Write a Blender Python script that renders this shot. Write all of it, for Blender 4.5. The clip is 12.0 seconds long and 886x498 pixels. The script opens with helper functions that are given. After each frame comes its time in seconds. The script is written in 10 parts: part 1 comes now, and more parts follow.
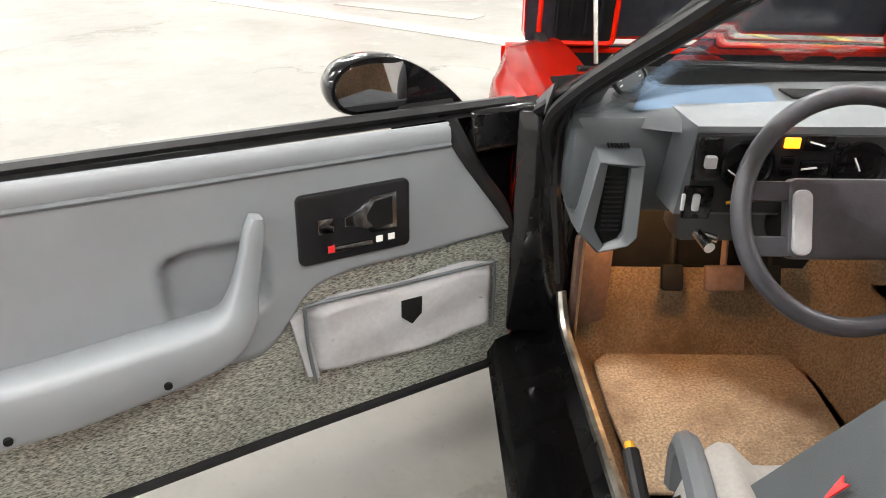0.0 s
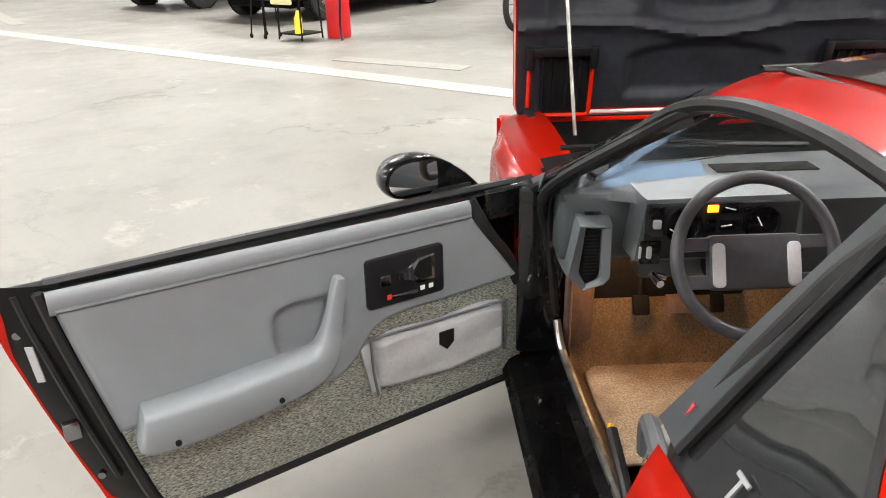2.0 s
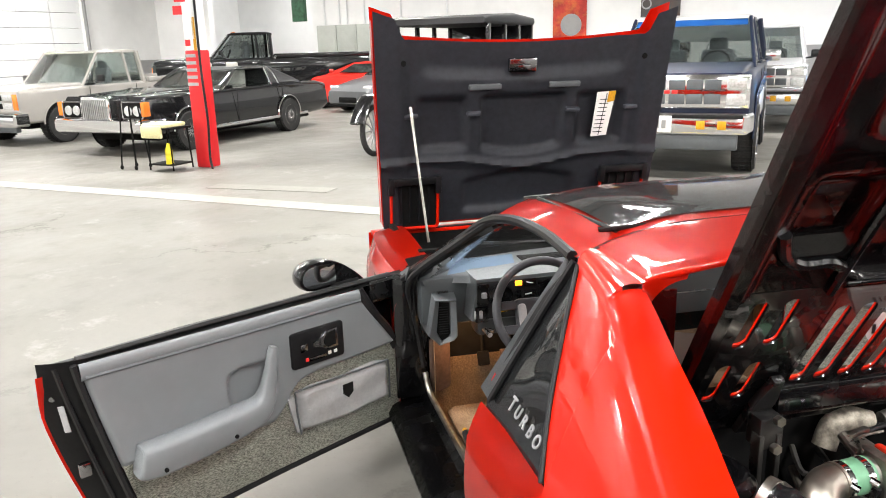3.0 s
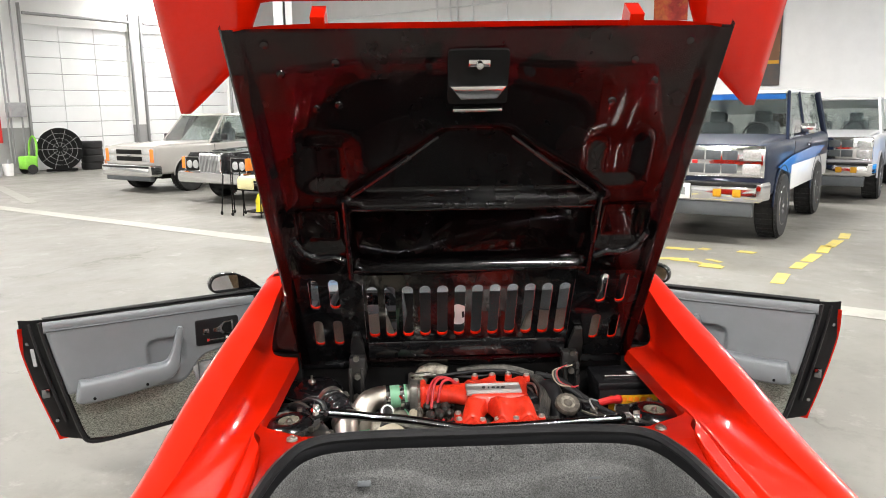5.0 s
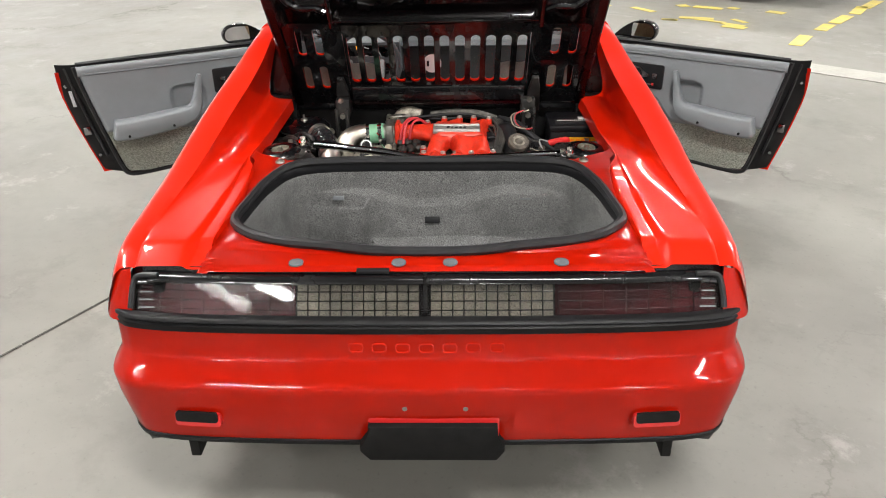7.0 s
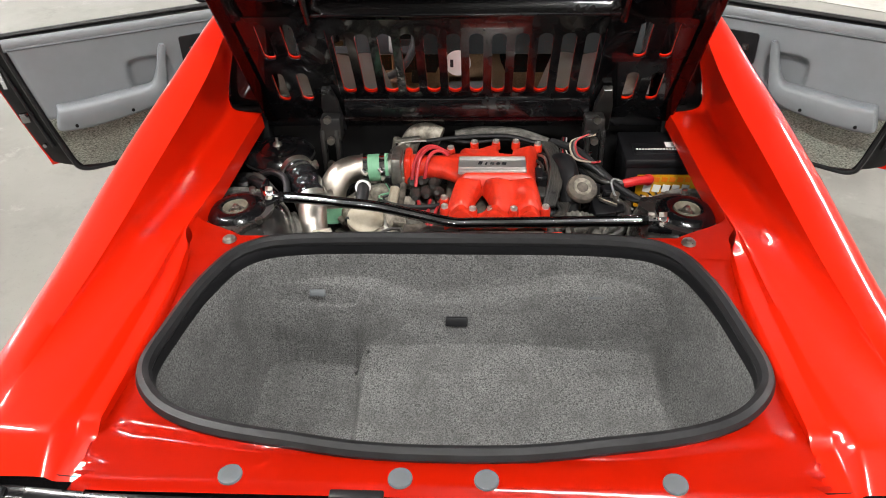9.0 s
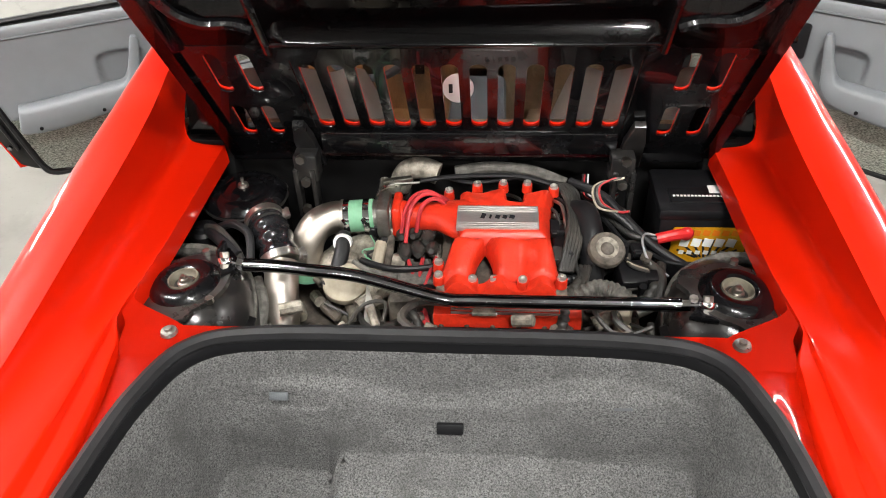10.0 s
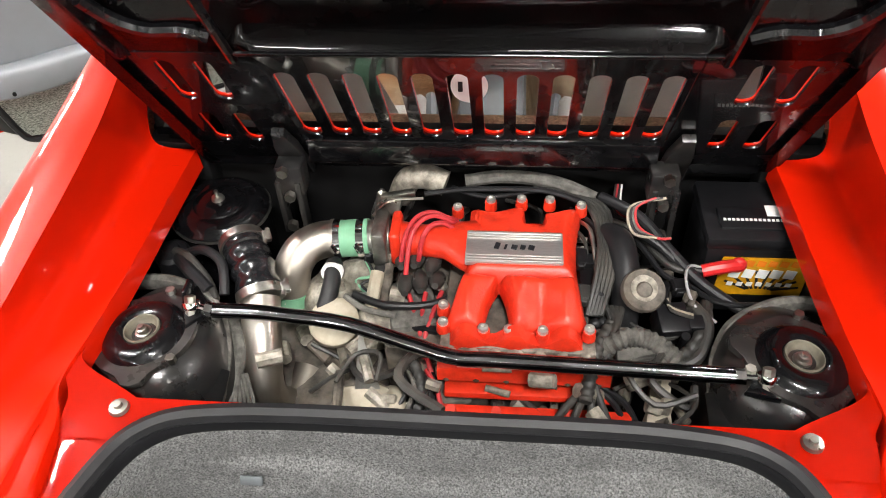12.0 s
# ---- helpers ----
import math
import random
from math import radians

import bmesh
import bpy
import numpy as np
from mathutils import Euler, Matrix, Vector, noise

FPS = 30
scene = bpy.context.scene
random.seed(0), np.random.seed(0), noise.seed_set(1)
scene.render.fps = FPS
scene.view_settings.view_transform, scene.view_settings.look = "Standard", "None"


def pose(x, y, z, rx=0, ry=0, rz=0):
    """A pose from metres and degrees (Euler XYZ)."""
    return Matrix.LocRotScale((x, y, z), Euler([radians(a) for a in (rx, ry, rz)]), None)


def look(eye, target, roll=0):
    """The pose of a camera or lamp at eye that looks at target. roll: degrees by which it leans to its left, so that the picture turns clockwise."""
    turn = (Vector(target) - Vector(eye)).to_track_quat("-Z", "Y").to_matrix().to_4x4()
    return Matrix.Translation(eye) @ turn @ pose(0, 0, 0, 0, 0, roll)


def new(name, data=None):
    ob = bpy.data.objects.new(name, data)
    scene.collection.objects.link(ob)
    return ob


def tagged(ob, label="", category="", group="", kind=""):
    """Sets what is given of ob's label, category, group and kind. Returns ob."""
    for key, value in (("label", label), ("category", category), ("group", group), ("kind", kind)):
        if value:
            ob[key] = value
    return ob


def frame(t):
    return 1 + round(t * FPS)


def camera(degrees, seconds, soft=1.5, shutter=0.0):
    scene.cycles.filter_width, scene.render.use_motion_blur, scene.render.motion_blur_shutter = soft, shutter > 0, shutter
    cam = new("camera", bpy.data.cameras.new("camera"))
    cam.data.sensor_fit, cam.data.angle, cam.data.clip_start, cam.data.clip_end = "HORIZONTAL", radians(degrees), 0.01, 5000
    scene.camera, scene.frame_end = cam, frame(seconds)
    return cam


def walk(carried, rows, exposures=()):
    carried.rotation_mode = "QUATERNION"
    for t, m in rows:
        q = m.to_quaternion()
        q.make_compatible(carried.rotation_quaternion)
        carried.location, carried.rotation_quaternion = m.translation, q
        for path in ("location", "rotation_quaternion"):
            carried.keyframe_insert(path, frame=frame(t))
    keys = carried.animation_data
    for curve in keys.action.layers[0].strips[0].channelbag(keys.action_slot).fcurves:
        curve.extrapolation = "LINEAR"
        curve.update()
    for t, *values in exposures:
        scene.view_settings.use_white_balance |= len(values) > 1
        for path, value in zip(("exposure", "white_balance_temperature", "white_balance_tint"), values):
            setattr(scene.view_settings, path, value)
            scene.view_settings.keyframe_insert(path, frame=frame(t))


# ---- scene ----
cam = camera(60.8, 12.0, soft=1.0)
PATH = [
    (0, (-1.047, 1.4, 1.206), (-1.023, 3.201, 0.335), 1.0),
    (0.5, (-1.004, 1.355, 1.282), (-1.252, 3.103, 0.34), 0.3),
    (1, (-0.975, 1.317, 1.309), (-1.364, 3.022, 0.339), -0.8),
    (1.5, (-1.001, 1.193, 1.351), (-1.302, 2.943, 0.43), -1.6),
    (2, (-1.14, 0.942, 1.466), (-1.093, 2.776, 0.671), -1.3),
    (2.5, (-1.277, 0.558, 1.595), (-0.968, 2.401, 0.883), -1.2),
    (3, (-1.291, 0.084, 1.68), (-0.874, 1.969, 1.157), -1.6),
    (3.5, (-1.02, -0.329, 1.699), (-0.661, 1.602, 1.325), -2.0),
    (3.7, (-0.86, -0.476, 1.708), (-0.545, 1.472, 1.382), -2.0),
    (5.3, (-0.086, -1.304, 1.765), (-0.047, 0.656, 1.367), -0.8),
    (5.5, (-0.052, -1.406, 1.773), (-0.033, 0.536, 1.296), -0.8),
    (6, (0.021, -1.558, 1.783), (0.014, 0.328, 1.118), -0.7),
    (6.5, (0.066, -1.601, 1.799), (0.043, 0.212, 0.955), -0.8),
    (6.7, (0.077, -1.605, 1.814), (0.048, 0.184, 0.92), -0.8),
    (8.3, (0.094, -0.937, 1.8), (0.018, 0.747, 0.723), -1.2),
    (8.5, (0.077, -0.84, 1.816), (-0.003, 0.827, 0.714), -1.4),
    (9, (0.053, -0.607, 1.81), (-0.045, 1.037, 0.675), -1.5),
    (9.5, (0.069, -0.366, 1.814), (-0.047, 1.245, 0.634), -1.7),
    (10, (0.082, -0.181, 1.825), (-0.06, 1.387, 0.591), -2.3),
    (10.5, (0.086, -0.026, 1.829), (-0.075, 1.502, 0.549), -2.8),
    (11, (0.08, 0.083, 1.838), (-0.094, 1.571, 0.514), -3.1),
    (11.5, (0.079, 0.136, 1.83), (-0.099, 1.59, 0.468), -3.2),
    (12, (0.079, 0.15, 1.827), (-0.103, 1.58, 0.44), -3.3),
]
walk(cam, [(t, look(eye, target, roll)) for t, eye, target, roll in PATH],
     [(0, 0.68), (1, 0.45), (2.5, 0.37), (3.5, 0.39), (5.5, 0.12), (6.5, 0.08), (8.5, 0.1), (10, 0.38), (12, 0.58)])

# ---- world and lights ----
world = bpy.data.worlds.new("world")
scene.world = world
world.use_nodes = True
world.node_tree.nodes["Background"].inputs[0].default_value = (0.9, 0.95, 1.0, 1)
world.node_tree.nodes["Background"].inputs[1].default_value = 0.02
scene.view_settings.exposure = 0.0
TUBE_STRENGTH = 70.0
LAMP_WATTS = 410.0

# the hall is turned against the car by this angle
HALL = radians(-37)
UX, UY = math.cos(HALL), math.sin(HALL)


def hall(u, v, z=0.0, turn=0.0):
    """A pose in the hall: u to the right, v away, turn in degrees."""
    return Matrix.Translation((u * UX - v * UY, u * UY + v * UX, z)) @ Matrix.Rotation(HALL + radians(turn), 4, "Z")


# ---- materials ----
def mat(name, base, rough=0.5, metal=0.0, coat=0.0, grain=0.0, grain_scale=60.0, bump=0.0, bump_scale=200.0,
        stain=0.0, stain_scale=4.0, stain_to=None, emit=0.0, trans=0.0, ior=1.45, rough_var=0.0, spec=0.5, stretch=None, stain_edge=(0.45, 0.75)):
    m = bpy.data.materials.new(name)
    m.use_nodes = True
    nt = m.node_tree
    b = nt.nodes["Principled BSDF"]
    link = nt.links.new
    b.inputs["Roughness"].default_value = rough
    b.inputs["Metallic"].default_value = metal
    b.inputs["Coat Weight"].default_value = coat
    b.inputs["Coat Roughness"].default_value = 0.03
    b.inputs["IOR"].default_value = ior
    b.inputs["Specular IOR Level"].default_value = spec
    b.inputs["Transmission Weight"].default_value = trans
    c = (*base, 1)
    b.inputs["Base Color"].default_value = c
    if emit:
        b.inputs["Emission Color"].default_value = c
        b.inputs["Emission Strength"].default_value = emit
    tc = nt.nodes.new("ShaderNodeTexCoord")
    src = tc.outputs["Object"]
    if stretch:
        mp = nt.nodes.new("ShaderNodeMapping")
        mp.inputs["Scale"].default_value = stretch
        link(src, mp.inputs[0])
        src = mp.outputs[0]

    def nz(scale, detail=4.0, rgh=0.6):
        n = nt.nodes.new("ShaderNodeTexNoise")
        n.inputs["Scale"].default_value = scale
        n.inputs["Detail"].default_value = detail
        n.inputs["Roughness"].default_value = rgh
        link(src, n.inputs["Vector"])
        return n.outputs["Fac"]

    def mix(a_sock, a_val, b_val, fac):
        mx = nt.nodes.new("ShaderNodeMix")
        mx.data_type = "RGBA"
        if a_sock is not None:
            link(a_sock, mx.inputs[6])
        else:
            mx.inputs[6].default_value = a_val
        mx.inputs[7].default_value = b_val
        link(fac, mx.inputs[0])
        return mx.outputs[2]

    def ramp(sock, lo, hi, to0=0.0, to1=1.0):
        r = nt.nodes.new("ShaderNodeMapRange")
        r.inputs[1].default_value, r.inputs[2].default_value = lo, hi
        r.inputs[3].default_value, r.inputs[4].default_value = to0, to1
        link(sock, r.inputs[0])
        return r.outputs[0]

    col = None
    if grain:
        dark = tuple(max(0, v * (1 - grain)) for v in base) + (1,)
        lite = tuple(min(1, v * (1 + grain)) for v in base) + (1,)
        col = mix(None, dark, lite, ramp(nz(grain_scale), 0.35, 0.65))
    if stain:
        to = (*(stain_to or tuple(v * 0.5 for v in base)), 1)
        col = mix(col, c, to, ramp(nz(stain_scale, 6.0, 0.65), *stain_edge, 0.0, stain))
    if col is not None:
        link(col, b.inputs["Base Color"])
    if rough_var:
        link(ramp(nz(stain_scale * 2.3), 0.3, 0.7, max(0, rough - rough_var), min(1, rough + rough_var)), b.inputs["Roughness"])
    if bump:
        bp = nt.nodes.new("ShaderNodeBump")
        bp.inputs["Strength"].default_value = bump
        bp.inputs["Distance"].default_value = 0.002
        link(nz(bump_scale, 3.0), bp.inputs["Height"])
        link(bp.outputs[0], b.inputs["Normal"])
    return m


M = {
    "red": mat("red_paint", (0.55, 0.010, 0.001), 0.32, coat=0.85, grain=0.03, grain_scale=3, bump=0.015, bump_scale=30, spec=0.1),
    # darker red: the shade inside the bumper's recesses, put into the paint colour
    "redlid": mat("red_paint_worn", (0.5, 0.012, 0.012), 0.4, coat=0.7, stain=0.3, stain_scale=5, stain_to=(0.3, 0.01, 0.01)),
    "gloss": mat("black_gloss_paint", (0.003, 0.003, 0.0035), 0.25, coat=0.6, spec=0.25, bump=0.05, bump_scale=14, grain=0.3, grain_scale=40, rough_var=0.08),
    "under": mat("black_underlid_paint", (0.002, 0.0018, 0.002), 0.25, spec=0.15, coat=0.75, bump=0.06, bump_scale=9, stain=0.3, stain_scale=3.2,
                 stain_to=(0.02, 0.0025, 0.003), rough_var=0.05),
    "underred": mat("dark_red_overspray", (0.04, 0.001, 0.003), 0.25, spec=0.2, coat=0.75, bump=0.05, bump_scale=9, stain=0.85, stain_scale=2.6, stain_to=(0.012, 0.0105, 0.010), stain_edge=(0.46, 0.53), rough_var=0.05),
    "dusty": mat("dusty_rubber_hose", (0.026, 0.025, 0.023), 0.5, grain=0.3, grain_scale=40, stain=0.6, stain_scale=12, stain_to=(0.10, 0.09, 0.075)),
    "wheelrim": mat("dark_leather", (0.035, 0.035, 0.04), 0.42, bump=0.2, bump_scale=300, grain=0.15, grain_scale=30, rough_var=0.1),
    "baywall": mat("sooty_black_paint", (0.004, 0.004, 0.0042), 0.6, spec=0.25, bump=0.1, bump_scale=25, stain=0.5, stain_scale=7, stain_to=(0.012, 0.011, 0.010)),
    "lipblack": mat("black_soft_rubber", (0.006, 0.006, 0.007), 0.5, spec=0.3, bump=0.05, bump_scale=50),
    "rubber": mat("black_rubber", (0.010, 0.010, 0.011), 0.45, spec=0.35, bump=0.1, bump_scale=60, grain=0.25, grain_scale=20, stain=0.3, stain_scale=14, stain_to=(0.022, 0.022, 0.022)),
    "blackp": mat("black_plastic", (0.007, 0.007, 0.008), 0.4, spec=0.35, bump=0.15, bump_scale=500, grain=0.2, grain_scale=30),
    "matt": mat("matt_black", (0.004, 0.004, 0.004), 0.8, spec=0.2, grain=0.4, grain_scale=25, stain=0.5, stain_scale=8, stain_to=(0.010, 0.009, 0.008)),
    "grey": mat("grey_vinyl", (0.18, 0.192, 0.205), 0.40, bump=0.25, bump_scale=900, grain=0.04, grain_scale=8, stain=0.15, stain_scale=6, stain_to=(0.2, 0.21, 0.215), rough_var=0.06),
    "greyd": mat("dark_grey_vinyl", (0.085, 0.093, 0.10), 0.45, bump=0.25, bump_scale=800, grain=0.05, grain_scale=10, rough_var=0.06),
    "tweed": mat("grey_tweed_cloth", (0.35, 0.365, 0.315), 0.95, grain=0.75, grain_scale=150, bump=1.0, bump_scale=150, stain=0.2, stain_scale=5, stretch=(0.8, 0.8, 2.4)),
    "leather": mat("grey_suede_pouch", (0.33, 0.33, 0.335), 0.7, bump=0.2, bump_scale=120, stain=0.55, stain_scale=6, stain_to=(0.17, 0.17, 0.175), grain=0.05, grain_scale=90),
    "seat": mat("pale_grey_seat_cloth", (0.48, 0.46, 0.43), 0.85, bump=0.3, bump_scale=300, grain=0.06, grain_scale=150),
    "carpet": mat("tan_carpet", (0.31, 0.215, 0.13), 0.95, grain=0.35, grain_scale=170, bump=0.8, bump_scale=260, stain=0.85, stain_scale=5.0, stain_to=(0.16, 0.095, 0.05)),
    "matc": mat("worn_floor_mat", (0.29, 0.215, 0.14), 0.95, grain=0.4, grain_scale=170, bump=0.9, bump_scale=260, stain=1.0, stain_scale=6.0, stain_to=(0.13, 0.075, 0.04)),
    "boot": mat("grey_boot_carpet", (0.108, 0.108, 0.107), 0.97, grain=0.65, grain_scale=300, bump=1.0, bump_scale=260, stain=0.8, stain_scale=14, stain_to=(0.06, 0.06, 0.058)),
    "zinc": mat("bright_zinc_plating", (0.66, 0.64, 0.60), 0.42, 0.85, grain=0.2, grain_scale=60, stain=0.4, stain_scale=40, stain_to=(0.3, 0.27, 0.22)),
    "chrome": mat("chrome", (0.75, 0.75, 0.76), 0.08, 1.0, rough_var=0.05, stain_scale=10),
    "darkchrome": mat("black_chrome", (0.26, 0.26, 0.27), 0.15, 1.0, rough_var=0.05, stain_scale=10),
    "steel": mat("dull_steel", (0.38, 0.37, 0.34), 0.38, 1.0, grain=0.25, grain_scale=30, stain=0.6, stain_scale=9, stain_to=(0.16, 0.13, 0.09), rough_var=0.15),
    "pipe": mat("heat_tinted_stainless_pipe", (0.47, 0.435, 0.385), 0.42, 1.0, stain=0.6, stain_scale=7, stain_to=(0.28, 0.23, 0.17), rough_var=0.12),
    "cast": mat("dirty_cast_aluminium", (0.29, 0.265, 0.22), 0.6, 0.35, grain=0.45, grain_scale=50, bump=0.5, bump_scale=90, stain=1.0, stain_scale=17, stain_to=(0.05, 0.038, 0.025)),
    "crackle": mat("red_crackle_paint", (0.62, 0.03, 0.010), 0.36, bump=0.5, bump_scale=160, grain=0.14, grain_scale=50, stain=0.45, stain_scale=11, stain_to=(0.28, 0.014, 0.008)),
    "brushed": mat("brushed_aluminium", (0.62, 0.6, 0.58), 0.4, 0.85, grain=0.12, grain_scale=60, stretch=(1, 20, 1)),
    "cup": mat("dusty_beige_cup", (0.13, 0.115, 0.085), 0.65, stain=0.7, stain_scale=30, stain_to=(0.05, 0.045, 0.035), grain=0.15, grain_scale=80),
    "duct": mat("shiny_ribbed_rubber", (0.008, 0.008, 0.009), 0.22, spec=0.5, coat=0.3, grain=0.3, grain_scale=30, rough_var=0.08),
    "green": mat("green_silicone_hose", (0.16, 0.36, 0.22), 0.5, grain=0.1, grain_scale=30, bump=0.1, bump_scale=200),
    "redwire": mat("red_rubber_wire", (0.4, 0.025, 0.03), 0.5, grain=0.2, grain_scale=60),
    "tan": mat("dirty_cream_plastic", (0.34, 0.30, 0.23), 0.6, stain=0.7, stain_scale=14, stain_to=(0.2, 0.16, 0.1), grain=0.1),
    "dirt": mat("oily_dirty_metal", (0.085, 0.074, 0.062), 0.65, 0.2, grain=0.6, grain_scale=40, bump=0.6, bump_scale=70, stain=0.7, stain_scale=15, stain_to=(0.15, 0.12, 0.085)),
    "tower": mat("dusty_black_sheet_metal", (0.009, 0.009, 0.0095), 0.34, coat=0.2, bump=0.1, bump_scale=25, stain=0.7, stain_scale=7, stain_to=(0.055, 0.05, 0.043), rough_var=0.15),
    "undercoat": mat("grey_undercoat", (0.10, 0.095, 0.085), 0.85, grain=0.4, grain_scale=60, bump=0.7, bump_scale=120),
    "lensr": mat("smoked_red_lens", (0.045, 0.008, 0.010), 0.25, stain=0.7, stain_scale=5, stain_to=(0.15, 0.012, 0.018)),
    "lensc": mat("smoked_clear_lens", (0.24, 0.225, 0.18), 0.25, stain=0.8, stain_scale=9, stain_to=(0.09, 0.087, 0.078)),
    "smokecover": mat("smoked_lamp_cover", (0.62, 0.60, 0.60), 0.03, trans=1.0, ior=1.45),
    "lensk": mat("smoked_black_lens", (0.012, 0.011, 0.012), 0.12, coat=1.0),
    "glass": mat("window_glass", (0.97, 0.98, 0.98), 0.0, trans=1.0, ior=1.03),
    "thinglass": mat("clear_windscreen_glass", (0.98, 0.99, 0.99), 0.0, trans=1.0, ior=1.003),
    "tint": mat("tinted_glass", (0.03, 0.032, 0.034), 0.03, coat=1.0, spec=1.0),
    "sunroof": mat("reflective_sunroof_glass", (0.22, 0.23, 0.235), 0.06, 0.75, coat=1.0),
    "script": mat("silver_script_film", (0.30, 0.30, 0.31), 0.4, 0.3),
    "greydd": mat("charcoal_vinyl", (0.04, 0.046, 0.05), 0.45, bump=0.25, bump_scale=800, grain=0.05, grain_scale=10, rough_var=0.06),
    "smoke": mat("smoked_rear_glass", (0.85, 0.85, 0.85), 0.02, trans=1.0, ior=1.15),
    "mirror": mat("mirror_glass", (0.8, 0.82, 0.83), 0.02, 1.0),
    "tyre": mat("tyre_rubber", (0.02, 0.02, 0.02), 0.75, bump=0.4, bump_scale=80, grain=0.3, grain_scale=30),
    "white": mat("white_print", (0.8, 0.79, 0.77), 0.5, stain=0.15, stain_scale=20),
    "yellow": mat("yellow_print", (0.55, 0.27, 0.006), 0.45, grain=0.15, grain_scale=60),
    # pale blue of the reflection painted on the dash; a bottle uses it too
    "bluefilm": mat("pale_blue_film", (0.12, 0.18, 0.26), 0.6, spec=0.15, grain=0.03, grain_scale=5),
    "orangelit": mat("lit_amber_lamp", (1.0, 0.28, 0.01), 0.3, emit=3.0),
    "amber": mat("amber_lens", (0.75, 0.2, 0.02), 0.2, coat=0.8),
    "redbit": mat("red_plastic", (0.55, 0.02, 0.02), 0.4),
    "copper": mat("brown_vinyl_pad", (0.10, 0.06, 0.045), 0.6, stain=0.5, stain_scale=8, grain=0.2),
    "black_card": mat("black_print", (0.01, 0.01, 0.012), 0.5),
}


# ---- shape helpers ----
def thing(name, label, category, at=(0, 0, 0), group="", kind="", m=None):
    ob = new(name)
    ob.empty_display_size = 0.1
    ob.matrix_basis = m if m is not None else Matrix.Translation(at)
    ob["base"] = [0.0, 0.0, 0.0] if m is not None else list(at)
    return tagged(ob, label, category, group, kind)


def part(name, bm, material, parent=None, label="", angle=35, recalc=True):
    if recalc:
        bmesh.ops.recalc_face_normals(bm, faces=bm.faces)
    me = bpy.data.meshes.new(name)
    bm.to_mesh(me)
    bm.free()
    for p in me.polygons:
        p.use_smooth = True
    me.set_sharp_from_angle(angle=radians(angle))
    for one in (material if isinstance(material, (list, tuple)) else [material]):
        me.materials.append(M[one] if isinstance(one, str) else one)
    ob = new(name, me)
    if parent is not None:
        ob.parent = parent
        if parent.type == "EMPTY":
            ob.matrix_parent_inverse = Matrix.Translation(-Vector(parent["base"]))
    if label:
        ob["label"] = label
    return ob


def B():
    return bmesh.new()


def box(bm, c, s, rot=None, bev=0.0, seg=2):
    m = Matrix.Translation(c)
    if rot is not None:
        m = m @ (rot if isinstance(rot, Matrix) else Euler([radians(a) for a in rot]).to_matrix().to_4x4())
    vs = bmesh.ops.create_cube(bm, size=1.0, matrix=m @ Matrix.Diagonal((*s, 1)))["verts"]
    if bev:
        es = list({e for v in vs for e in v.link_edges})
        bmesh.ops.bevel(bm, geom=es, offset=min(bev, 0.49 * min(abs(k) for k in s)), segments=seg, profile=0.5, affect="EDGES")
    return bm


def cyl(bm, p0, p1, r, r2=None, seg=16, caps=True):
    p0, p1 = Vector(p0), Vector(p1)
    d = p1 - p0
    m = Matrix.Translation((p0 + p1) / 2) @ d.to_track_quat("Z", "Y").to_matrix().to_4x4()
    bmesh.ops.create_cone(bm, cap_ends=caps, segments=seg, radius1=r, radius2=r if r2 is None else r2, depth=d.length, matrix=m)
    return bm


def ball(bm, c, r, s=(1, 1, 1), seg=12):
    bmesh.ops.create_uvsphere(bm, u_segments=seg, v_segments=max(6, seg // 2), radius=r, matrix=Matrix.Translation(c) @ Matrix.Diagonal((*s, 1)))
    return bm


def spline(pts, steps=5, closed=False):
    pts = [Vector(p) for p in pts]
    n, out = len(pts), []
    for i in range(n if closed else n - 1):
        if closed:
            a, b, c, d = pts[i - 1], pts[i], pts[(i + 1) % n], pts[(i + 2) % n]
        else:
            a, b, c, d = pts[max(i - 1, 0)], pts[i], pts[i + 1], pts[min(i + 2, n - 1)]
        for k in range(steps):
            t = k / steps
            out.append(0.5 * ((2 * b) + (c - a) * t + (2 * a - 5 * b + 4 * c - d) * t * t + (3 * b - a - 3 * c + d) * t ** 3))
    if not closed:
        out.append(pts[-1])
    return out


def loft(bm, rings, closed=True, cap=False, loop=False):
    vs = [[bm.verts.new(p) for p in r] for r in rings]
    n = len(vs[0])
    for i in range(len(vs) if loop else len(vs) - 1):
        a, b = vs[i], vs[(i + 1) % len(vs)]
        for j in range(n if closed else n - 1):
            k = (j + 1) % n
            bm.faces.new((a[j], a[k], b[k], b[j]))
    if cap and not loop:
        bm.faces.new(vs[0])
        bm.faces.new(vs[-1])
    return vs


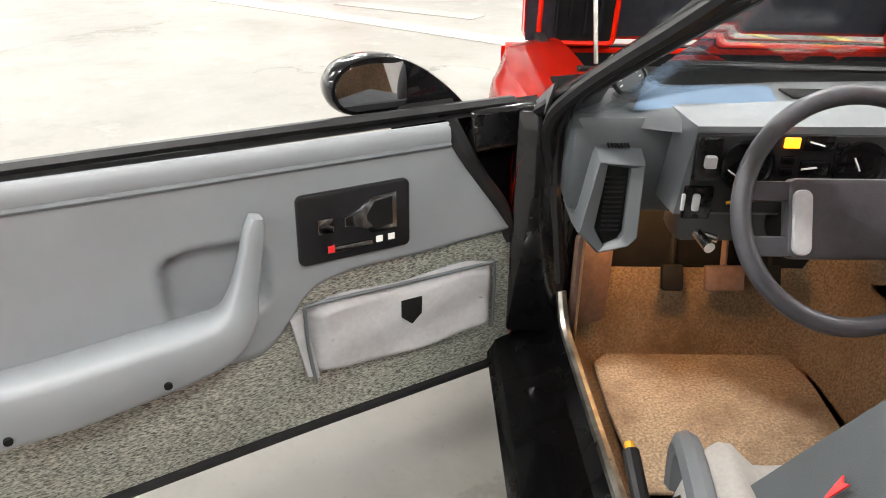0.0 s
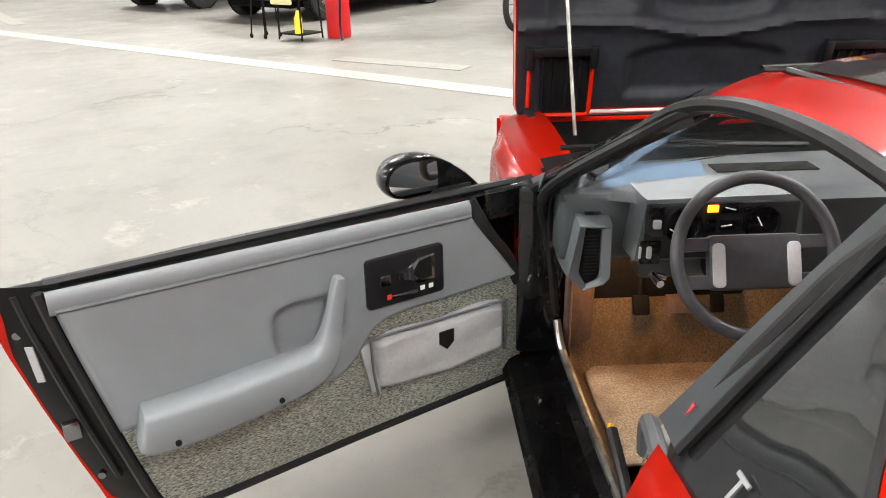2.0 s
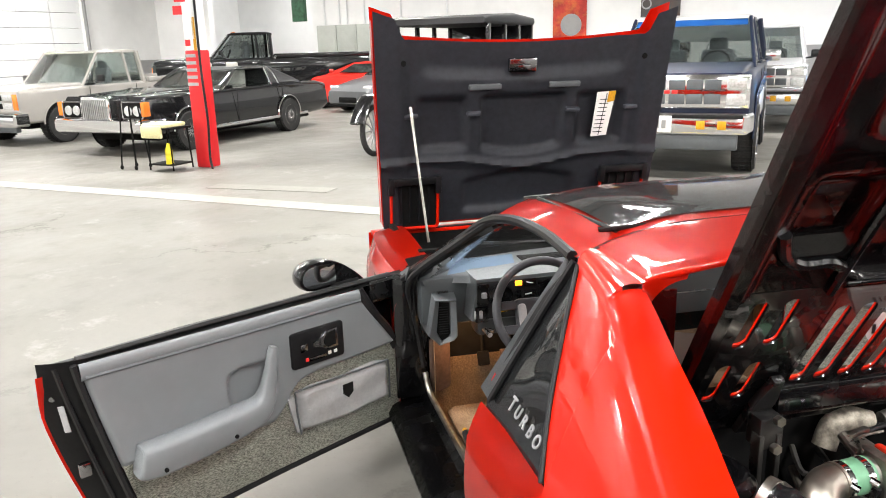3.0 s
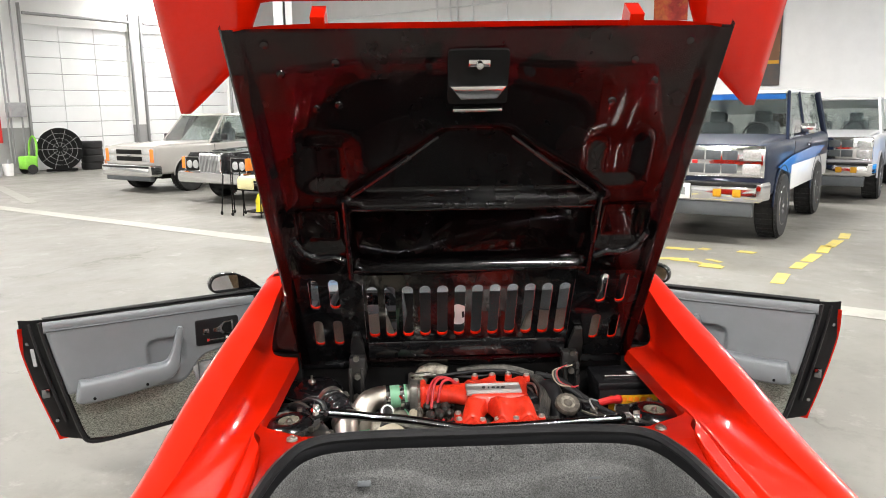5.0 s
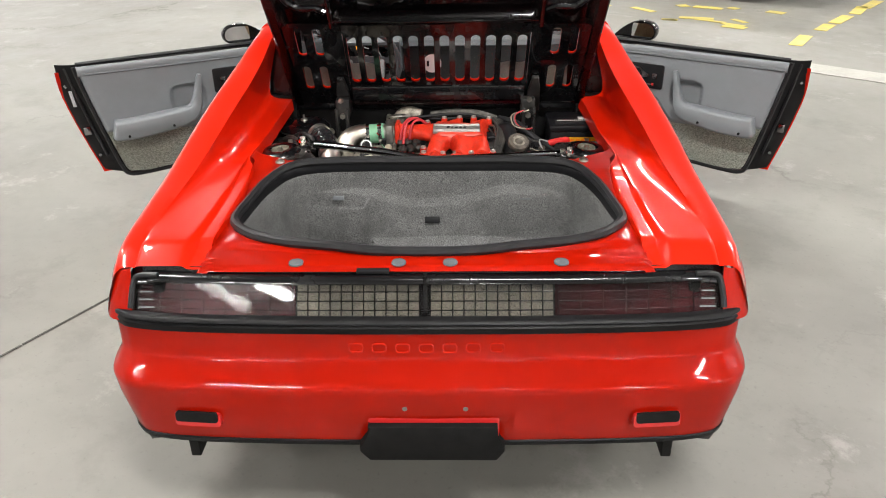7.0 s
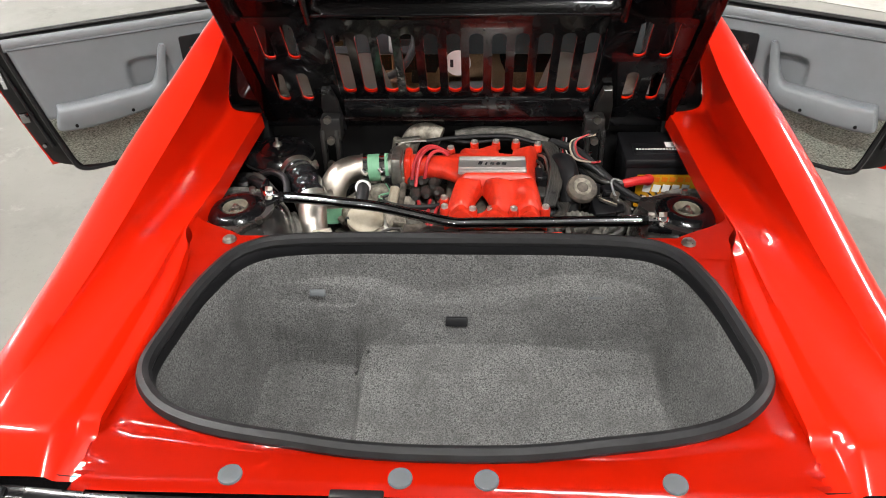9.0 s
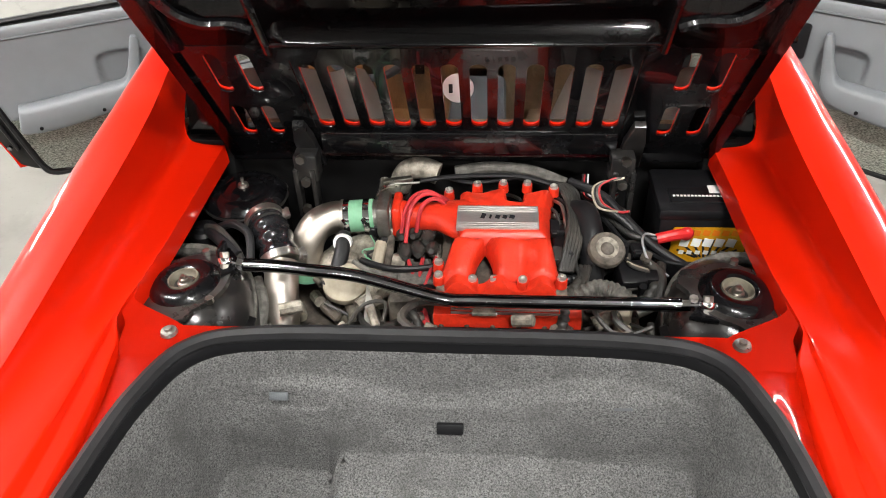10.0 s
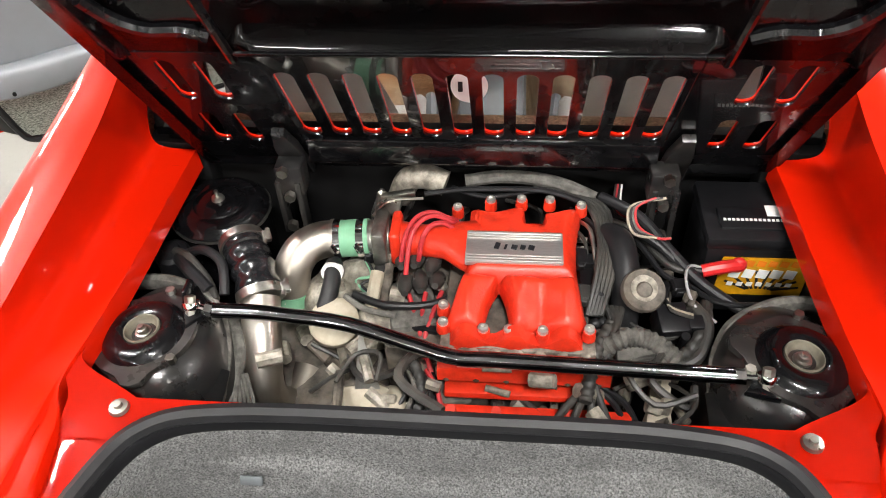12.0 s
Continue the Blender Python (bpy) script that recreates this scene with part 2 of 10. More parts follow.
def tube(bm, pts, r, seg=8, steps=5, closed=False, flat=1.0):
    path = spline(pts, steps, closed) if steps > 1 else [Vector(p) for p in pts]
    n = len(path)
    rings = []
    up = Vector((0, 0, 1))
    prev = None
    for i, p in enumerate(path):
        t = (path[(i + 1) % n] - path[i - 1]) if closed else (path[min(i + 1, n - 1)] - path[max(i - 1, 0)])
        t.normalize()
        if prev is None:
            nrm = t.cross(up if abs(t.z) < 0.9 else Vector((1, 0, 0))).normalized()
        else:
            nrm = (prev - t * prev.dot(t)).normalized()
        prev = nrm
        bi = t.cross(nrm)
        f = i / max(n - 1, 1)
        rr = r if not isinstance(r, (list, tuple)) else r[0] + (r[1] - r[0]) * f
        rings.append([p + rr * (math.cos(2 * math.pi * j / seg) * nrm + flat * math.sin(2 * math.pi * j / seg) * bi) for j in range(seg)])
    loft(bm, rings, True, not closed, closed)
    return bm


def rings_hose(bm, pts, r, ribs, seg=14, amp=0.12):
    path = spline(pts, 24)
    n = len(path)
    rings, prev = [], None
    for i, p in enumerate(path):
        t = (path[min(i + 1, n - 1)] - path[max(i - 1, 0)]).normalized()
        nrm = (prev - t * prev.dot(t)).normalized() if prev else t.cross(Vector((0.1, 0.2, 1))).normalized()
        prev = nrm
        bi = t.cross(nrm)
        rr = r * (1 + amp * math.sin(2 * math.pi * ribs * i / n))
        rings.append([p + rr * (math.cos(2 * math.pi * j / seg) * nrm + math.sin(2 * math.pi * j / seg) * bi) for j in range(seg)])
    loft(bm, rings, True, True)
    return bm


def lathe(bm, prof, m=None, seg=24):
    m = m or Matrix()
    loft(bm, [[m @ Vector((r * math.cos(2 * math.pi * j / seg), r * math.sin(2 * math.pi * j / seg), h)) for j in range(seg)] for r, h in prof], True, True)
    return bm


def aim(p, d):
    """A pose at p whose z axis points along d."""
    return Matrix.Translation(p) @ Vector(d).to_track_quat("Z", "Y").to_matrix().to_4x4()


def grid(bm, f, nu, nv, thick=0.0):
    vs = [[bm.verts.new(f(i / nu, j / nv)) for j in range(nv + 1)] for i in range(nu + 1)]
    fs = [bm.faces.new((vs[i][j], vs[i + 1][j], vs[i + 1][j + 1], vs[i][j + 1])) for i in range(nu) for j in range(nv)]
    if thick:
        bmesh.ops.solidify(bm, geom=fs, thickness=thick)
    return vs


def slab(bm, outline, h0, h1, m=None, bev=0.0, seg=2):
    """A prism over a flat outline."""
    m = m or Matrix()
    a = [bm.verts.new(m @ Vector((x, y, h0))) for x, y in outline]
    b = [bm.verts.new(m @ Vector((x, y, h1))) for x, y in outline]
    n = len(a)
    fs = [bm.faces.new(a[::-1]), bm.faces.new(b)]
    for i in range(n):
        fs.append(bm.faces.new((a[i], a[(i + 1) % n], b[(i + 1) % n], b[i])))
    if bev:
        es = list(fs[1].edges) + list(fs[0].edges)
        bmesh.ops.bevel(bm, geom=es, offset=bev, segments=seg, profile=0.5, affect="EDGES")
    return bm


def rrect(w, h, r, seg=5, cx=0.0, cy=0.0):
    out = []
    for sx, sy, a0 in ((1, 1, 0), (-1, 1, 90), (-1, -1, 180), (1, -1, 270)):
        for k in range(seg + 1):
            a = radians(a0 + 90 * k / seg)
            out.append((cx + sx * (w / 2 - r) + r * math.cos(a), cy + sy * (h / 2 - r) + r * math.sin(a)))
    return out


def smooth(x, table):
    """A smooth value from a short table of (x, y)."""
    if x <= table[0][0]:
        return table[0][1]
    if x >= table[-1][0]:
        return table[-1][1]
    for i in range(len(table) - 1):
        (x0, y0), (x1, y1) = table[i], table[i + 1]
        if x <= x1:
            s = (y1 - y0) / (x1 - x0)
            s0 = s if i == 0 else 0.5 * (s + (y0 - table[i - 1][1]) / (x0 - table[i - 1][0]))
            s1 = s if i + 2 == len(table) else 0.5 * (s + (table[i + 2][1] - y1) / (table[i + 2][0] - x1))
            t, h = (x - x0) / (x1 - x0), x1 - x0
            return (2 * t ** 3 - 3 * t * t + 1) * y0 + (t ** 3 - 2 * t * t + t) * h * s0 + (3 * t * t - 2 * t ** 3) * y1 + (t ** 3 - t * t) * h * s1
    return table[-1][1]


def step(x, a, b):
    t = min(1, max(0, (x - a) / (b - a)))
    return t * t * (3 - 2 * t)


def text(name, body, size, m, material, parent=None, depth=0.0015, shear=0.0, label="", width=1.0, bold=0.0):
    cu = bpy.data.curves.new(name, "FONT")
    cu.body, cu.size, cu.extrude, cu.align_x, cu.align_y, cu.shear, cu.offset = body, size, depth, "CENTER", "CENTER", shear, bold
    tmp = bpy.data.objects.new(name, cu)
    scene.collection.objects.link(tmp)
    dg = bpy.context.evaluated_depsgraph_get()
    me = bpy.data.meshes.new_from_object(tmp.evaluated_get(dg))
    bpy.data.objects.remove(tmp)
    me.transform(m @ Matrix.Diagonal((width, 1, 1, 1)))
    me.materials.clear()
    me.materials.append(M[material])
    ob = new(name, me)
    if parent is not None:
        ob.parent = parent
        if parent.type == "EMPTY":
            ob.matrix_parent_inverse = Matrix.Translation(-Vector(parent["base"]))
    if label:
        ob["label"] = label
    return ob

# ---- the hall ----
def floor_material():
    m = mat("polished_concrete", (0.40, 0.385, 0.355), 0.5, rough_var=0.1, stain_scale=0.6, spec=0.4)
    nt = m.node_tree
    b = nt.nodes["Principled BSDF"]
    link = nt.links.new
    tc = nt.nodes.new("ShaderNodeTexCoord")

    def nz(scale, detail, rgh):
        n = nt.nodes.new("ShaderNodeTexNoise")
        n.inputs["Scale"].default_value, n.inputs["Detail"].default_value, n.inputs["Roughness"].default_value = scale, detail, rgh
        link(tc.outputs["Object"], n.inputs["Vector"])
        return n

    def remap(sock, lo, hi, a, c):
        r = nt.nodes.new("ShaderNodeMapRange")
        for i, v in ((1, lo), (2, hi), (3, a), (4, c)):
            r.inputs[i].default_value = v
        link(sock, r.inputs[0])
        return r.outputs[0]

    def mix(a, c, fac):
        mx = nt.nodes.new("ShaderNodeMix")
        mx.data_type = "RGBA"
        for i, s in ((6, a), (7, c)):
            if isinstance(s, tuple):
                mx.inputs[i].default_value = (*s, 1)
            else:
                link(s, mx.inputs[i])
        link(fac, mx.inputs[0])
        return mx.outputs[2]

    col = mix((0.145, 0.139, 0.124), (0.20, 0.193, 0.174), remap(nz(0.7, 5, 0.6).outputs["Fac"], 0.35, 0.65, 0, 1))
    col = mix(col, (0.105, 0.099, 0.087), remap(nz(2.6, 8, 0.7).outputs["Fac"], 0.52, 0.75, 0, 0.6))
    col = mix(col, (0.28, 0.27, 0.25), remap(nz(1.7, 10, 0.75).outputs["Fac"], 0.57, 0.66, 0, 0.6))
    col = mix(col, (0.10, 0.095, 0.084), remap(nz(45, 3, 0.6).outputs["Fac"], 0.6, 0.8, 0, 0.5))
    # hairline cracks along the cells of a coarse, warped mosaic
    vo = nt.nodes.new("ShaderNodeTexVoronoi")
    vo.feature = "DISTANCE_TO_EDGE"
    vo.inputs["Scale"].default_value = 0.32
    wv = nt.nodes.new("ShaderNodeVectorMath")
    wv.operation = "MULTIPLY_ADD"
    link(nz(1.6, 6, 0.65).outputs["Color"], wv.inputs[0])
    wv.inputs[1].default_value = (1.3, 1.3, 0)
    link(tc.outputs["Object"], wv.inputs[2])
    link(wv.outputs[0], vo.inputs["Vector"])
    crack = nt.nodes.new("ShaderNodeMath")
    crack.operation = "MULTIPLY"
    link(remap(vo.outputs["Distance"], 0.0, 0.007, 1, 0), crack.inputs[0])
    link(remap(nz(0.5, 2, 0.5).outputs["Fac"], 0.45, 0.6, 0, 0.8), crack.inputs[1])
    col = mix(col, (0.07, 0.065, 0.055), crack.outputs[0])
    link(col, b.inputs["Base Color"])
    return m


M["concrete"] = floor_material()
M["wallw"] = mat("white_painted_block", (0.80, 0.80, 0.79), 0.6, grain=0.02, grain_scale=2, stain=0.12, stain_scale=0.8, bump=0.2, bump_scale=20)
M["wallg"] = mat("grey_painted_block", (0.33, 0.33, 0.325), 0.6, grain=0.04, grain_scale=2, stain=0.2, stain_scale=1.2, bump=0.2, bump_scale=20)
M["stripe"] = mat("worn_white_line", (0.31, 0.30, 0.27), 0.5, stain=0.6, stain_scale=5, stain_to=(0.20, 0.193, 0.174), grain=0.06, grain_scale=30)
M["yline"] = mat("worn_yellow_line", (0.5, 0.40, 0.08), 0.5, stain=0.8, stain_scale=6, stain_to=(0.28, 0.255, 0.17))
M["deckw"] = mat("white_roof_deck", (0.20, 0.20, 0.198), 0.6, grain=0.02, grain_scale=2)
M["steelg"] = mat("grey_steel", (0.30, 0.30, 0.30), 0.5, 0.3, stain=0.3, stain_scale=3)
M["tubel"] = mat("light_tube", (1.0, 0.985, 0.96), 0.4, emit=TUBE_STRENGTH)
M["cab"] = mat("grey_green_cabinet_paint", (0.42, 0.44, 0.40), 0.5, stain=0.2, stain_scale=3)
M["doorw"] = mat("white_door_panel", (0.78, 0.79, 0.79), 0.45, stain=0.12, stain_scale=1.5)
M["guard"] = mat("red_post_guard", (0.62, 0.015, 0.02), 0.4, stain=0.25, stain_scale=6)

U0, U1, V0, V1, ROOF = -24.0, 17.0, -15.0, 23.0, 7.2

bm = B()
box(bm, (0, 0, -0.1), (U1 - U0 + 20, V1 - V0 + 20, 0.2))
fl = part("floor", bm, "concrete")
fl.matrix_basis = hall((U0 + U1) / 2, (V0 + V1) / 2)
tagged(fl, "polished grey concrete floor with stains and hairline cracks", "floor", kind="structure")


def wall(name, u, v, length, along, openings=(), label="white painted wall with a grey lower band"):
    """A wall whose outer half is away from the hall; openings: (from, to, height)."""
    t = thing(name, label, "wall", kind="structure", m=hall(u, v, 0, 0 if along == "u" else 90))
    lo, hi = -length / 2, length / 2
    cuts = sorted(openings)
    for z0, z1, nm, mt in ((0, 1.4, "lower_band", "wallg"), (1.4, ROOF, "upper_wall", "wallw")):
        bm = B()
        x = lo
        for a, b, h in cuts:
            if a > x:
                box(bm, ((x + a) / 2, 0.15, (z0 + z1) / 2), (a - x, 0.3, z1 - z0))
            if h < z1:
                box(bm, ((a + b) / 2, 0.15, (max(z0, h) + z1) / 2), (b - a, 0.3, z1 - max(z0, h)))
            x = b
        box(bm, ((x + hi) / 2, 0.15, (z0 + z1) / 2), (hi - x, 0.3, z1 - z0))
        part(nm, bm, mt, t)
    return t


UM, VM = (U0 + U1) / 2, (V0 + V1) / 2
# the back wall with a tall doorway into a further room
DOOR_A, DOOR_B, DOOR_H = -21.4 - UM, -16.75 - UM, 4.85
wall("wall_north", UM, V1, U1 - U0, "u", [(DOOR_A, DOOR_B, DOOR_H)])
# the left wall with roll-up doors
ROLL = [(6.2, 9.95), (11.55, 15.2), (15.75, 19.5)]
wall("wall_west", U0, VM, V1 - V0, "v", [(a - VM, b - VM, 4.6) for a, b in ROLL])
east = wall("wall_east", U1, VM, V1 - V0, "v")
east.matrix_basis = hall(U1, VM, 0, -90)
south = wall("wall_south", UM, V0, U1 - U0, "u")
south.matrix_basis = hall(UM, V0, 0, 180)

# further room behind the doorway
t = thing("wall_back_room", "white further room seen through the tall doorway", "wall", kind="structure", m=hall(-19, V1 + 0.3))
bm = B()
box(bm, (0, 6.1, 3), (12, 0.2, 6))
box(bm, (-6.1, 3, 3), (0.2, 6, 6))
box(bm, (6.1, 3, 3), (0.2, 6, 6))
box(bm, (0, 3, 6.1), (12.4, 6.4, 0.2))
part("room_wall", bm, "wallw", t)
bm = B()
box(bm, (0, 5.98, 0.6), (12, 0.04, 1.2))
part("lower_band", bm, "wallg", t)
bm = B()
box(bm, (0.5, 3, 5.96), (3.0, 0.12, 0.05))
part("light_tube", bm, "tubel", t)
la = bpy.data.lights.new("room_lamp", "AREA")
la.shape, la.size, la.size_y, la.energy = "RECTANGLE", 3.0, 0.3, 300
new("room_lamp", la).matrix_basis = hall(-18.5, V1 + 3.3, 5.9)
for x in (0.6, 1.9):
    bm = B()
    box(bm, (x, 5.95, 1.5), (0.75, 0.06, 1.3), bev=0.01)
    part("door_panel", bm, "wallg", t)
bm = B()
box(bm, (2.35, 5.9, 4.0), (0.3, 0.04, 3.4))
b_ = part("banner", bm, mat("blue_banner_cloth", (0.02, 0.08, 0.32), 0.7, grain=0.1), t)

# ceiling with its purlins in one mesh, and strip lights
bm = B()
box(bm, (UM, VM, ROOF + 0.1), (U1 - U0 + 1, V1 - V0 + 1, 0.2))
for k in range(21):
    box(bm, (U0 + 1 + k * 2.0, VM, ROOF - 0.12), (0.09, V1 - V0, 0.24))
for k in range(5):
    box(bm, (UM, V0 + 3 + k * 8.0, ROOF - 0.5), (U1 - U0, 0.25, 0.5))
ce = part("ceiling", bm, "deckw")
ce.matrix_basis = hall(0, 0)
tagged(ce, "white steel roof deck with purlins and beams", "ceiling", kind="structure")


def strip_light(u, v, length=2.4):
    t = thing("strip_light", "long white fluorescent strip light under the ceiling", "ceiling light", group="strip lights", m=hall(u, v, ROOF - 0.85))
    bm = B()
    box(bm, (0, 0, 0.05), (length, 0.28, 0.06), bev=0.01)
    part("housing", bm, "white", t)
    for k in (-1, 1):
        bm = B()
        cyl(bm, (-length / 2 + 0.03, k * 0.07, 0), (length / 2 - 0.03, k * 0.07, 0), 0.02, seg=8)
        part("tube", bm, "tubel", t)
    for k in (-1, 1):
        bm = B()
        cyl(bm, (k * length * 0.4, 0, 0.08), (k * length * 0.4, 0, 0.75), 0.006, seg=6)
        part("hanger", bm, "steelg", t)
    return t


for i in range(7):
    for j in range(4):
        su, sv = U0 + 0.8 + i * 6.4, V0 + 5.0 + j * 8.6
        strip_light(su, sv)
        la = bpy.data.lights.new("strip_lamp", "AREA")
        la.shape, la.size, la.size_y, la.energy, la.color = "RECTANGLE", 2.4, 0.3, LAMP_WATTS, (1.0, 0.975, 0.94)
        la.spread = radians(165)
        new("strip_lamp", la).matrix_basis = hall(su, sv, ROOF - 0.9)


def floor_mark(name, label, material, u, v, lu, lv, turn=0.0, z=0.004):
    bm = B()
    box(bm, (0, 0, 0), (lu, lv, 0.004))
    ob = part(name, bm, material)
    ob.matrix_basis = hall(u, v, z, turn)
    return tagged(ob, label, "floor marking", kind="structure")

# ---- the red sports car: shell ----
car = thing("sports_car", "red two-seat mid-engined sports car with doors and lids open, on concrete", "car", (0, 2.0, 0))

RIDGE_X = [(0.08, 0.79), (0.25, 0.797), (0.4, 0.785), (0.6, 0.765), (0.9, 0.728), (1.15, 0.683), (1.38, 0.652), (1.63, 0.632), (2.3, 0.64)]
RIDGE_Z = [(0.08, 0.80), (0.118, 0.826), (0.15, 0.842), (0.205, 0.866), (0.25, 0.876), (0.4, 0.9), (0.6, 0.935), (0.9, 1.02), (1.15, 1.11), (1.38, 1.185), (1.63, 1.205), (2.3, 1.15)]
BELT_X = [(0.08, 0.84), (0.2, 0.868), (0.5, 0.885), (0.9, 0.895), (1.4, 0.875), (1.8, 0.865), (2.8, 0.87), (3.3, 0.885), (3.8, 0.86), (4.1, 0.80)]
BULGE = [(0.1, 0.44), (0.6, 0.4), (0.9, 0.42), (1.2, 0.55), (1.6, 0.95)]
CREASE_X = [(0.7, 0.622), (0.8, 0.611), (0.856, 0.603), (0.95, 0.594), (1.2, 0.583), (1.4, 0.574)]
CREASE_Z = [(0.7, 0.894), (0.85, 0.905), (1.1, 0.913), (1.4, 0.924)]
FOLD_X = [(0.1, 0.765), (0.25, 0.762), (0.43, 0.738), (0.72, 0.706), (1.0, 0.69), (1.4, 0.672)]
FOLD_Z = [(0.115, 0.826), (0.15, 0.844), (0.205, 0.870), (0.25, 0.875), (0.43, 0.884), (0.72, 0.90), (1.0, 0.914), (1.4, 0.928)]
# lines along the deck's flank: foot and top of the first step, foot and top of the second, and where the buttress begins
STEP_X = ([(0.1, 0.585), (0.25, 0.582), (0.4, 0.570), (0.52, 0.566), (0.66, 0.572), (0.8, 0.585)],
          [(0.1, 0.592), (0.25, 0.584), (0.36, 0.583), (0.49, 0.581), (0.63, 0.580), (0.8, 0.590)],
          [(0.1, 0.628), (0.25, 0.616), (0.37, 0.610), (0.52, 0.607), (0.67, 0.604), (0.8, 0.598)],
          [(0.1, 0.642), (0.2, 0.638), (0.35, 0.625), (0.5, 0.619), (0.66, 0.611), (0.8, 0.604)],
          [(0.1, 0.752), (0.2, 0.742), (0.28, 0.717), (0.38, 0.692), (0.5, 0.670), (0.6, 0.645), (0.7, 0.625), (0.8, 0.609)])
ZB = 0.72


def side_x(y, z):
    """Half width of the shell at y and height z."""
    xb = smooth(y, BELT_X)
    if z <= ZB:
        return xb + 0.012 * math.sin(math.pi * min(1, (ZB - z) / 0.3)) - 0.05 * step(0.5 - z, 0.0, 0.25)
    zr, xr = smooth(y, RIDGE_Z), smooth(y, RIDGE_X)
    w = min(1, max(0, (zr - z) / (zr - ZB)))
    return xr + (xb - xr) * w ** smooth(y, BULGE)


def arch(y, yc, r):
    d = abs(y - yc)
    return 0.31 + math.sqrt(r * r - d * d) if d < r else 0.0


def deck_z(y):
    return smooth(y, [(0.1, 0.852), (0.16, 0.858), (0.2, 0.861), (0.4, 0.868), (0.55, 0.874), (0.75, 0.889), (1.38, 0.936)])


def roof_z(x, y):
    c = smooth(y, [(1.36, 1.262), (1.6, 1.276), (1.9, 1.278), (2.15, 1.258), (2.4, 1.205)])
    e = smooth(y, [(1.36, 1.188), (1.6, 1.203), (1.9, 1.208), (2.15, 1.185), (2.4, 1.13)])
    return c - (c - e) * (abs(x) / 0.64) ** 5


for s, tag in ((-1, "left"), (1, "right")):
    # sail and quarter panel, one skin from the deck over the ridge to the window and wheel arch
    def quarter(y, s=s):
        ys, y = y, max(y, 0.146)
        zr, xr = smooth(y, RIDGE_Z), smooth(y, RIDGE_X)
        zw, xw = smooth(y, FOLD_Z), smooth(y, FOLD_X)
        d = smooth(y, [(0.1, 0.012), (0.5, 0.022), (1.0, 0.036), (1.4, 0.05)])
        front = y > 1.388
        if front:
            xt, zt = 0.604, roof_z(0.604, y)
            flank = [(0.5815 + 0.0006 * k, roof_z(0.585, y) - 0.002) for k in range(5)]
            x6, xw = 0.598, 0.591
            z6, zw = roof_z(x6, y), roof_z(xw, y) - 0.001
            skirt = (0.581, roof_z(0.585, y) - 0.006)
        else:
            xt, zt = xr - d, zr + 0.004 + 0.017 * step(y, 1.15, 1.386)
            x6, z6 = xt - 0.018 + 0.014 * step(y, 1.0, 1.35), zt - 0.006
            zd = deck_z(y)
            tail = max(0.0, 0.212 - y) * 0.5
            up = step(y, 0.222, 0.25)
            low = zd - 0.010 + 0.013 * step(y, 0.62, 0.75) - 0.4 * tail
            up *= 1 - step(y, 0.66, 0.78)
            rear = [(smooth(y, STEP_X[0]), low), (smooth(y, STEP_X[1]) - 0.004, low + 0.019 * up), (smooth(y, STEP_X[2]) + 0.002, low + 0.016 * up),
                    (smooth(y, STEP_X[3]) - 0.001, zd + 0.021 - tail), (smooth(y, STEP_X[4]), zd + 0.020 - tail)]
            xf, zf = smooth(max(y, 0.7), CREASE_X), smooth(max(y, 0.7), CREASE_Z)
            w = step(y, 0.71, 0.80)
            flank = [(a + (xf + 0.0012 * k - 0.005 - a) * w, b + (zf - b) * w) for k, (a, b) in enumerate(rear)]
            skirt = (flank[0][0] - 0.003, flank[0][1] - 0.045)
            zw = max(zw, flank[4][1])

        def edge(z):
            return min(y, 1.352 + 0.034 * step(z, 0.96, 1.2)) if not front else y

        line = [skirt]
        nodes = [skirt] + flank
        for k in range(1, 6):
            for q, o in ((k - 1, 0.12), (k + 1, 0.12)):
                a, b = nodes[k], nodes[min(q, 5)]
                line.append((a[0] + (b[0] - a[0]) * o, a[1] + (b[1] - a[1]) * o))
        a, b, c = flank[4], (xw, zw), (x6, z6)
        pull = 1.0 + 3.0 * step(y, 0.6, 1.3)
        for k in range(1, 13):
            w = k / 12
            e, f, g = (1 - w) ** 2, 2 * w * (1 - w) * pull, w * w
            line.append(((e * a[0] + f * b[0] + g * c[0]) / (e + f + g), (e * a[1] + f * b[1] + g * c[1]) / (e + f + g)))
        out = [Vector((s * x, edge(z), z)) for x, z in line]
        yr, y = y, ys
        z1 = smooth(y, RIDGE_Z) - 0.022
        x1 = side_x(y, z1)
        for k in range(1, 9):
            w = k / 8
            q = math.sin(math.pi / 2 * w)
            c = 1 - math.cos(math.pi / 2 * w)
            out.append(Vector((s * (x6 + 0.004 + (x1 - x6 - 0.004) * q), yr + (y - yr) * w * w, z6 + 0.001 + (z1 - z6 - 0.001) * c + 0.007 * math.sin(math.pi * w))))
        zlow = max(0.24, arch(y, 0.86, 0.345), 0.715 * (1 - step(y, 0.49, 0.5)))
        if y > 1.3001:
            zlow = 0.85 + 0.345 * (y - 1.30) / 0.325
        for k in range(1, 28):
            z = z1 + (min(zlow, z1 - 0.002) - z1) * (k / 27) ** 1.3
            out.append(Vector((s * side_x(y, z), y, z)))
        return out

    bm = B()
    for rows_y in ([0.118 + 0.012 * k for k in range(12)] + [0.262 + 1.038 * k / 44 for k in range(45)],
                   [1.3004, 1.32, 1.345, 1.37, 1.386], [1.3885, 1.41, 1.44, 1.48, 1.52, 1.56, 1.59, 1.612]):
        loft(bm, [quarter(y) for y in rows_y], False)
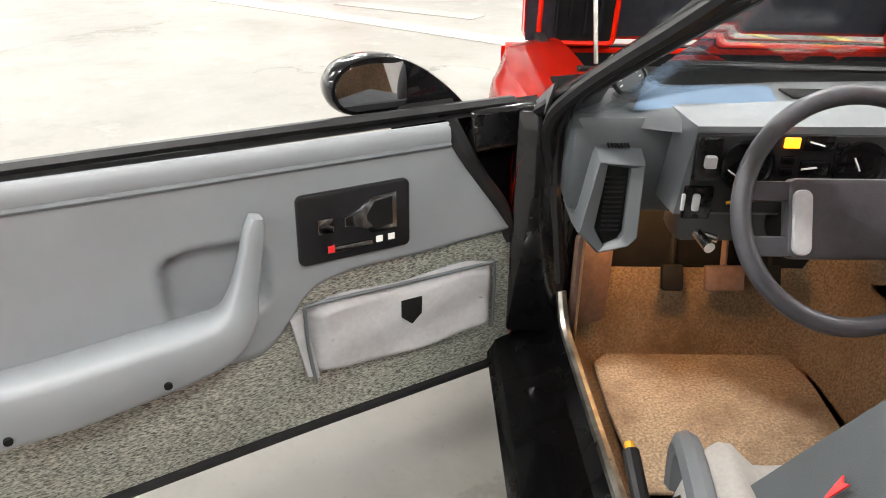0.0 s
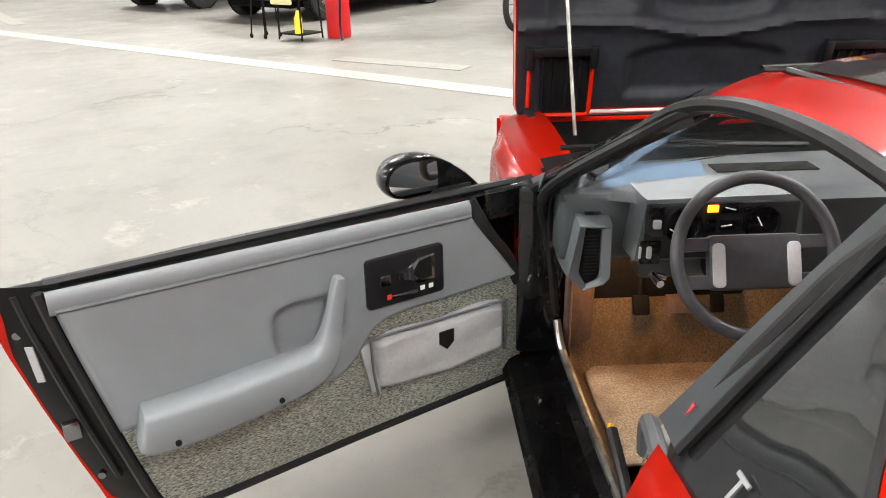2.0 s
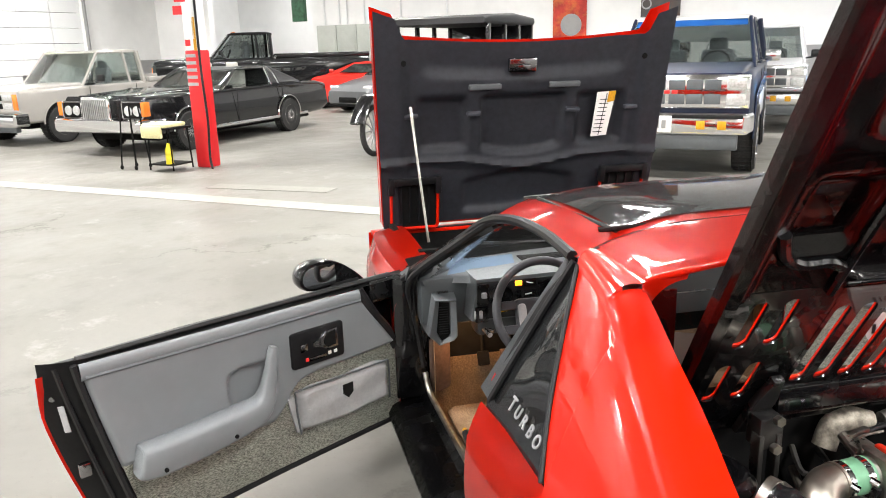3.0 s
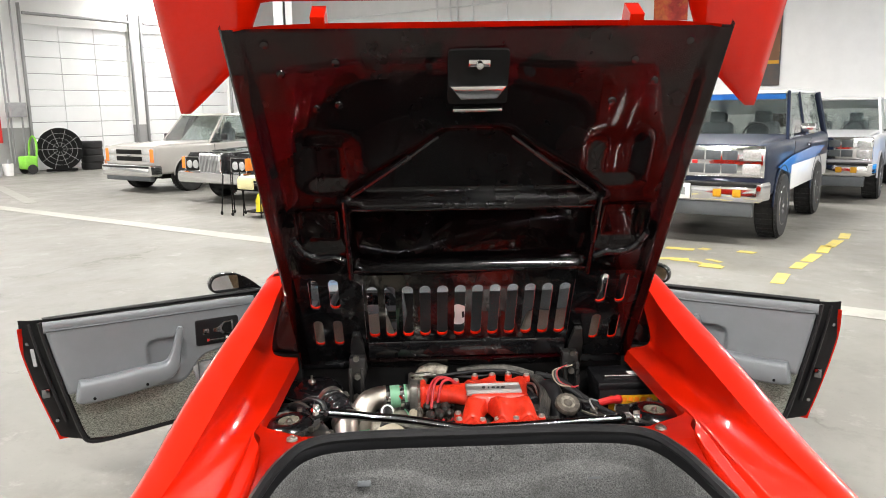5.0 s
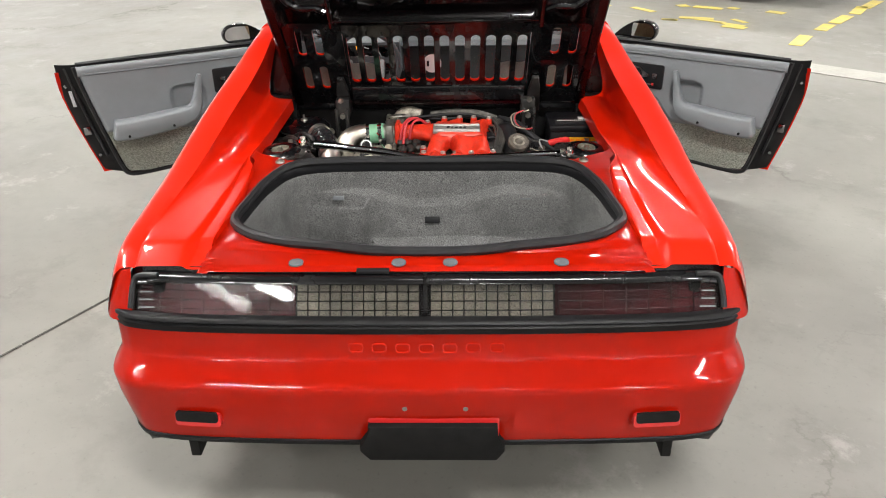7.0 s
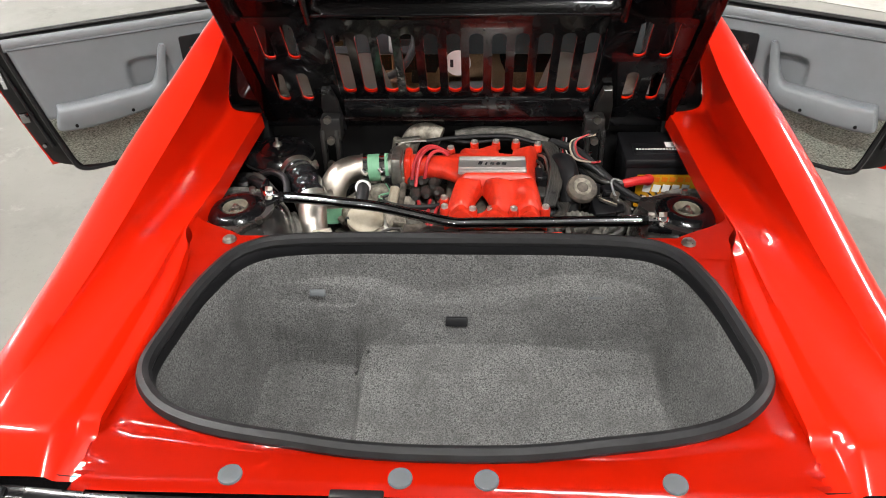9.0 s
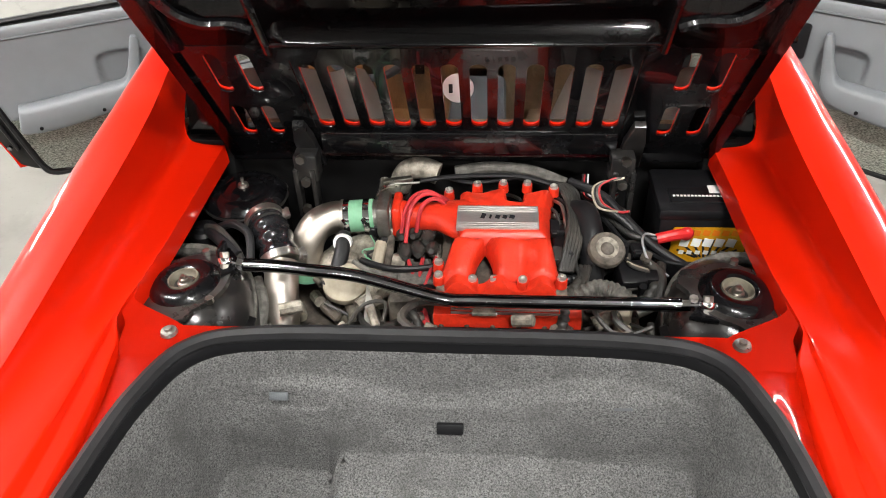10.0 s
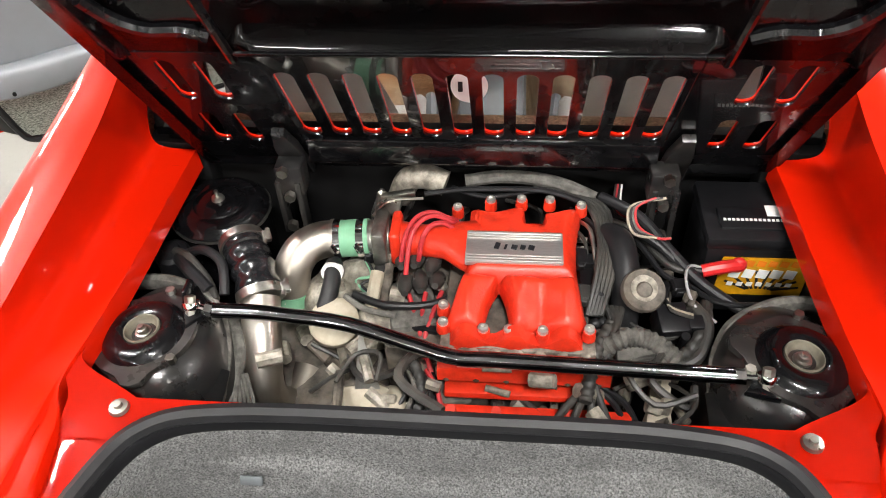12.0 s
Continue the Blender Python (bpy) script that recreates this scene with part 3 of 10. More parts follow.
    loft(bm, [quarter(1.386)[25:], quarter(1.3885)[25:]], False)
    bmesh.ops.remove_doubles(bm, verts=bm.verts[:], dist=0.0011)
    part("quarter_panel", bm, "red", car, "red quarter panel rising into a flying buttress", angle=48)

    # body side below the window, to the door's rear edge
    def lower(u, v, s=s):
        y = 1.30 + 0.48 * u
        top = 0.85 - 0.05 * u
        z = top + (0.24 - top) * v
        return Vector((s * side_x(y, z), y, z))

    bm = B()
    grid(bm, lower, 10, 12, 0.004)
    part("rocker_quarter", bm, "red", car)

    # quarter window of dark glass, its grey pillar cover and seal
    def qwin(u, v, s=s):
        u = 1.14 * u - 0.14
        ya, za = 1.325 + 0.285 * u, 0.862 + 0.325 * u
        yb, zb = 1.74 - 0.09 * u, 0.832 + 0.36 * u
        y, z = ya + (yb - ya) * v, za + (zb - za) * v
        return Vector((s * (side_x(y, z) - 0.006), y, z))

    bm = B()
    grid(bm, qwin, 10, 6, 0.004)
    part("quarter_window", bm, "tint", car, "dark tinted quarter window with a silver script")

    def pillar(u, v, s=s):
        y, z = 1.735 - 0.092 * u + 0.072 * v * (1 - 0.55 * u), 0.826 + 0.372 * u
        return Vector((s * (side_x(y, z) + 0.006), y, z))

    bm = B()
    grid(bm, pillar, 10, 3, 0.012)
    part("pillar_cover", bm, "greyd", car, "satin grey plastic pillar cover")
    bm = B()
    tube(bm, [(s * (side_x(1.725 - 0.092 * u, 0.83 + 0.365 * u) + 0.006), 1.725 - 0.092 * u, 0.83 + 0.365 * u) for u in (0, 0.33, 0.66, 1)], 0.008, 6, 4)
    tube(bm, [(s * (side_x(1.31 + 0.3 * u, 0.853 + 0.34 * u) + 0.004), 1.31 + 0.3 * u, 0.853 + 0.34 * u) for u in (0, 0.33, 0.66, 1)], 0.006, 6, 4)
    part("window_seal", bm, "rubber", car)
    # red pointed badge on the pillar cover
    bm = B()
    mb = aim((s * (side_x(1.745, 0.88) + 0.0125), 1.745, 0.88), (s * 1, 0, 0.62))
    slab(bm, [(-0.004, 0.010), (0.0, 0.007), (0.004, 0.010), (0.0, -0.012)], 0, 0.0015, mb @ Matrix.Rotation(radians(180 if s > 0 else 0), 4, "Z"))
    part("badge", bm, "redbit", car, "small red arrowhead badge")

    # body side under the doors: black sill
    def sill(u, v, s=s):
        y = 1.74 + 1.14 * u
        prof = [(0.875, 0.14), (0.915, 0.2), (0.925, 0.245), (0.905, 0.275), (0.85, 0.285), (0.79, 0.29), (0.765, 0.315)]
        k = v * (len(prof) - 1)
        i = min(int(k), len(prof) - 2)
        w = k - i
        x = prof[i][0] + (prof[i + 1][0] - prof[i][0]) * w
        z = prof[i][1] + (prof[i + 1][1] - prof[i][1]) * w
        return Vector((s * (x - 0.02 * (1 - u)), y, z + 0.03 * (1 - u)))

    bm = B()
    grid(bm, sill, 8, 18, 0.006)
    part("door_sill", bm, "gloss", car, "scuffed satin black door sill")
    bm = B()
    tube(bm, [(s * 0.765, 2.86, 0.40), (s * 0.758, 2.82, 0.335), (s * 0.752, 2.7, 0.32), (s * 0.748, 2.3, 0.335), (s * 0.745, 1.95, 0.35), (s * 0.745, 1.8, 0.38)], 0.012, 8, 5)
    part("sill_trim", bm, "steel", car, "worn grey metal sill trim")

    # seals round the door opening
    bm = B()
    frame_pts = [(0.74, 1.80, 0.38), (0.78, 1.79, 0.62), (0.80, 1.775, 0.80), (0.755, 1.73, 0.94), (0.69, 1.68, 1.09), (0.635, 1.66, 1.185),
                 (0.628, 1.85, 1.205), (0.632, 2.1, 1.185), (0.652, 2.27, 1.148), (0.718, 2.46, 1.033), (0.796, 2.66, 0.903), (0.832, 2.78, 0.80), (0.80, 2.86, 0.65), (0.77, 2.87, 0.42)]
    tube(bm, [(s * x, y, z) for x, y, z in frame_pts], 0.014, 8, 5)
    part("door_seal", bm, "rubber", car, "thick black rubber door seal")
    bm = B()
    out_pts = [(0.845, 2.83, 0.815), (0.79, 2.70, 0.90), (0.725, 2.52, 1.01), (0.665, 2.32, 1.135), (0.645, 2.1, 1.192), (0.64, 1.85, 1.212), (0.645, 1.64, 1.205)]
    tube(bm, [(s * x, y, z) for x, y, z in out_pts], 0.014, 8, 5)
    part("roof_rail_trim", bm, "blackp", car)

    # windscreen pillar
    def apillar(u, v, s=s):
        y = 2.27 + 0.58 * u
        z = 1.158 - 0.345 * u
        a = Vector((s * (0.615 + 0.20 * u), y + 0.05, z + 0.018))
        b = Vector((s * (0.665 + 0.19 * u), y, z))
        return a + (b - a) * v

    bm = B()
    grid(bm, apillar, 8, 3, 0.02)
    part("windscreen_pillar", bm, "gloss", car)
    bm = B()
    tube(bm, [(s * 0.628, 2.27, 1.142), (s * 0.716, 2.5, 1.003), (s * 0.80, 2.78, 0.828), (s * 0.80, 2.84, 0.66)], 0.012, 10, 6)
    part("pillar_trim", bm, "blackp", car, "black moulded pillar trim")
    bm = B()
    outer = spline([(s * x, y, z) for x, y, z in ((0.655, 2.27, 1.14), (0.712, 2.45, 1.035), (0.775, 2.64, 0.915), (0.803, 2.74, 0.83), (0.787, 2.84, 0.70), (0.765, 2.86, 0.50))], 5)
    inward = spline([(s * x, y, z) for x, y, z in ((0.645, 2.27, 1.118), (0.702, 2.495, 1.016), (0.722, 2.698, 0.921), (0.74, 2.787, 0.842), (0.742, 2.842, 0.745), (0.738, 2.90, 0.56))], 5)
    loft(bm, [[a, a + (b - a) * 0.5 + Vector((0, -0.006, 0.002)), b, b + Vector((0, 0.02, 0))] for a, b in zip(outer, inward)], False)
    bmesh.ops.solidify(bm, geom=bm.faces[:], thickness=0.004)
    part("pillar_cover", bm, "greyd", car, "grey moulded inner pillar cover", angle=50)
    bm = B()
    box(bm, (s * 0.80, 2.893, 0.54), (0.12, 0.012, 0.50), bev=0.003)
    part("hinge_panel", bm, "gloss", car, "black painted panel behind the door hinges")

    # front wing: side, top, and the shell of the raised lamp
    def wing_side(u, v, s=s):
        y = 2.86 + 1.22 * u
        top = 0.80 - 0.045 * u - 0.05 * u ** 4
        low = max(0.22, arch(y, 3.24, 0.335))
        z = top + (low - top) * v
        x = smooth(y, BELT_X) + 0.014 * math.sin(math.pi * min(1, v * 1.3)) - 0.03 * step(1 - v, 0.75, 1.0)
        return Vector((s * x, y, z))

    bm = B()
    grid(bm, wing_side, 26, 10, 0.004)

    def wing_top(u, v, s=s):
        y = 2.86 + 1.22 * u
        top = 0.80 - 0.045 * u - 0.05 * u ** 4
        xo = smooth(y, BELT_X) - 0.03
        xi = 0.70 - 0.05 * u
        return Vector((s * (xo + (xi - xo) * v), y, top + 0.025 * math.sin(math.pi * 0.5 * v)))

    grid(bm, wing_top, 20, 5, 0.004)
    part("front_wing", bm, "red", car, angle=60)
    bm = B()
    box(bm, (s * 0.82, 2.885, 0.55), (0.13, 0.05, 0.52), bev=0.015)
    part("hinge_pillar", bm, "gloss", car)
    bm = B()
    slab(bm, [(2.80, 0.815), (2.95, 0.80), (2.70, 0.90)], 0, 0.006, Matrix(((0, 0, s, s * 0.835), (1, 0, 0, 0), (0, 1, 0, 0), (0, 0, 0, 1))))
    part("corner_plate", bm, "greyd", car)

    # wheels
    for yc, nm in ((0.86, "rear_wheel"), (3.24, "front_wheel")):
        bm = B()
        mw = aim((s * 0.70, yc, 0.31), (s, 0, 0))
        lathe(bm, [(0.2, -0.02), (0.30, -0.02), (0.312, 0.01), (0.312, 0.14), (0.30, 0.165), (0.2, 0.165)], mw, 32)
        w = part(nm, bm, "tyre", car)
        bm = B()
        lathe(bm, [(0.02, 0.10), (0.06, 0.12), (0.16, 0.10), (0.2, 0.155), (0.205, 0.1), (0.19, 0.0), (0.02, 0.02)], mw, 24)
        part("rim", bm, "steel", w)

# roof in two panels with a seam
def seam(x):
    return 1.613 + 0.012 * (abs(x) / 0.63) ** 2


def roof_front(u, v):
    x = -0.64 + 1.28 * u
    y = seam(x) + 0.003 + (2.40 - 0.12 * (abs(x) / 0.64) ** 2 - seam(x) - 0.003) * v
    return Vector((x, y, roof_z(x, y)))


def roof_rear(u, v):
    x = -0.59 + 1.18 * u
    lip = 1.388 - 0.03 * (1 - (abs(x) / 0.59) ** 4)
    y = lip + (seam(x) - 0.003 - lip) * v
    z = roof_z(x, y)
    return Vector((x, y, z - 0.006 * step(1 - v, 0.86, 1.0) * step(0.59 - abs(x), 0, 0.08)))


bm = B()
grid(bm, roof_front, 28, 16, 0.006)
part("roof_panel", bm, "red", car, angle=60)
bm = B()
grid(bm, roof_rear, 40, 14, 0.006)
part("rear_roof_panel", bm, "red", car, angle=60)
bm = B()
tube(bm, [roof_rear(k / 40, 0.0) + Vector((0, 0.004, 0.0)) for k in range(41)], 0.008, 8, 1)
part("rear_opening_lip", bm, "red", car, angle=60)
# rounded corners where the roof's rear edge runs into the buttresses
for s in (-1, 1):
    bm = B()
    rings = []
    for k in range(13):
        w = k / 12
        a = radians(90 * w)
        arc = Vector((s * (0.512 + 0.098 * math.sin(a)), 1.372 - 0.006 * w, 1.118 + 0.100 * math.cos(a)))
        edge = Vector((s * (0.50 + 0.105 * min(1.0, 2 * w) + 0.012 * max(0.0, 2 * w - 1)), 1.384 - 0.012 * w, 1.232 - 0.014 * min(1.0, 2 * w) - 0.10 * max(0.0, 2 * w - 1)))
        rings.append([edge, arc, arc + Vector((0, 0.03, 0.006))])
    loft(bm, rings, False)
    bmesh.ops.solidify(bm, geom=bm.faces[:], thickness=0.004)
    part("opening_corner", bm, "red", car, angle=50)
bm = B()
grid(bm, lambda u, v: Vector((-0.63 + 1.26 * u, seam(-0.63 + 1.26 * u) - 0.02 + 0.04 * v, roof_z(-0.63 + 1.26 * u, 1.61) - 0.012)), 24, 2)
part("seam_channel", bm, "matt", car)


def on_roof(pts, lift):
    return [Vector((x, y, roof_z(x, y) + lift)) for x, y in pts]


bm = B()
grid(bm, lambda u, v: Vector((-0.53 + 1.06 * u, 1.66 + 0.52 * v, roof_z(-0.53 + 1.06 * u, 1.66 + 0.52 * v) + 0.006)), 16, 10, 0.006)
part("roof_glass", bm, "sunroof", car, "black tinted glass roof panel reflecting the ceiling")
bm = B()
tube(bm, on_roof(rrect(1.07, 0.53, 0.03, 3, 0, 1.92), 0.004), 0.006, 6, 2, True)
part("roof_glass_seal", bm, "rubber", car)
# windscreen
bm = B()
grid(bm, lambda u, v: Vector(((-0.625 + 1.25 * u) * (1 + 0.27 * v), 2.40 - 0.12 * (2 * u - 1) ** 2 + (0.63 - 0.11 * (2 * u - 1) ** 2) * v, 1.197 - 0.05 * (2 * u - 1) ** 2 - 0.365 * v)), 16, 8, 0.004)
ws = part("windscreen", bm, "thinglass", car)
ws.visible_shadow = False
bm = B()
grid(bm, lambda u, v: Vector(((-0.80 + 1.6 * u), 3.03 - 0.19 * (2 * u - 1) ** 2 + 0.2 * v, 0.822 + 0.01 * v)), 14, 3, 0.01)
part("cowl", bm, "matt", car)
for x0 in (-0.55, 0.1):
    bm = B()
    tube(bm, [(x0, 3.07, 0.85), (x0 + 0.25, 3.02, 0.862), (x0 + 0.5, 2.98, 0.868)], 0.007, 6, 4)
    part("wiper", bm, "blackp", car)
# front compartment, hidden under the raised lid, and the nose
bm = B()
box(bm, (0, 3.6, 0.35), (1.42, 0.86, 0.04))
for x in (-0.71, 0.71):
    box(bm, (x, 3.6, 0.55), (0.03, 0.86, 0.44))
box(bm, (0, 3.2, 0.58), (1.42, 0.03, 0.48))
box(bm, (0, 4.02, 0.53), (1.42, 0.03, 0.38))
part("front_compartment", bm, "matt", car)
bm = B()
grid(bm, lambda u, v: Vector((-0.82 + 1.64 * u, 4.08 + 0.10 * (1 - (2 * u - 1) ** 4) * math.sin(math.pi * min(1, 0.15 + v)), 0.70 - 0.42 * v)), 20, 8, 0.01)
box(bm, (0, 4.04, 0.705), (1.62, 0.08, 0.02), bev=0.006)
part("nose", bm, "red", car)

# vertical rear window with its dark side panels
bm = B()
box(bm, (0, 1.415, 1.04), (1.06, 0.006, 0.27))
rw = part("rear_window", bm, "smoke", car, "smoked vertical rear window with a round white sticker")
rw.visible_shadow = False
bm = B()
lathe(bm, [(0.0005, 0), (0.036, 0), (0.036, 0.002), (0.0005, 0.002)], aim((-0.012, 1.405, 1.047), (0, -1, 0)), 28)
part("sticker", bm, "white", car, "round white sticker with two dark marks")
for k in (-1, 1):
    bm = B()
    box(bm, (-0.012 + k * 0.017, 1.4015, 1.047), (0.009, 0.001, 0.022))
    part("sticker_mark", bm, "black_card", car)
for s in (-1, 1):
    bm = B()
    slab(bm, [(0.52, 0.92), (0.665, 0.93), (0.645, 1.14), (0.60, 1.19), (0.52, 1.19)], 0, 0.008,
         Matrix(((s, 0, 0, 0), (0, 0, -1, 1.402), (0, 1, 0, 0), (0, 0, 0, 1))))
    part("window_side_panel", bm, "gloss", car)
bm = B()
box(bm, (0, 1.40, 0.90), (1.30, 0.06, 0.06), bev=0.01)
part("window_base_rail", bm, "gloss", car)

# rear deck with the boot opening
HALF_RIM = [(0.28, 0.213), (0.465, 0.262), (0.55, 0.36), (0.545, 0.48), (0.512, 0.61), (0.452, 0.715), (0.32, 0.75)]
TR = spline([(0.0, 0.197, 0)] + [(x, y, 0) for x, y in HALF_RIM] + [(0.0, 0.754, 0)] + [(-x, y, 0) for x, y in HALF_RIM[::-1]], 10, True)


def deck_surface(x, y):
    ax = abs(x)
    foot = smooth(y, STEP_X[0])
    dip = 0.010 * step(ax, foot - 0.06, foot - 0.008) * (1 - step(y, 0.62, 0.75)) + 0.05 * step(ax, foot + 0.004, foot + 0.02)
    end = 0.205 + 0.035 * step(ax, 0.25, 0.58)
    dip += 0.012 * step(end - y, -0.006, 0.008) * (1 - step(ax, foot - 0.06, foot - 0.008))
    return Vector((x, y, deck_z(y) - dip - 0.012 * step(0.15 - y, 0.0, 0.03)))


def deck_edge(p):
    """From the boot's rim outwards to the deck's own edge."""
    c = Vector((0, 0.5))
    d = Vector((p.x, p.y)) - c
    k = 1e9
    if abs(d.x) > 1e-6:
        k = min(k, 0.685 / abs(d.x))
    if d.y < -1e-6:
        k = min(k, (0.5 - 0.13) / -d.y)
    if d.y > 1e-6:
        k = min(k, (0.772 - 0.5) / d.y)
    return c + d * max(k, 1.0)


bm = B()
rings = []
for k in range(37):
    w = k / 36
    ring = []
    for p in TR:
        e = deck_edge(p)
        ring.append(deck_surface(p.x + (e.x - p.x) * w, p.y + (e.y - p.y) * w))
    rings.append(ring)
loft(bm, rings, True)
bmesh.ops.solidify(bm, geom=bm.faces[:], thickness=0.004)
part("rear_deck", bm, "red", car, angle=50)
# corners beyond the rim's diagonal, and the strips beside the engine
for s in (-1, 1):
    def lobe(u, v, s=s):
        y = 0.70 + 0.17 * u
        xin = 0.597 - 0.135 * (1 - step(y, 0.748, 0.845))
        xo = smooth(y, STEP_X[0]) + 0.004 + 0.022 * step(y, 0.76, 0.82)
        x = xin + (xo - xin) * v
        return Vector((s * x, y, deck_z(y) + 0.003 - 0.010 * step(x, xo - 0.06, xo - 0.01) * (1 - step(y, 0.62, 0.75))))

    bm = B()
    grid(bm, lobe, 24, 4, 0.006)
    part("bay_corner_plate", bm, "red", car)

    bm = B()
    lathe(bm, [(0.001, 0.0), (0.016, 0.0), (0.014, 0.006), (0.007, 0.007), (0.006, 0.012), (0.001, 0.012)], Matrix.Translation((s * 0.498, 0.75, deck_z(0.75) + 0.004)), 14)
    part("deck_bolt", bm, "steel", car)
for x in (-0.345, -0.075, 0.06, 0.35):
    bm = B()
    lathe(bm, [(0.001, -0.002), (0.02, -0.002), (0.019, 0.002), (0.001, 0.003)], Matrix.Translation((x + 0.006, 0.157, deck_surface(x, 0.157).z + 0.001)), 18)
    part("bump_pad", bm, "greyd", car, "round grey rubber bump stop")
bm = B()
box(bm, (-0.135, 0.130, deck_surface(0, 0.13).z + 0.002), (0.085, 0.016, 0.012), bev=0.003)
part("deck_latch", bm, "blackp", car)
# boot rim seal and carpet tub
bm = B()
tube(bm, [deck_surface(p.x, p.y) + Vector((0, 0, 0.008)) for p in TR], 0.0145, 8, 1, True)
part("boot_seal", bm, "rubber", car, "black rubber seal round the boot opening")


def ladder(y, rungs):
    """Straight lines from rung to rung."""
    if y <= rungs[0][0]:
        return rungs[0][1]
    for (a, p), (b, q) in zip(rungs, rungs[1:]):
        if y <= b:
            return p + (q - p) * (y - a) / (b - a)
    return rungs[-1][1]


def tub(x, y):
    """Height of the boot lining: floor, sloping bulkhead and the shelf above it."""
    b = math.exp(-((abs(x) - 0.34) / 0.19) ** 4)
    z = ladder(y, [(0.19, 0.50), (0.36, 0.52), (0.55, 0.56), (0.65, 0.60), (0.696 - 0.006 * b, 0.645), (0.715 - 0.015 * b, 0.697 + 0.083 * b), (0.724 - 0.019 * b, 0.742 + 0.055 * b), (0.756, 0.80 + 0.025 * b)])
    corner = 0.015 * step(-x, 0.24, 0.21)
    low = ladder(y, [(0.19, 0.50), (0.40, 0.515), (0.60, 0.535), (0.702 - corner, 0.566), (0.704 - corner, 0.60), (0.709 - corner, 0.738), (0.714, 0.744), (0.722, 0.79), (0.756, 0.82)])
    inside = step(-x, 0.213, 0.226)
    z += (min(z, low) - z) * inside
    return z + 0.002 * math.sin(31 * x + 4 * y) * math.sin(23 * y) + 0.003 * math.sin(13 * x) * math.sin(9 * y + 2)


bm = B()
rings = []
for k in range(181):
    w = 0.985 - 0.28 * min(1.0, k / 110) - 0.69 * max(0.0, (k - 110) / 70)
    ring = []
    for p in TR:
        x, y = p.x * w, 0.48 + (p.y - 0.48) * w
        front = step(p.y, 0.6, 0.72)
        up = step(w, 0.86 + 0.08 * front, 0.985) ** 1.4
        z = tub(x, y)
        ring.append(Vector((x, y, z + (deck_z(p.y) - 0.030 - z) * up)))
    rings.append(ring)
loft(bm, rings, True, False)
part("boot_lining", bm, "boot", car, "worn dark grey felt boot lining", angle=70)
bm = B()
loft(bm, [[Vector((p.x * w, 0.48 + (p.y - 0.48) * w, deck_surface(p.x, p.y).z + dz)) for p in TR] for w, dz in ((0.99, 0.008), (0.978, 0.0), (0.976, -0.022), (0.986, -0.034))], True, False)
part("boot_lip", bm, "lipblack", car, "black rubber lip inside the boot seal")
bm = B()
box(bm, (0.001, 0.711, 0.700), (0.050, 0.022, 0.012), rot=(68, 0, 0), bev=0.003)
part("boot_latch", bm, "lipblack", car)
for x in (-0.307, 0.307):
    bm = B()
    box(bm, (x, 0.705, 0.783), (0.036, 0.016, 0.006), rot=(60, 0, 0), bev=0.003)
    part("boot_pad", bm, "greyd", car, "small grey felt pad")

# ---- tail: lamps, rubber strip and bumper ----
def tail_path(x):
    return 0.05 + 0.03 * (abs(x) / 0.80) ** 4


def tail_band(name, x0, x1, z0, z1, y0, y1, material, n=10, label="", thick=0.01, parent=None):
    bm = B()
    grid(bm, lambda u, v: Vector((x0 + (x1 - x0) * u, tail_path(x0 + (x1 - x0) * u) + y0 + (y1 - y0) * v, z0 + (z1 - z0) * v)), n, 2, thick)
    return part(name, bm, material, parent or car, label)


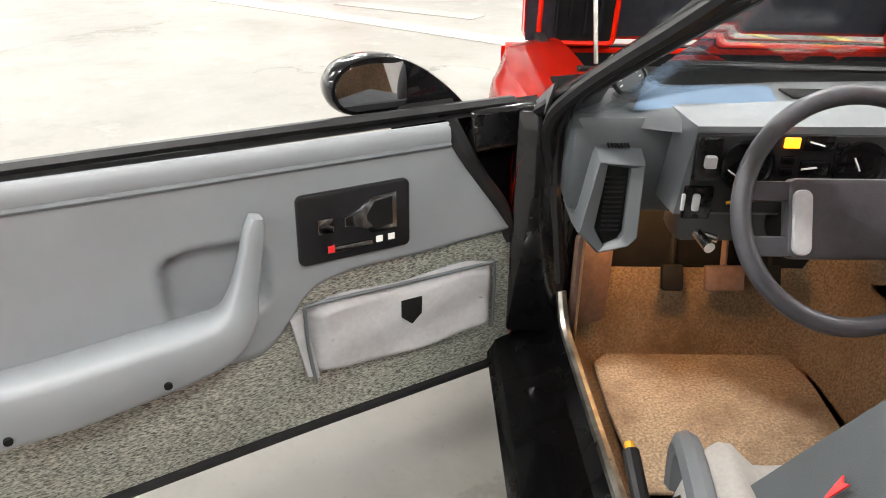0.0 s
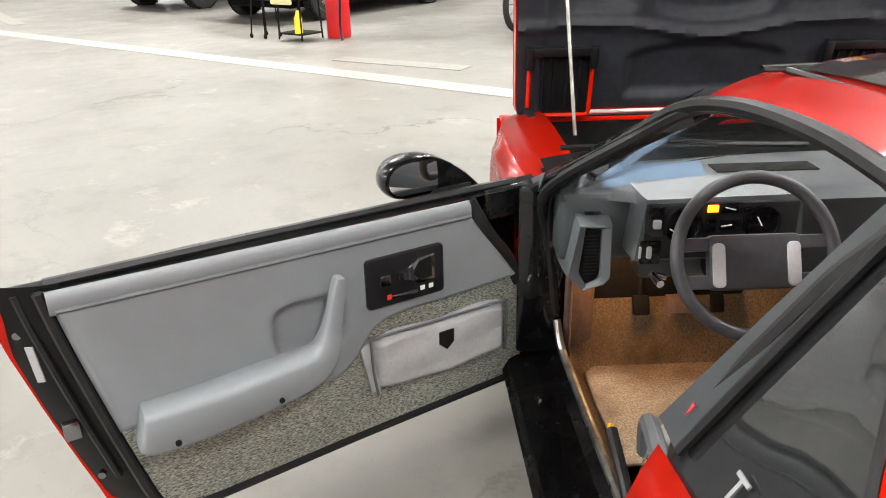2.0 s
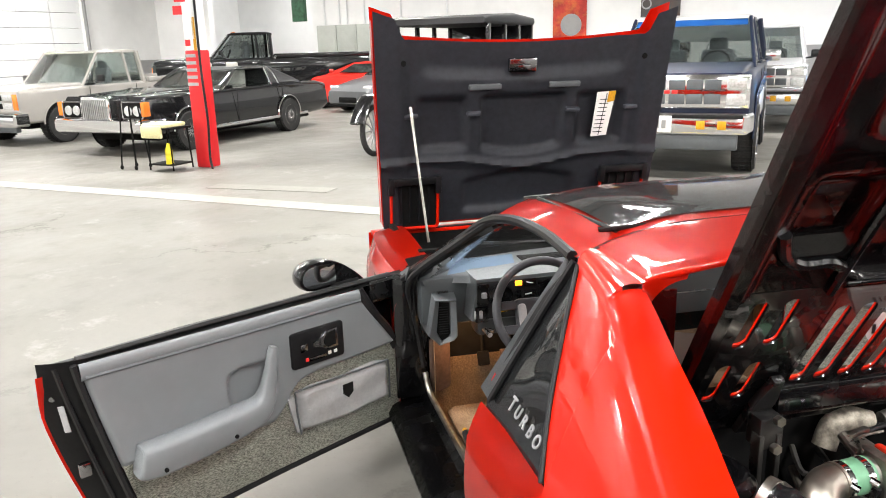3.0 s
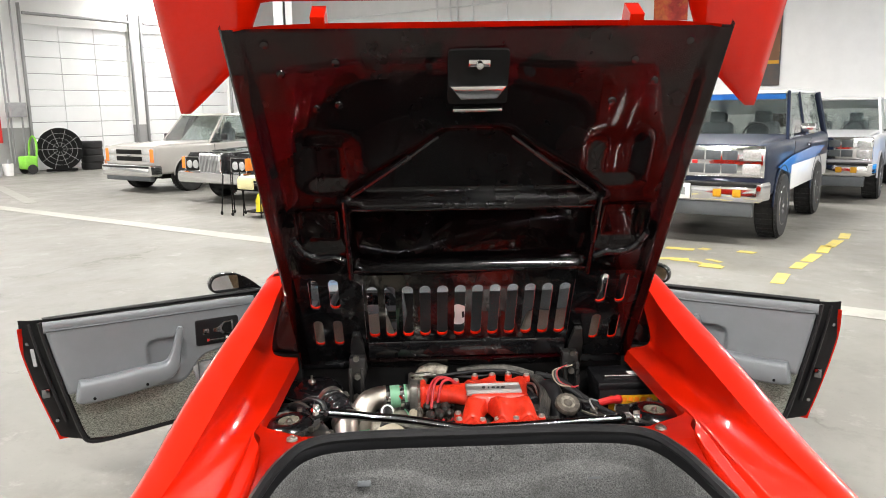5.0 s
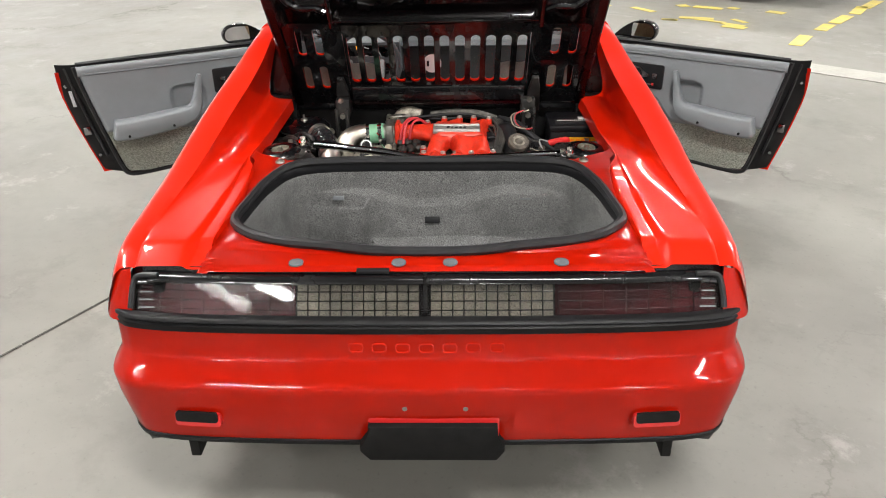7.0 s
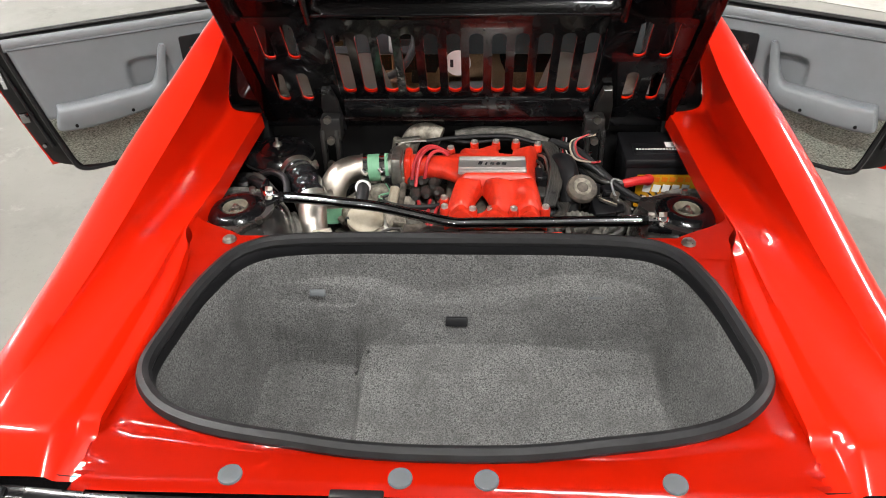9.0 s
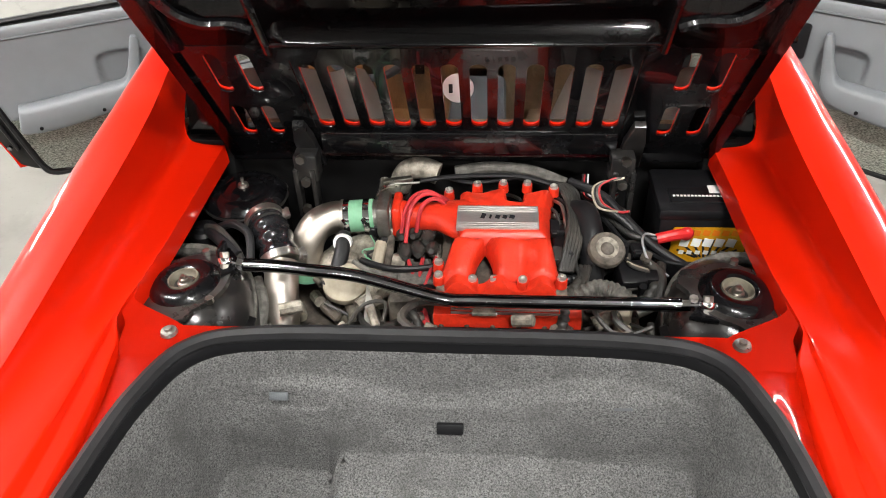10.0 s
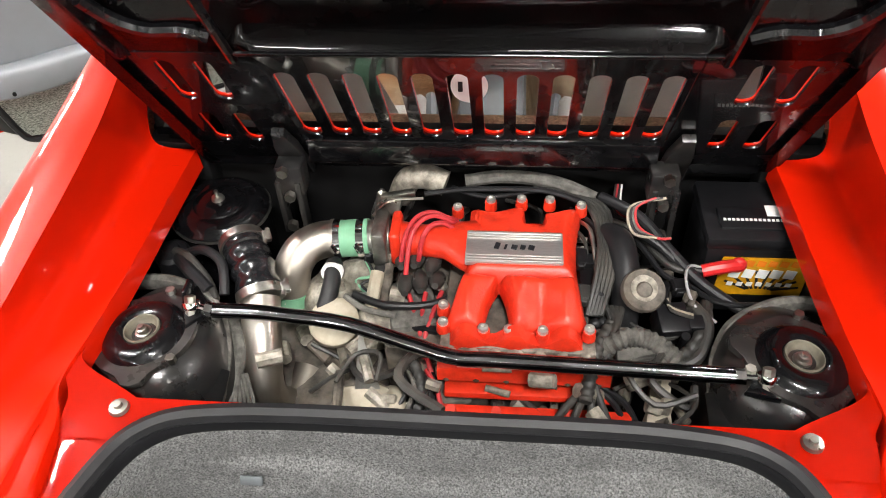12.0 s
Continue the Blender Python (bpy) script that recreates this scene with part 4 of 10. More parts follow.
tail_band("tail_panel", -0.78, 0.78, 0.70, 0.838, 0.035, 0.095, "lensk", 28)
for s in (-1, 1):
    a, b = sorted((s * 0.008, s * 0.772))
    lamp = tail_band("tail_lamp", a, b, 0.705, 0.83, 0.026, 0.102, "lensk", 16, "wide smoked tail lamp with red and clear grid lenses", 0.006)
    a, b = sorted((s * 0.338, s * 0.758))
    tail_band("red_lens", a, b, 0.716, 0.812, 0.022, 0.080, "lensr", 12, "dark smoked red lens", 0.006, lamp)
    a, b = sorted((s * 0.014, s * 0.334))
    tail_band("clear_lens", a, b, 0.716, 0.812, 0.022, 0.080, "lensc", 8, "smoked clear lens with a grid", 0.006, lamp)
    for x0, x1, n, w in ((0.014, 0.334, 11, 0.0034), (0.345, 0.755, 7, 0.0016)):
        for k in range(n + 1):
            x = s * (x0 + (x1 - x0) * k / n)
            bm = B()
            box(bm, (x, tail_path(x) + 0.048, 0.764), (w, 0.004, 0.108), rot=(-31, 0, 0))
            part("lens_bar", bm, "lensk", lamp)
        for k in range(5):
            z = 0.722 + 0.0205 * k
            bm = B()
            tube(bm, [(s * (x0 + (x1 - x0) * q / 10), tail_path(x0 + (x1 - x0) * q / 10) + 0.021 + 0.604 * (z - 0.716), z) for q in range(11)], w * 0.6, 4, 1)
            part("lens_bar", bm, "lensk", lamp)
    # short pale bars at the lens's outer end, shorter towards the top
    for k in range(5):
        bm = B()
        box(bm, (s * 0.735, tail_path(0.735) + 0.022 + 0.0105 * k, 0.726 + 0.0175 * k), (0.045 - 0.004 * k, 0.003, 0.0035), rot=(-31, 0, 0))
        part("reflector_bar", bm, "leather", lamp)
    # glossy smoked cover and the black moulding above it
    a, b = sorted((s * 0.006, s * 0.772))
    cover = tail_band("lens_cover", a, b, 0.712, 0.822, -0.002, 0.062, "smokecover", 20, "glossy smoked cover", 0.004, lamp)
    cover.visible_shadow = False
    bm = B()
    loft(bm, [[Vector((x, tail_path(x) + dy, z)) for dy, z in ((0.055, 0.808 - end), (0.050, 0.814 - end), (0.054, 0.822 - end), (0.062, 0.828 - end), (0.074, 0.829 - end), (0.08, 0.812 - end))]
              for x, end in [(s * (0.005 + 0.767 * q / 20), 0.014 * step(q, 17.5, 20)) for q in range(21)]], True, True)
    part("lamp_moulding", bm, "gloss", lamp, "glossy black moulding over the lamp")
    bm = B()
    tube(bm, [(s * 0.70, tail_path(0.7) + 0.062, 0.826), (s * 0.752, tail_path(0.75) + 0.060, 0.822), (s * 0.768, tail_path(0.77) + 0.048, 0.80), (s * 0.775, tail_path(0.77) + 0.02, 0.745)], 0.008, 8, 5)
    part("lamp_edge", bm, "rubber", lamp)
    # red corner of the wing that wraps the lamp's end
    bm = B()
    def corner(u, v, s=s):
        y = tail_path(0.79) + 0.006 + 0.055 * v + (0.105 - 0.045 * v) * u ** 2 - 0.010 * math.sin(math.pi * u)
        z = 0.716 + 0.126 * v - 0.012 * u * v
        return Vector((s * (0.772 + (side_x(max(y, 0.146), z) + 0.003 - 0.772) * (1 - (1 - u) ** 2)), y, z))

    grid(bm, corner, 12, 8, 0.008)
    part("lamp_corner", bm, "red", car)

PATHB = spline([(0, 0.0, 0), (0.3, 0.002, 0), (0.6, 0.012, 0), (0.75, 0.03, 0), (0.81, 0.06, 0), (0.842, 0.12, 0), (0.856, 0.26, 0), (0.866, 0.5, 0)], 5)
full = [Vector((-p.x, p.y, 0)) for p in PATHB[:0:-1]] + PATHB


def sweep(profile, mt, name, label=""):
    bm = B()
    rings = []
    n = len(full)
    for i, p in enumerate(full):
        t = (full[min(i + 1, n - 1)] - full[max(i - 1, 0)]).normalized()
        nrm = Vector((t.y, -t.x, 0))
        rear = abs(nrm.y)
        rings.append([p + nrm * (o if o > 0 else o * (0.15 + 0.85 * rear)) + Vector((0, 0, z)) for o, z in profile])
    loft(bm, rings, False)
    bmesh.ops.solidify(bm, geom=bm.faces[:], thickness=0.004)
    return part(name, bm, mt, car, label, angle=45)


sweep([(-0.06, 0.742), (-0.044, 0.744), (-0.033, 0.741), (-0.028, 0.735), (-0.034, 0.729), (-0.027, 0.724), (-0.027, 0.708), (-0.04, 0.702)], "rubber", "bumper_strip", "ribbed dark grey rubber bumper strip")
sweep([(-0.05, 0.706), (-0.034, 0.703), (-0.032, 0.66), (-0.029, 0.632), (-0.022, 0.622), (0.008, 0.584), (0.02, 0.572), (0.025, 0.56), (0.024, 0.545), (0.02, 0.50), (0.006, 0.42), (-0.005, 0.375)], "red", "rear_bumper", "glossy red rear bumper cover")
sweep([(-0.004, 0.376), (0.0, 0.372), (-0.006, 0.355), (-0.05, 0.35)], "blackp", "bumper_lower_edge")
for i in range(7):
    x = -0.18 + 0.061 * i
    bm = B()
    ms = Matrix.Translation((x, 0.028 + 0.012 * (x / 0.5) ** 2, 0.664)) @ Matrix.Rotation(radians(83), 4, "X")
    ring = [Vector((px, py, 0)) for px, py in rrect(0.036, 0.024, 0.008, 3)]
    tube(bm, [ms @ p for p in ring], 0.0022, 6, 1, True)
    part("embossed_mark", bm, "red", car)
# number plate recess, shade put into darker red, with a blank black plate
bm = B()
box(bm, (0.02, 0.003, 0.45), (0.35, 0.034, 0.145), bev=0.004)
part("plate_recess", bm, "redlid", car)
bm = B()
slab(bm, [(-0.155, 0.335), (0.19, 0.335), (0.21, 0.365), (0.21, 0.39), (0.19, 0.41), (0.19, 0.452), (-0.155, 0.452), (-0.155, 0.41), (-0.18, 0.39), (-0.18, 0.365)], 0, 0.03, Matrix(((1, 0, 0, 0), (0, 0, 1, -0.034), (0, 1, 0, 0), (0, 0, 0, 1))), 0.006)
part("plate_panel", bm, "matt", car, "blank matt black plate panel")
for x in (-0.055, 0.105):
    bm = B()
    cyl(bm, (x, -0.01, 0.505), (x, -0.022, 0.505), 0.007, seg=10)
    part("plate_bolt", bm, "steel", car)
for s in (-1, 1):
    # marker recess as a flat box, its shade put into darker red
    bm = B()
    slab(bm, rrect(0.125, 0.042, 0.01), 0, 0.02, aim((s * 0.61, 0.006, 0.46), (s * 0.08, -1, 0.12)))
    part("marker_recess", bm, "redlid", car)
    bm = B()
    slab(bm, rrect(0.115, 0.03, 0.008, 4, 0, 0.004), 0, 0.008, aim((s * 0.612, -0.010, 0.467), (s * 0.08, -1, 0.12)))
    part("side_vent", bm, "matt", car)
    bm = B()
    loft(bm, [[Vector((s * x, y, z)) for x, y, z in q] for q in (
        [(0.72, 0.045, 0.362), (0.72, 0.10, 0.362), (0.72, 0.10, 0.345), (0.72, 0.05, 0.345)],
        [(0.80, 0.075, 0.362), (0.79, 0.13, 0.362), (0.79, 0.13, 0.30), (0.80, 0.085, 0.305)],
        [(0.862, 0.15, 0.362), (0.82, 0.18, 0.362), (0.82, 0.18, 0.30), (0.858, 0.155, 0.30)],
        [(0.875, 0.28, 0.362), (0.83, 0.28, 0.362), (0.83, 0.28, 0.345), (0.872, 0.28, 0.345)])], True, True)
    part("corner_valance", bm, "blackp", car)
bm = B()
box(bm, (0, 0.12, 0.34), (1.5, 0.12, 0.03), bev=0.01)
part("rear_valance", bm, "matt", car)

# floor pan and closing panels under the cabin
bm = B()
box(bm, (0, 2.35, 0.16), (1.66, 1.2, 0.03))
part("floor_pan", bm, "matt", car)
bm = B()
box(bm, (0, 1.1, 0.2), (1.4, 1.4, 0.03))
part("under_tray", bm, "matt", car)
bm = B()
box(bm, (0, 3.0, 0.50), (1.60, 0.03, 0.62))
part("front_bulkhead", bm, "matt", car)

# ---- engine lid, raised on its front hinges ----
lid = thing("engine_lid", "raised engine lid, glossy black underneath and red outside", "car lid", (0, 1.345, 0.93))
ca, sa = math.cos(radians(30)), math.sin(radians(30))
ML = Matrix(((1, 0, 0, 0.012), (0, -sa, -ca, 1.345), (0, ca, -sa, 0.93), (0, 0, 0, 1)))


def lid_half(s):
    return 0.568 + 0.05 * s


def plate_hole(bm, cx, cy, w, h, sw, sh, z0, z1, m, seg=5):
    """A rectangular plate with one round-ended slot through it."""
    hole = rrect(sw, sh, sw * 0.49, seg, cx, cy)
    rect = []
    for x, y in hole:
        dx, dy = x - cx, y - cy
        k = min(w / 2 / abs(dx) if abs(dx) > 1e-9 else 1e9, h / 2 / abs(dy) if abs(dy) > 1e-9 else 1e9)
        rect.append((cx + dx * k, cy + dy * k))
    for sx, sy in ((1, 1), (-1, 1), (-1, -1), (1, -1)):
        c = (cx + sx * w / 2, cy + sy * h / 2)
        i = min(range(len(rect)), key=lambda q: (rect[q][0] - c[0]) ** 2 + (rect[q][1] - c[1]) ** 2)
        rect[i] = c
    rings = [[m @ Vector((x, y, z)) for x, y in o] for o, z in ((rect, z0), (hole, z0), (hole, z1), (rect, z1))]
    loft(bm, rings, True, False, True)


SLOTS = [-0.311 + 0.0565 * k for k in range(12)]
bm = B()
for x in SLOTS:
    plate_hole(bm, x, 0.198, 0.0565, 0.262, 0.035, 0.235, -0.005, 0.0, ML)
for s in (-1, 1):
    for k in (0, 1):
        plate_hole(bm, s * (0.432 + 0.064 * k), 0.285, 0.064, 0.18, 0.031, 0.13, -0.005, 0.0, ML)
        plate_hole(bm, s * (0.432 + 0.064 * k), 0.1075, 0.064, 0.175, 0.031, 0.12, -0.005, 0.0, ML)
    slab(bm, [(s * 0.341, 0.02), (s * 0.400, 0.02), (s * 0.400, 0.375), (s * 0.341, 0.375)], -0.012, 0, ML)
    slab(bm, [(s * 0.528, 0.02), (s * 0.562, 0.02), (s * 0.586, 0.375), (s * 0.528, 0.375)], -0.012, 0, ML)
slab(bm, [(-0.562, -0.03), (0.562, -0.03), (0.564, 0.025), (-0.564, 0.025)], -0.012, 0, ML)
slab(bm, [(-0.341, 0.02), (0.341, 0.02), (0.341, 0.068), (-0.341, 0.068)], -0.012, 0.0, ML)
slab(bm, [(-0.345, 0.329), (0.345, 0.329), (0.345, 0.376), (-0.345, 0.376)], -0.012, 0, ML)
part("louvre_panel", bm, "gloss", lid, "black slotted louvre panel")
# red outer skin behind the louvres
bm = B()
for x in SLOTS:
    plate_hole(bm, x, 0.2025, 0.0565, 0.262, 0.0352, 0.230, -0.0105, -0.0065, ML)
for s in (-1, 1):
    for k in (0, 1):
        plate_hole(bm, s * (0.432 + 0.064 * k), 0.287, 0.064, 0.18, 0.0312, 0.126, -0.0105, -0.0065, ML)
        plate_hole(bm, s * (0.432 + 0.064 * k), 0.1095, 0.064, 0.175, 0.0312, 0.116, -0.0105, -0.0065, ML)
    slab(bm, [(s * 0.341, 0.02), (s * 0.400, 0.02), (s * 0.400, 0.375), (s * 0.341, 0.375)], -0.0105, -0.0065, ML)
    slab(bm, [(s * 0.528, 0.02), (s * 0.562, 0.02), (s * 0.586, 0.375), (s * 0.528, 0.375)], -0.0105, -0.0065, ML)
slab(bm, [(-0.562, -0.03), (0.562, -0.03), (0.564, 0.044), (-0.564, 0.044)], -0.0105, -0.0065, ML)
slab(bm, [(-0.341, 0.044), (0.341, 0.044), (0.341, 0.072), (-0.341, 0.072)], -0.0105, -0.0065, ML)


def skin(u, v):
    sy = 0.372 + 0.80 * v
    x = (2 * u - 1) * lid_half(sy)
    return ML @ Vector((x, sy, -0.052 + 0.034 * abs(2 * u - 1) ** 6))


grid(bm, skin, 12, 8, 0.012)
part("outer_skin", bm, "red", lid, angle=50)


# moulded inner panel: ribs, dished centre, boxes at the sides
def inner(u, v):
    sy = 0.366 + 0.814 * v
    hw = lid_half(sy)
    x = (2 * u - 1) * hw
    ax = abs(x)
    dome = step(0.362 - ax, 0.0, 0.014) * step(sy, 0.398, 0.412) * (1 - step(sy, 0.60, 0.618))
    trap_w = 0.40 - 0.34 * step(sy, 0.64, 0.93) * 0.9
    trap = step(trap_w - ax, 0.0, 0.06) * step(sy, 0.645, 0.675) * (1 - step(sy, 0.87, 0.90))
    side = step(ax, 0.37, 0.40) * (1 - step(ax, 0.50, 0.53)) * step(sy, 0.44, 0.50) * (1 - step(sy, 0.60, 0.64))
    wing = step(ax, 0.30, 0.38) * (1 - step(ax, 0.44, 0.50)) * step(sy, 0.68, 0.74) * (1 - step(sy, 0.82, 0.90))
    z = 0.0 - 0.030 * dome - 0.034 * trap - 0.028 * side - 0.016 * wing
    z += 0.010 * math.exp(-((sy - 0.392) / 0.012) ** 2) * step(0.36 - ax, 0, 0.03)
    z += 0.014 * math.exp(-((sy - 0.632) / 0.012) ** 2) * step(0.34 - ax, 0, 0.03)
    z += 0.012 * step(ax - hw + 0.055, 0.0, 0.02)
    z += 0.003 * math.sin(9 * x + 3) * math.sin(7 * sy)
    return ML @ Vector((x, sy, z))


def sprayed(x, sy):
    """Whether the black paint covers this spot of the dark red lid."""
    ax = abs(x)
    wob = 0.018 * math.sin(23 * x + 4) + 0.014 * math.sin(41 * sy + 9 * x) + 0.01 * math.sin(67 * x - 31 * sy)
    side = 0.56 - 0.14 * max(0.0, (sy - 0.70) / 0.27) ** 2
    return ax < side + wob and sy < 1.06 + 2 * wob


bm = B()
grid(bm, inner, 120, 90)
for f in bm.faces:
    c = ML.inverted() @ f.calc_center_median()
    f.material_index = 0 if sprayed(c.x, c.y) else 1
bmesh.ops.solidify(bm, geom=bm.faces[:], thickness=0.006)
part("inner_panel", bm, ["under", "underred"], lid, "moulded inner panel, dark red with glossy black sprayed over", angle=60)
for s in (-1, 1):
    bm = B()
    tube(bm, [ML @ Vector((s * 0.35, 0.665, -0.012)), ML @ Vector((s * 0.225, 0.765, -0.004)), ML @ Vector((s * 0.10, 0.868, -0.004))], 0.007, 8, 4)
    part("diagonal_rib", bm, "gloss", lid)
    bm = B()
    for pts in ([(0.372, 0.36), (0.372, 0.66)], ):
        tube(bm, [ML @ Vector((s * x, y, 0.004)) for x, y in pts], 0.008, 8, 1)
    part("upright_rib", bm, "gloss", lid)
    bm = B()
    tube(bm, [ML @ Vector((s * x, y, 0.004)) for x, y in ((0.385, 0.43), (0.42, 0.445), (0.47, 0.445), (0.51, 0.47), (0.535, 0.52))], 0.011, 8, 5)
    part("side_rib", bm, "gloss", lid)
    # edge flange
    bm = B()
    loft(bm, [[ML @ Vector((s * (lid_half(y) + dx), y, dz)) for dx, dz in ((-0.03, 0.012), (-0.002, 0.013), (0.006, 0.004), (0.006, -0.018))] for y in (-0.03, 0.15, 0.3, 0.45)], False)
    bmesh.ops.solidify(bm, geom=bm.faces[:], thickness=0.003)
    part("lower_flange", bm, "under", lid)
    bm = B()
    loft(bm, [[ML @ Vector((s * (lid_half(y) + dx), y, dz)) for dx, dz in ((-0.03, 0.012), (-0.002, 0.013), (0.006, 0.004), (0.006, -0.018))] for y in (0.45, 0.6, 0.9, 1.185)], False)
    bmesh.ops.solidify(bm, geom=bm.faces[:], thickness=0.003)
    part("edge_flange", bm, "underred", lid)
    # hinge: lid arm, body arm and bolts
    bm = B()
    slab(bm, [(-0.028, -0.06), (0.028, -0.06), (0.022, 0.06), (0.012, 0.12), (-0.012, 0.12), (-0.024, 0.05)], 0.004, 0.022, ML @ Matrix.Translation((s * 0.372, 0.0, 0)), 0.003)
    box(bm, (s * 0.36, 1.30, 0.905), (0.055, 0.05, 0.07), bev=0.006)
    box(bm, (s * 0.345, 1.285, 0.84), (0.012, 0.03, 0.13), bev=0.003)
    box(bm, (s * 0.385, 1.285, 0.84), (0.012, 0.03, 0.13), bev=0.003)
    hg = part("hinge", bm, "tower", lid)
    for p in ((0.362, 1.262, 0.945), (0.36, 1.268, 0.88), (0.365, 1.262, 0.81)):
        bm = B()
        cyl(bm, (s * p[0], p[1], p[2]), (s * p[0], p[1] - 0.014, p[2]), 0.011, seg=6)
        part("bolt", bm, "steel", hg)
bm = B()
for y, hw in ((0.392, 0.36), (0.632, 0.35)):
    box(bm, ML @ Vector((0, y, 0.012)), (hw * 2, 0.009, 0.007), rot=ML.to_3x3().to_4x4(), bev=0.005)
part("cross_rib", bm, "gloss", lid)
bm = B()
box(bm, ML @ Vector((0, 0.035, 0.012)), (0.67, 0.056, 0.010), rot=ML.to_3x3().to_4x4() @ Matrix.Rotation(radians(-26), 4, "X"), bev=0.003)
part("lower_rib", bm, "gloss", lid)
bm = B()
box(bm, ML @ Vector((0, -0.022, 0.006)), (0.70, 0.014, 0.016), rot=ML.to_3x3().to_4x4(), bev=0.003)
part("hinge_edge", bm, "underred", lid, "dull dark red edge along the hinges")
bm = B()
slab(bm, rrect(0.155, 0.15, 0.01, 3, 0, 1.05), 0.0, 0.012, ML)
latch = part("latch_recess", bm, "matt", lid)
bm = B()
slab(bm, [(-0.075, 1.035), (0.075, 1.035), (0.05, 0.995), (-0.045, 0.995)], 0.010, 0.03, ML, 0.006)
cyl(bm, ML @ Vector((0, 1.10, 0.012)), ML @ Vector((0, 1.10, 0.05)), 0.009, seg=10)
box(bm, ML @ Vector((0, 1.10, 0.03)), (0.055, 0.02, 0.012), rot=ML.to_3x3().to_4x4(), bev=0.003)
box(bm, ML @ Vector((0, 0.965, 0.02)), (0.13, 0.01, 0.02), rot=ML.to_3x3().to_4x4(), bev=0.003)
part("lid_latch", bm, "chrome", latch)
for x, y in ((-0.53, 1.14), (-0.50, 1.06), (-0.42, 0.96), (-0.36, 1.09), (0.53, 1.14), (0.40, 1.09), (0.36, 0.97), (-0.36, 0.97), (0.46, 1.03)):
    bm = B()
    lathe(bm, [(0.001, 0), (0.012, 0), (0.010, 0.004), (0.001, 0.005)], ML @ Matrix.Translation((x, y, 0.0)), 12)
    part("stud", bm, "under", lid)

# wing on the lid's rear edge, with swept ends
def wing(u, v):
    x = -0.82 + 1.64 * u
    ax = abs(x)
    lo = 1.20 - 0.13 * step(ax, 0.54, 0.61) - 0.20 * min(1.0, max(0.0, (ax - 0.58) / 0.21))
    hi = 1.36 - 0.02 * step(ax, 0.55, 0.80)
    a = 2 * math.pi * v
    mid, half = (lo + hi) / 2, (hi - lo) / 2
    taper = 1 - 0.85 * step(ax, 0.79, 0.82)
    return ML @ Vector((x, mid + half * math.cos(a), -0.12 + 0.022 * taper * math.sin(a) - 0.02 * step(ax, 0.55, 0.80)))


bm = B()
rings = [[wing(i / 60, j / 24) for j in range(24)] for i in range(61)]
loft(bm, rings, True, True)
part("rear_wing", bm, "red", lid, "red rear wing with swept ends", angle=60)
for x in (-0.40, 0.40):
    bm = B()
    loft(bm, [[ML @ Vector((x + dx, 1.10 + dy * 0.09, z)) for dx, dy in ((-0.018, -1), (0.018, -1), (0.018, 1), (-0.018, 1))] for z in (-0.045, -0.115)], True, True)
    part("wing_pedestal", bm, "red", lid)

# ---- front lid, standing nearly upright on its front hinges ----
hoodt = thing("front_lid", "raised red front lid with a moulded charcoal underside", "car lid", (0, 4.0, 0.73))
ch, sh_ = math.cos(radians(11)), math.sin(radians(11))
MH = Matrix(((1, 0, 0, 0), (0, -sh_, -ch, 4.0), (0, ch, -sh_, 0.745), (0, 0, 0, 1)))
M["lidliner"] = mat("charcoal_lid_liner", (0.038, 0.041, 0.052), 0.5, grain=0.15, grain_scale=30, bump=0.2, bump_scale=300, rough_var=0.08, stain=0.3, stain_scale=5, stain_to=(0.045, 0.047, 0.052))


def hood_top(x):
    ax = abs(x)
    return 0.955 + 0.03 * (ax / 0.6) ** 2 + 0.10 * step(ax, 0.63, 0.69) + 0.02 * step(ax, 0.69, 0.8)


def hood_sheet(w0, w1, inset):
    def f(u, v):
        x = (2 * u - 1) * (0.755 + 0.035 * v - inset)
        return MH @ Vector((x, (hood_top(x) - inset) * v, w0 + (w1 - w0) * v))
    return f


bm = B()
grid(bm, hood_sheet(-0.062, -0.066, 0.0), 60, 10, 0.012)
box(bm, MH @ Vector((0, 0.004, -0.03)), (1.50, 0.01, 0.06), rot=MH.to_3x3().to_4x4())
for sx in (-1, 1):
    loft(bm, [[MH @ Vector((sx * (0.753 + 0.035 * v), 1.07 * v, w)) for v in (0.0, 0.5, 1.0)] for w in (-0.002, -0.064)], False)
part("outer_skin", bm, "red", hoodt)


def hood_in(u, v):
    x = (2 * u - 1) * (0.751 + 0.035 * v)
    y = 0.002 + (hood_top(x) - 0.008) * v
    ax = abs(x)
    curve = 0.30 + 0.05 * (1 - math.cos(min(1, ax / 0.42) * math.pi)) * 0.5
    z = 0.0
    z -= 0.028 * step(0.235 - ax, 0, 0.03) * step(y, 0.36 + 0.04 * (ax / 0.24) ** 2, 0.39 + 0.04 * (ax / 0.24) ** 2) * (1 - step(y, 0.67, 0.70))
    z -= 0.026 * step(ax, 0.29, 0.32) * (1 - step(ax, 0.54, 0.57)) * step(y, 0.40, 0.43) * (1 - step(y, 0.66, 0.70))
    z -= 0.02 * step(0.33 - ax, 0, 0.05) * step(y, 0.04, 0.08) * (1 - step(y, 0.20 + 0.05 * math.cos(ax * 5), 0.24 + 0.05 * math.cos(ax * 5)))
    z += 0.016 * math.exp(-((y - curve - 0.005) / 0.018) ** 2)
    z += 0.022 * step(ax, 0.60, 0.66)
    z -= 0.02 * step(y, hood_top(x) - 0.20, hood_top(x) - 0.13) * step(0.58 - ax, 0, 0.1)
    z *= 1.5
    return MH @ Vector((x, y, z))


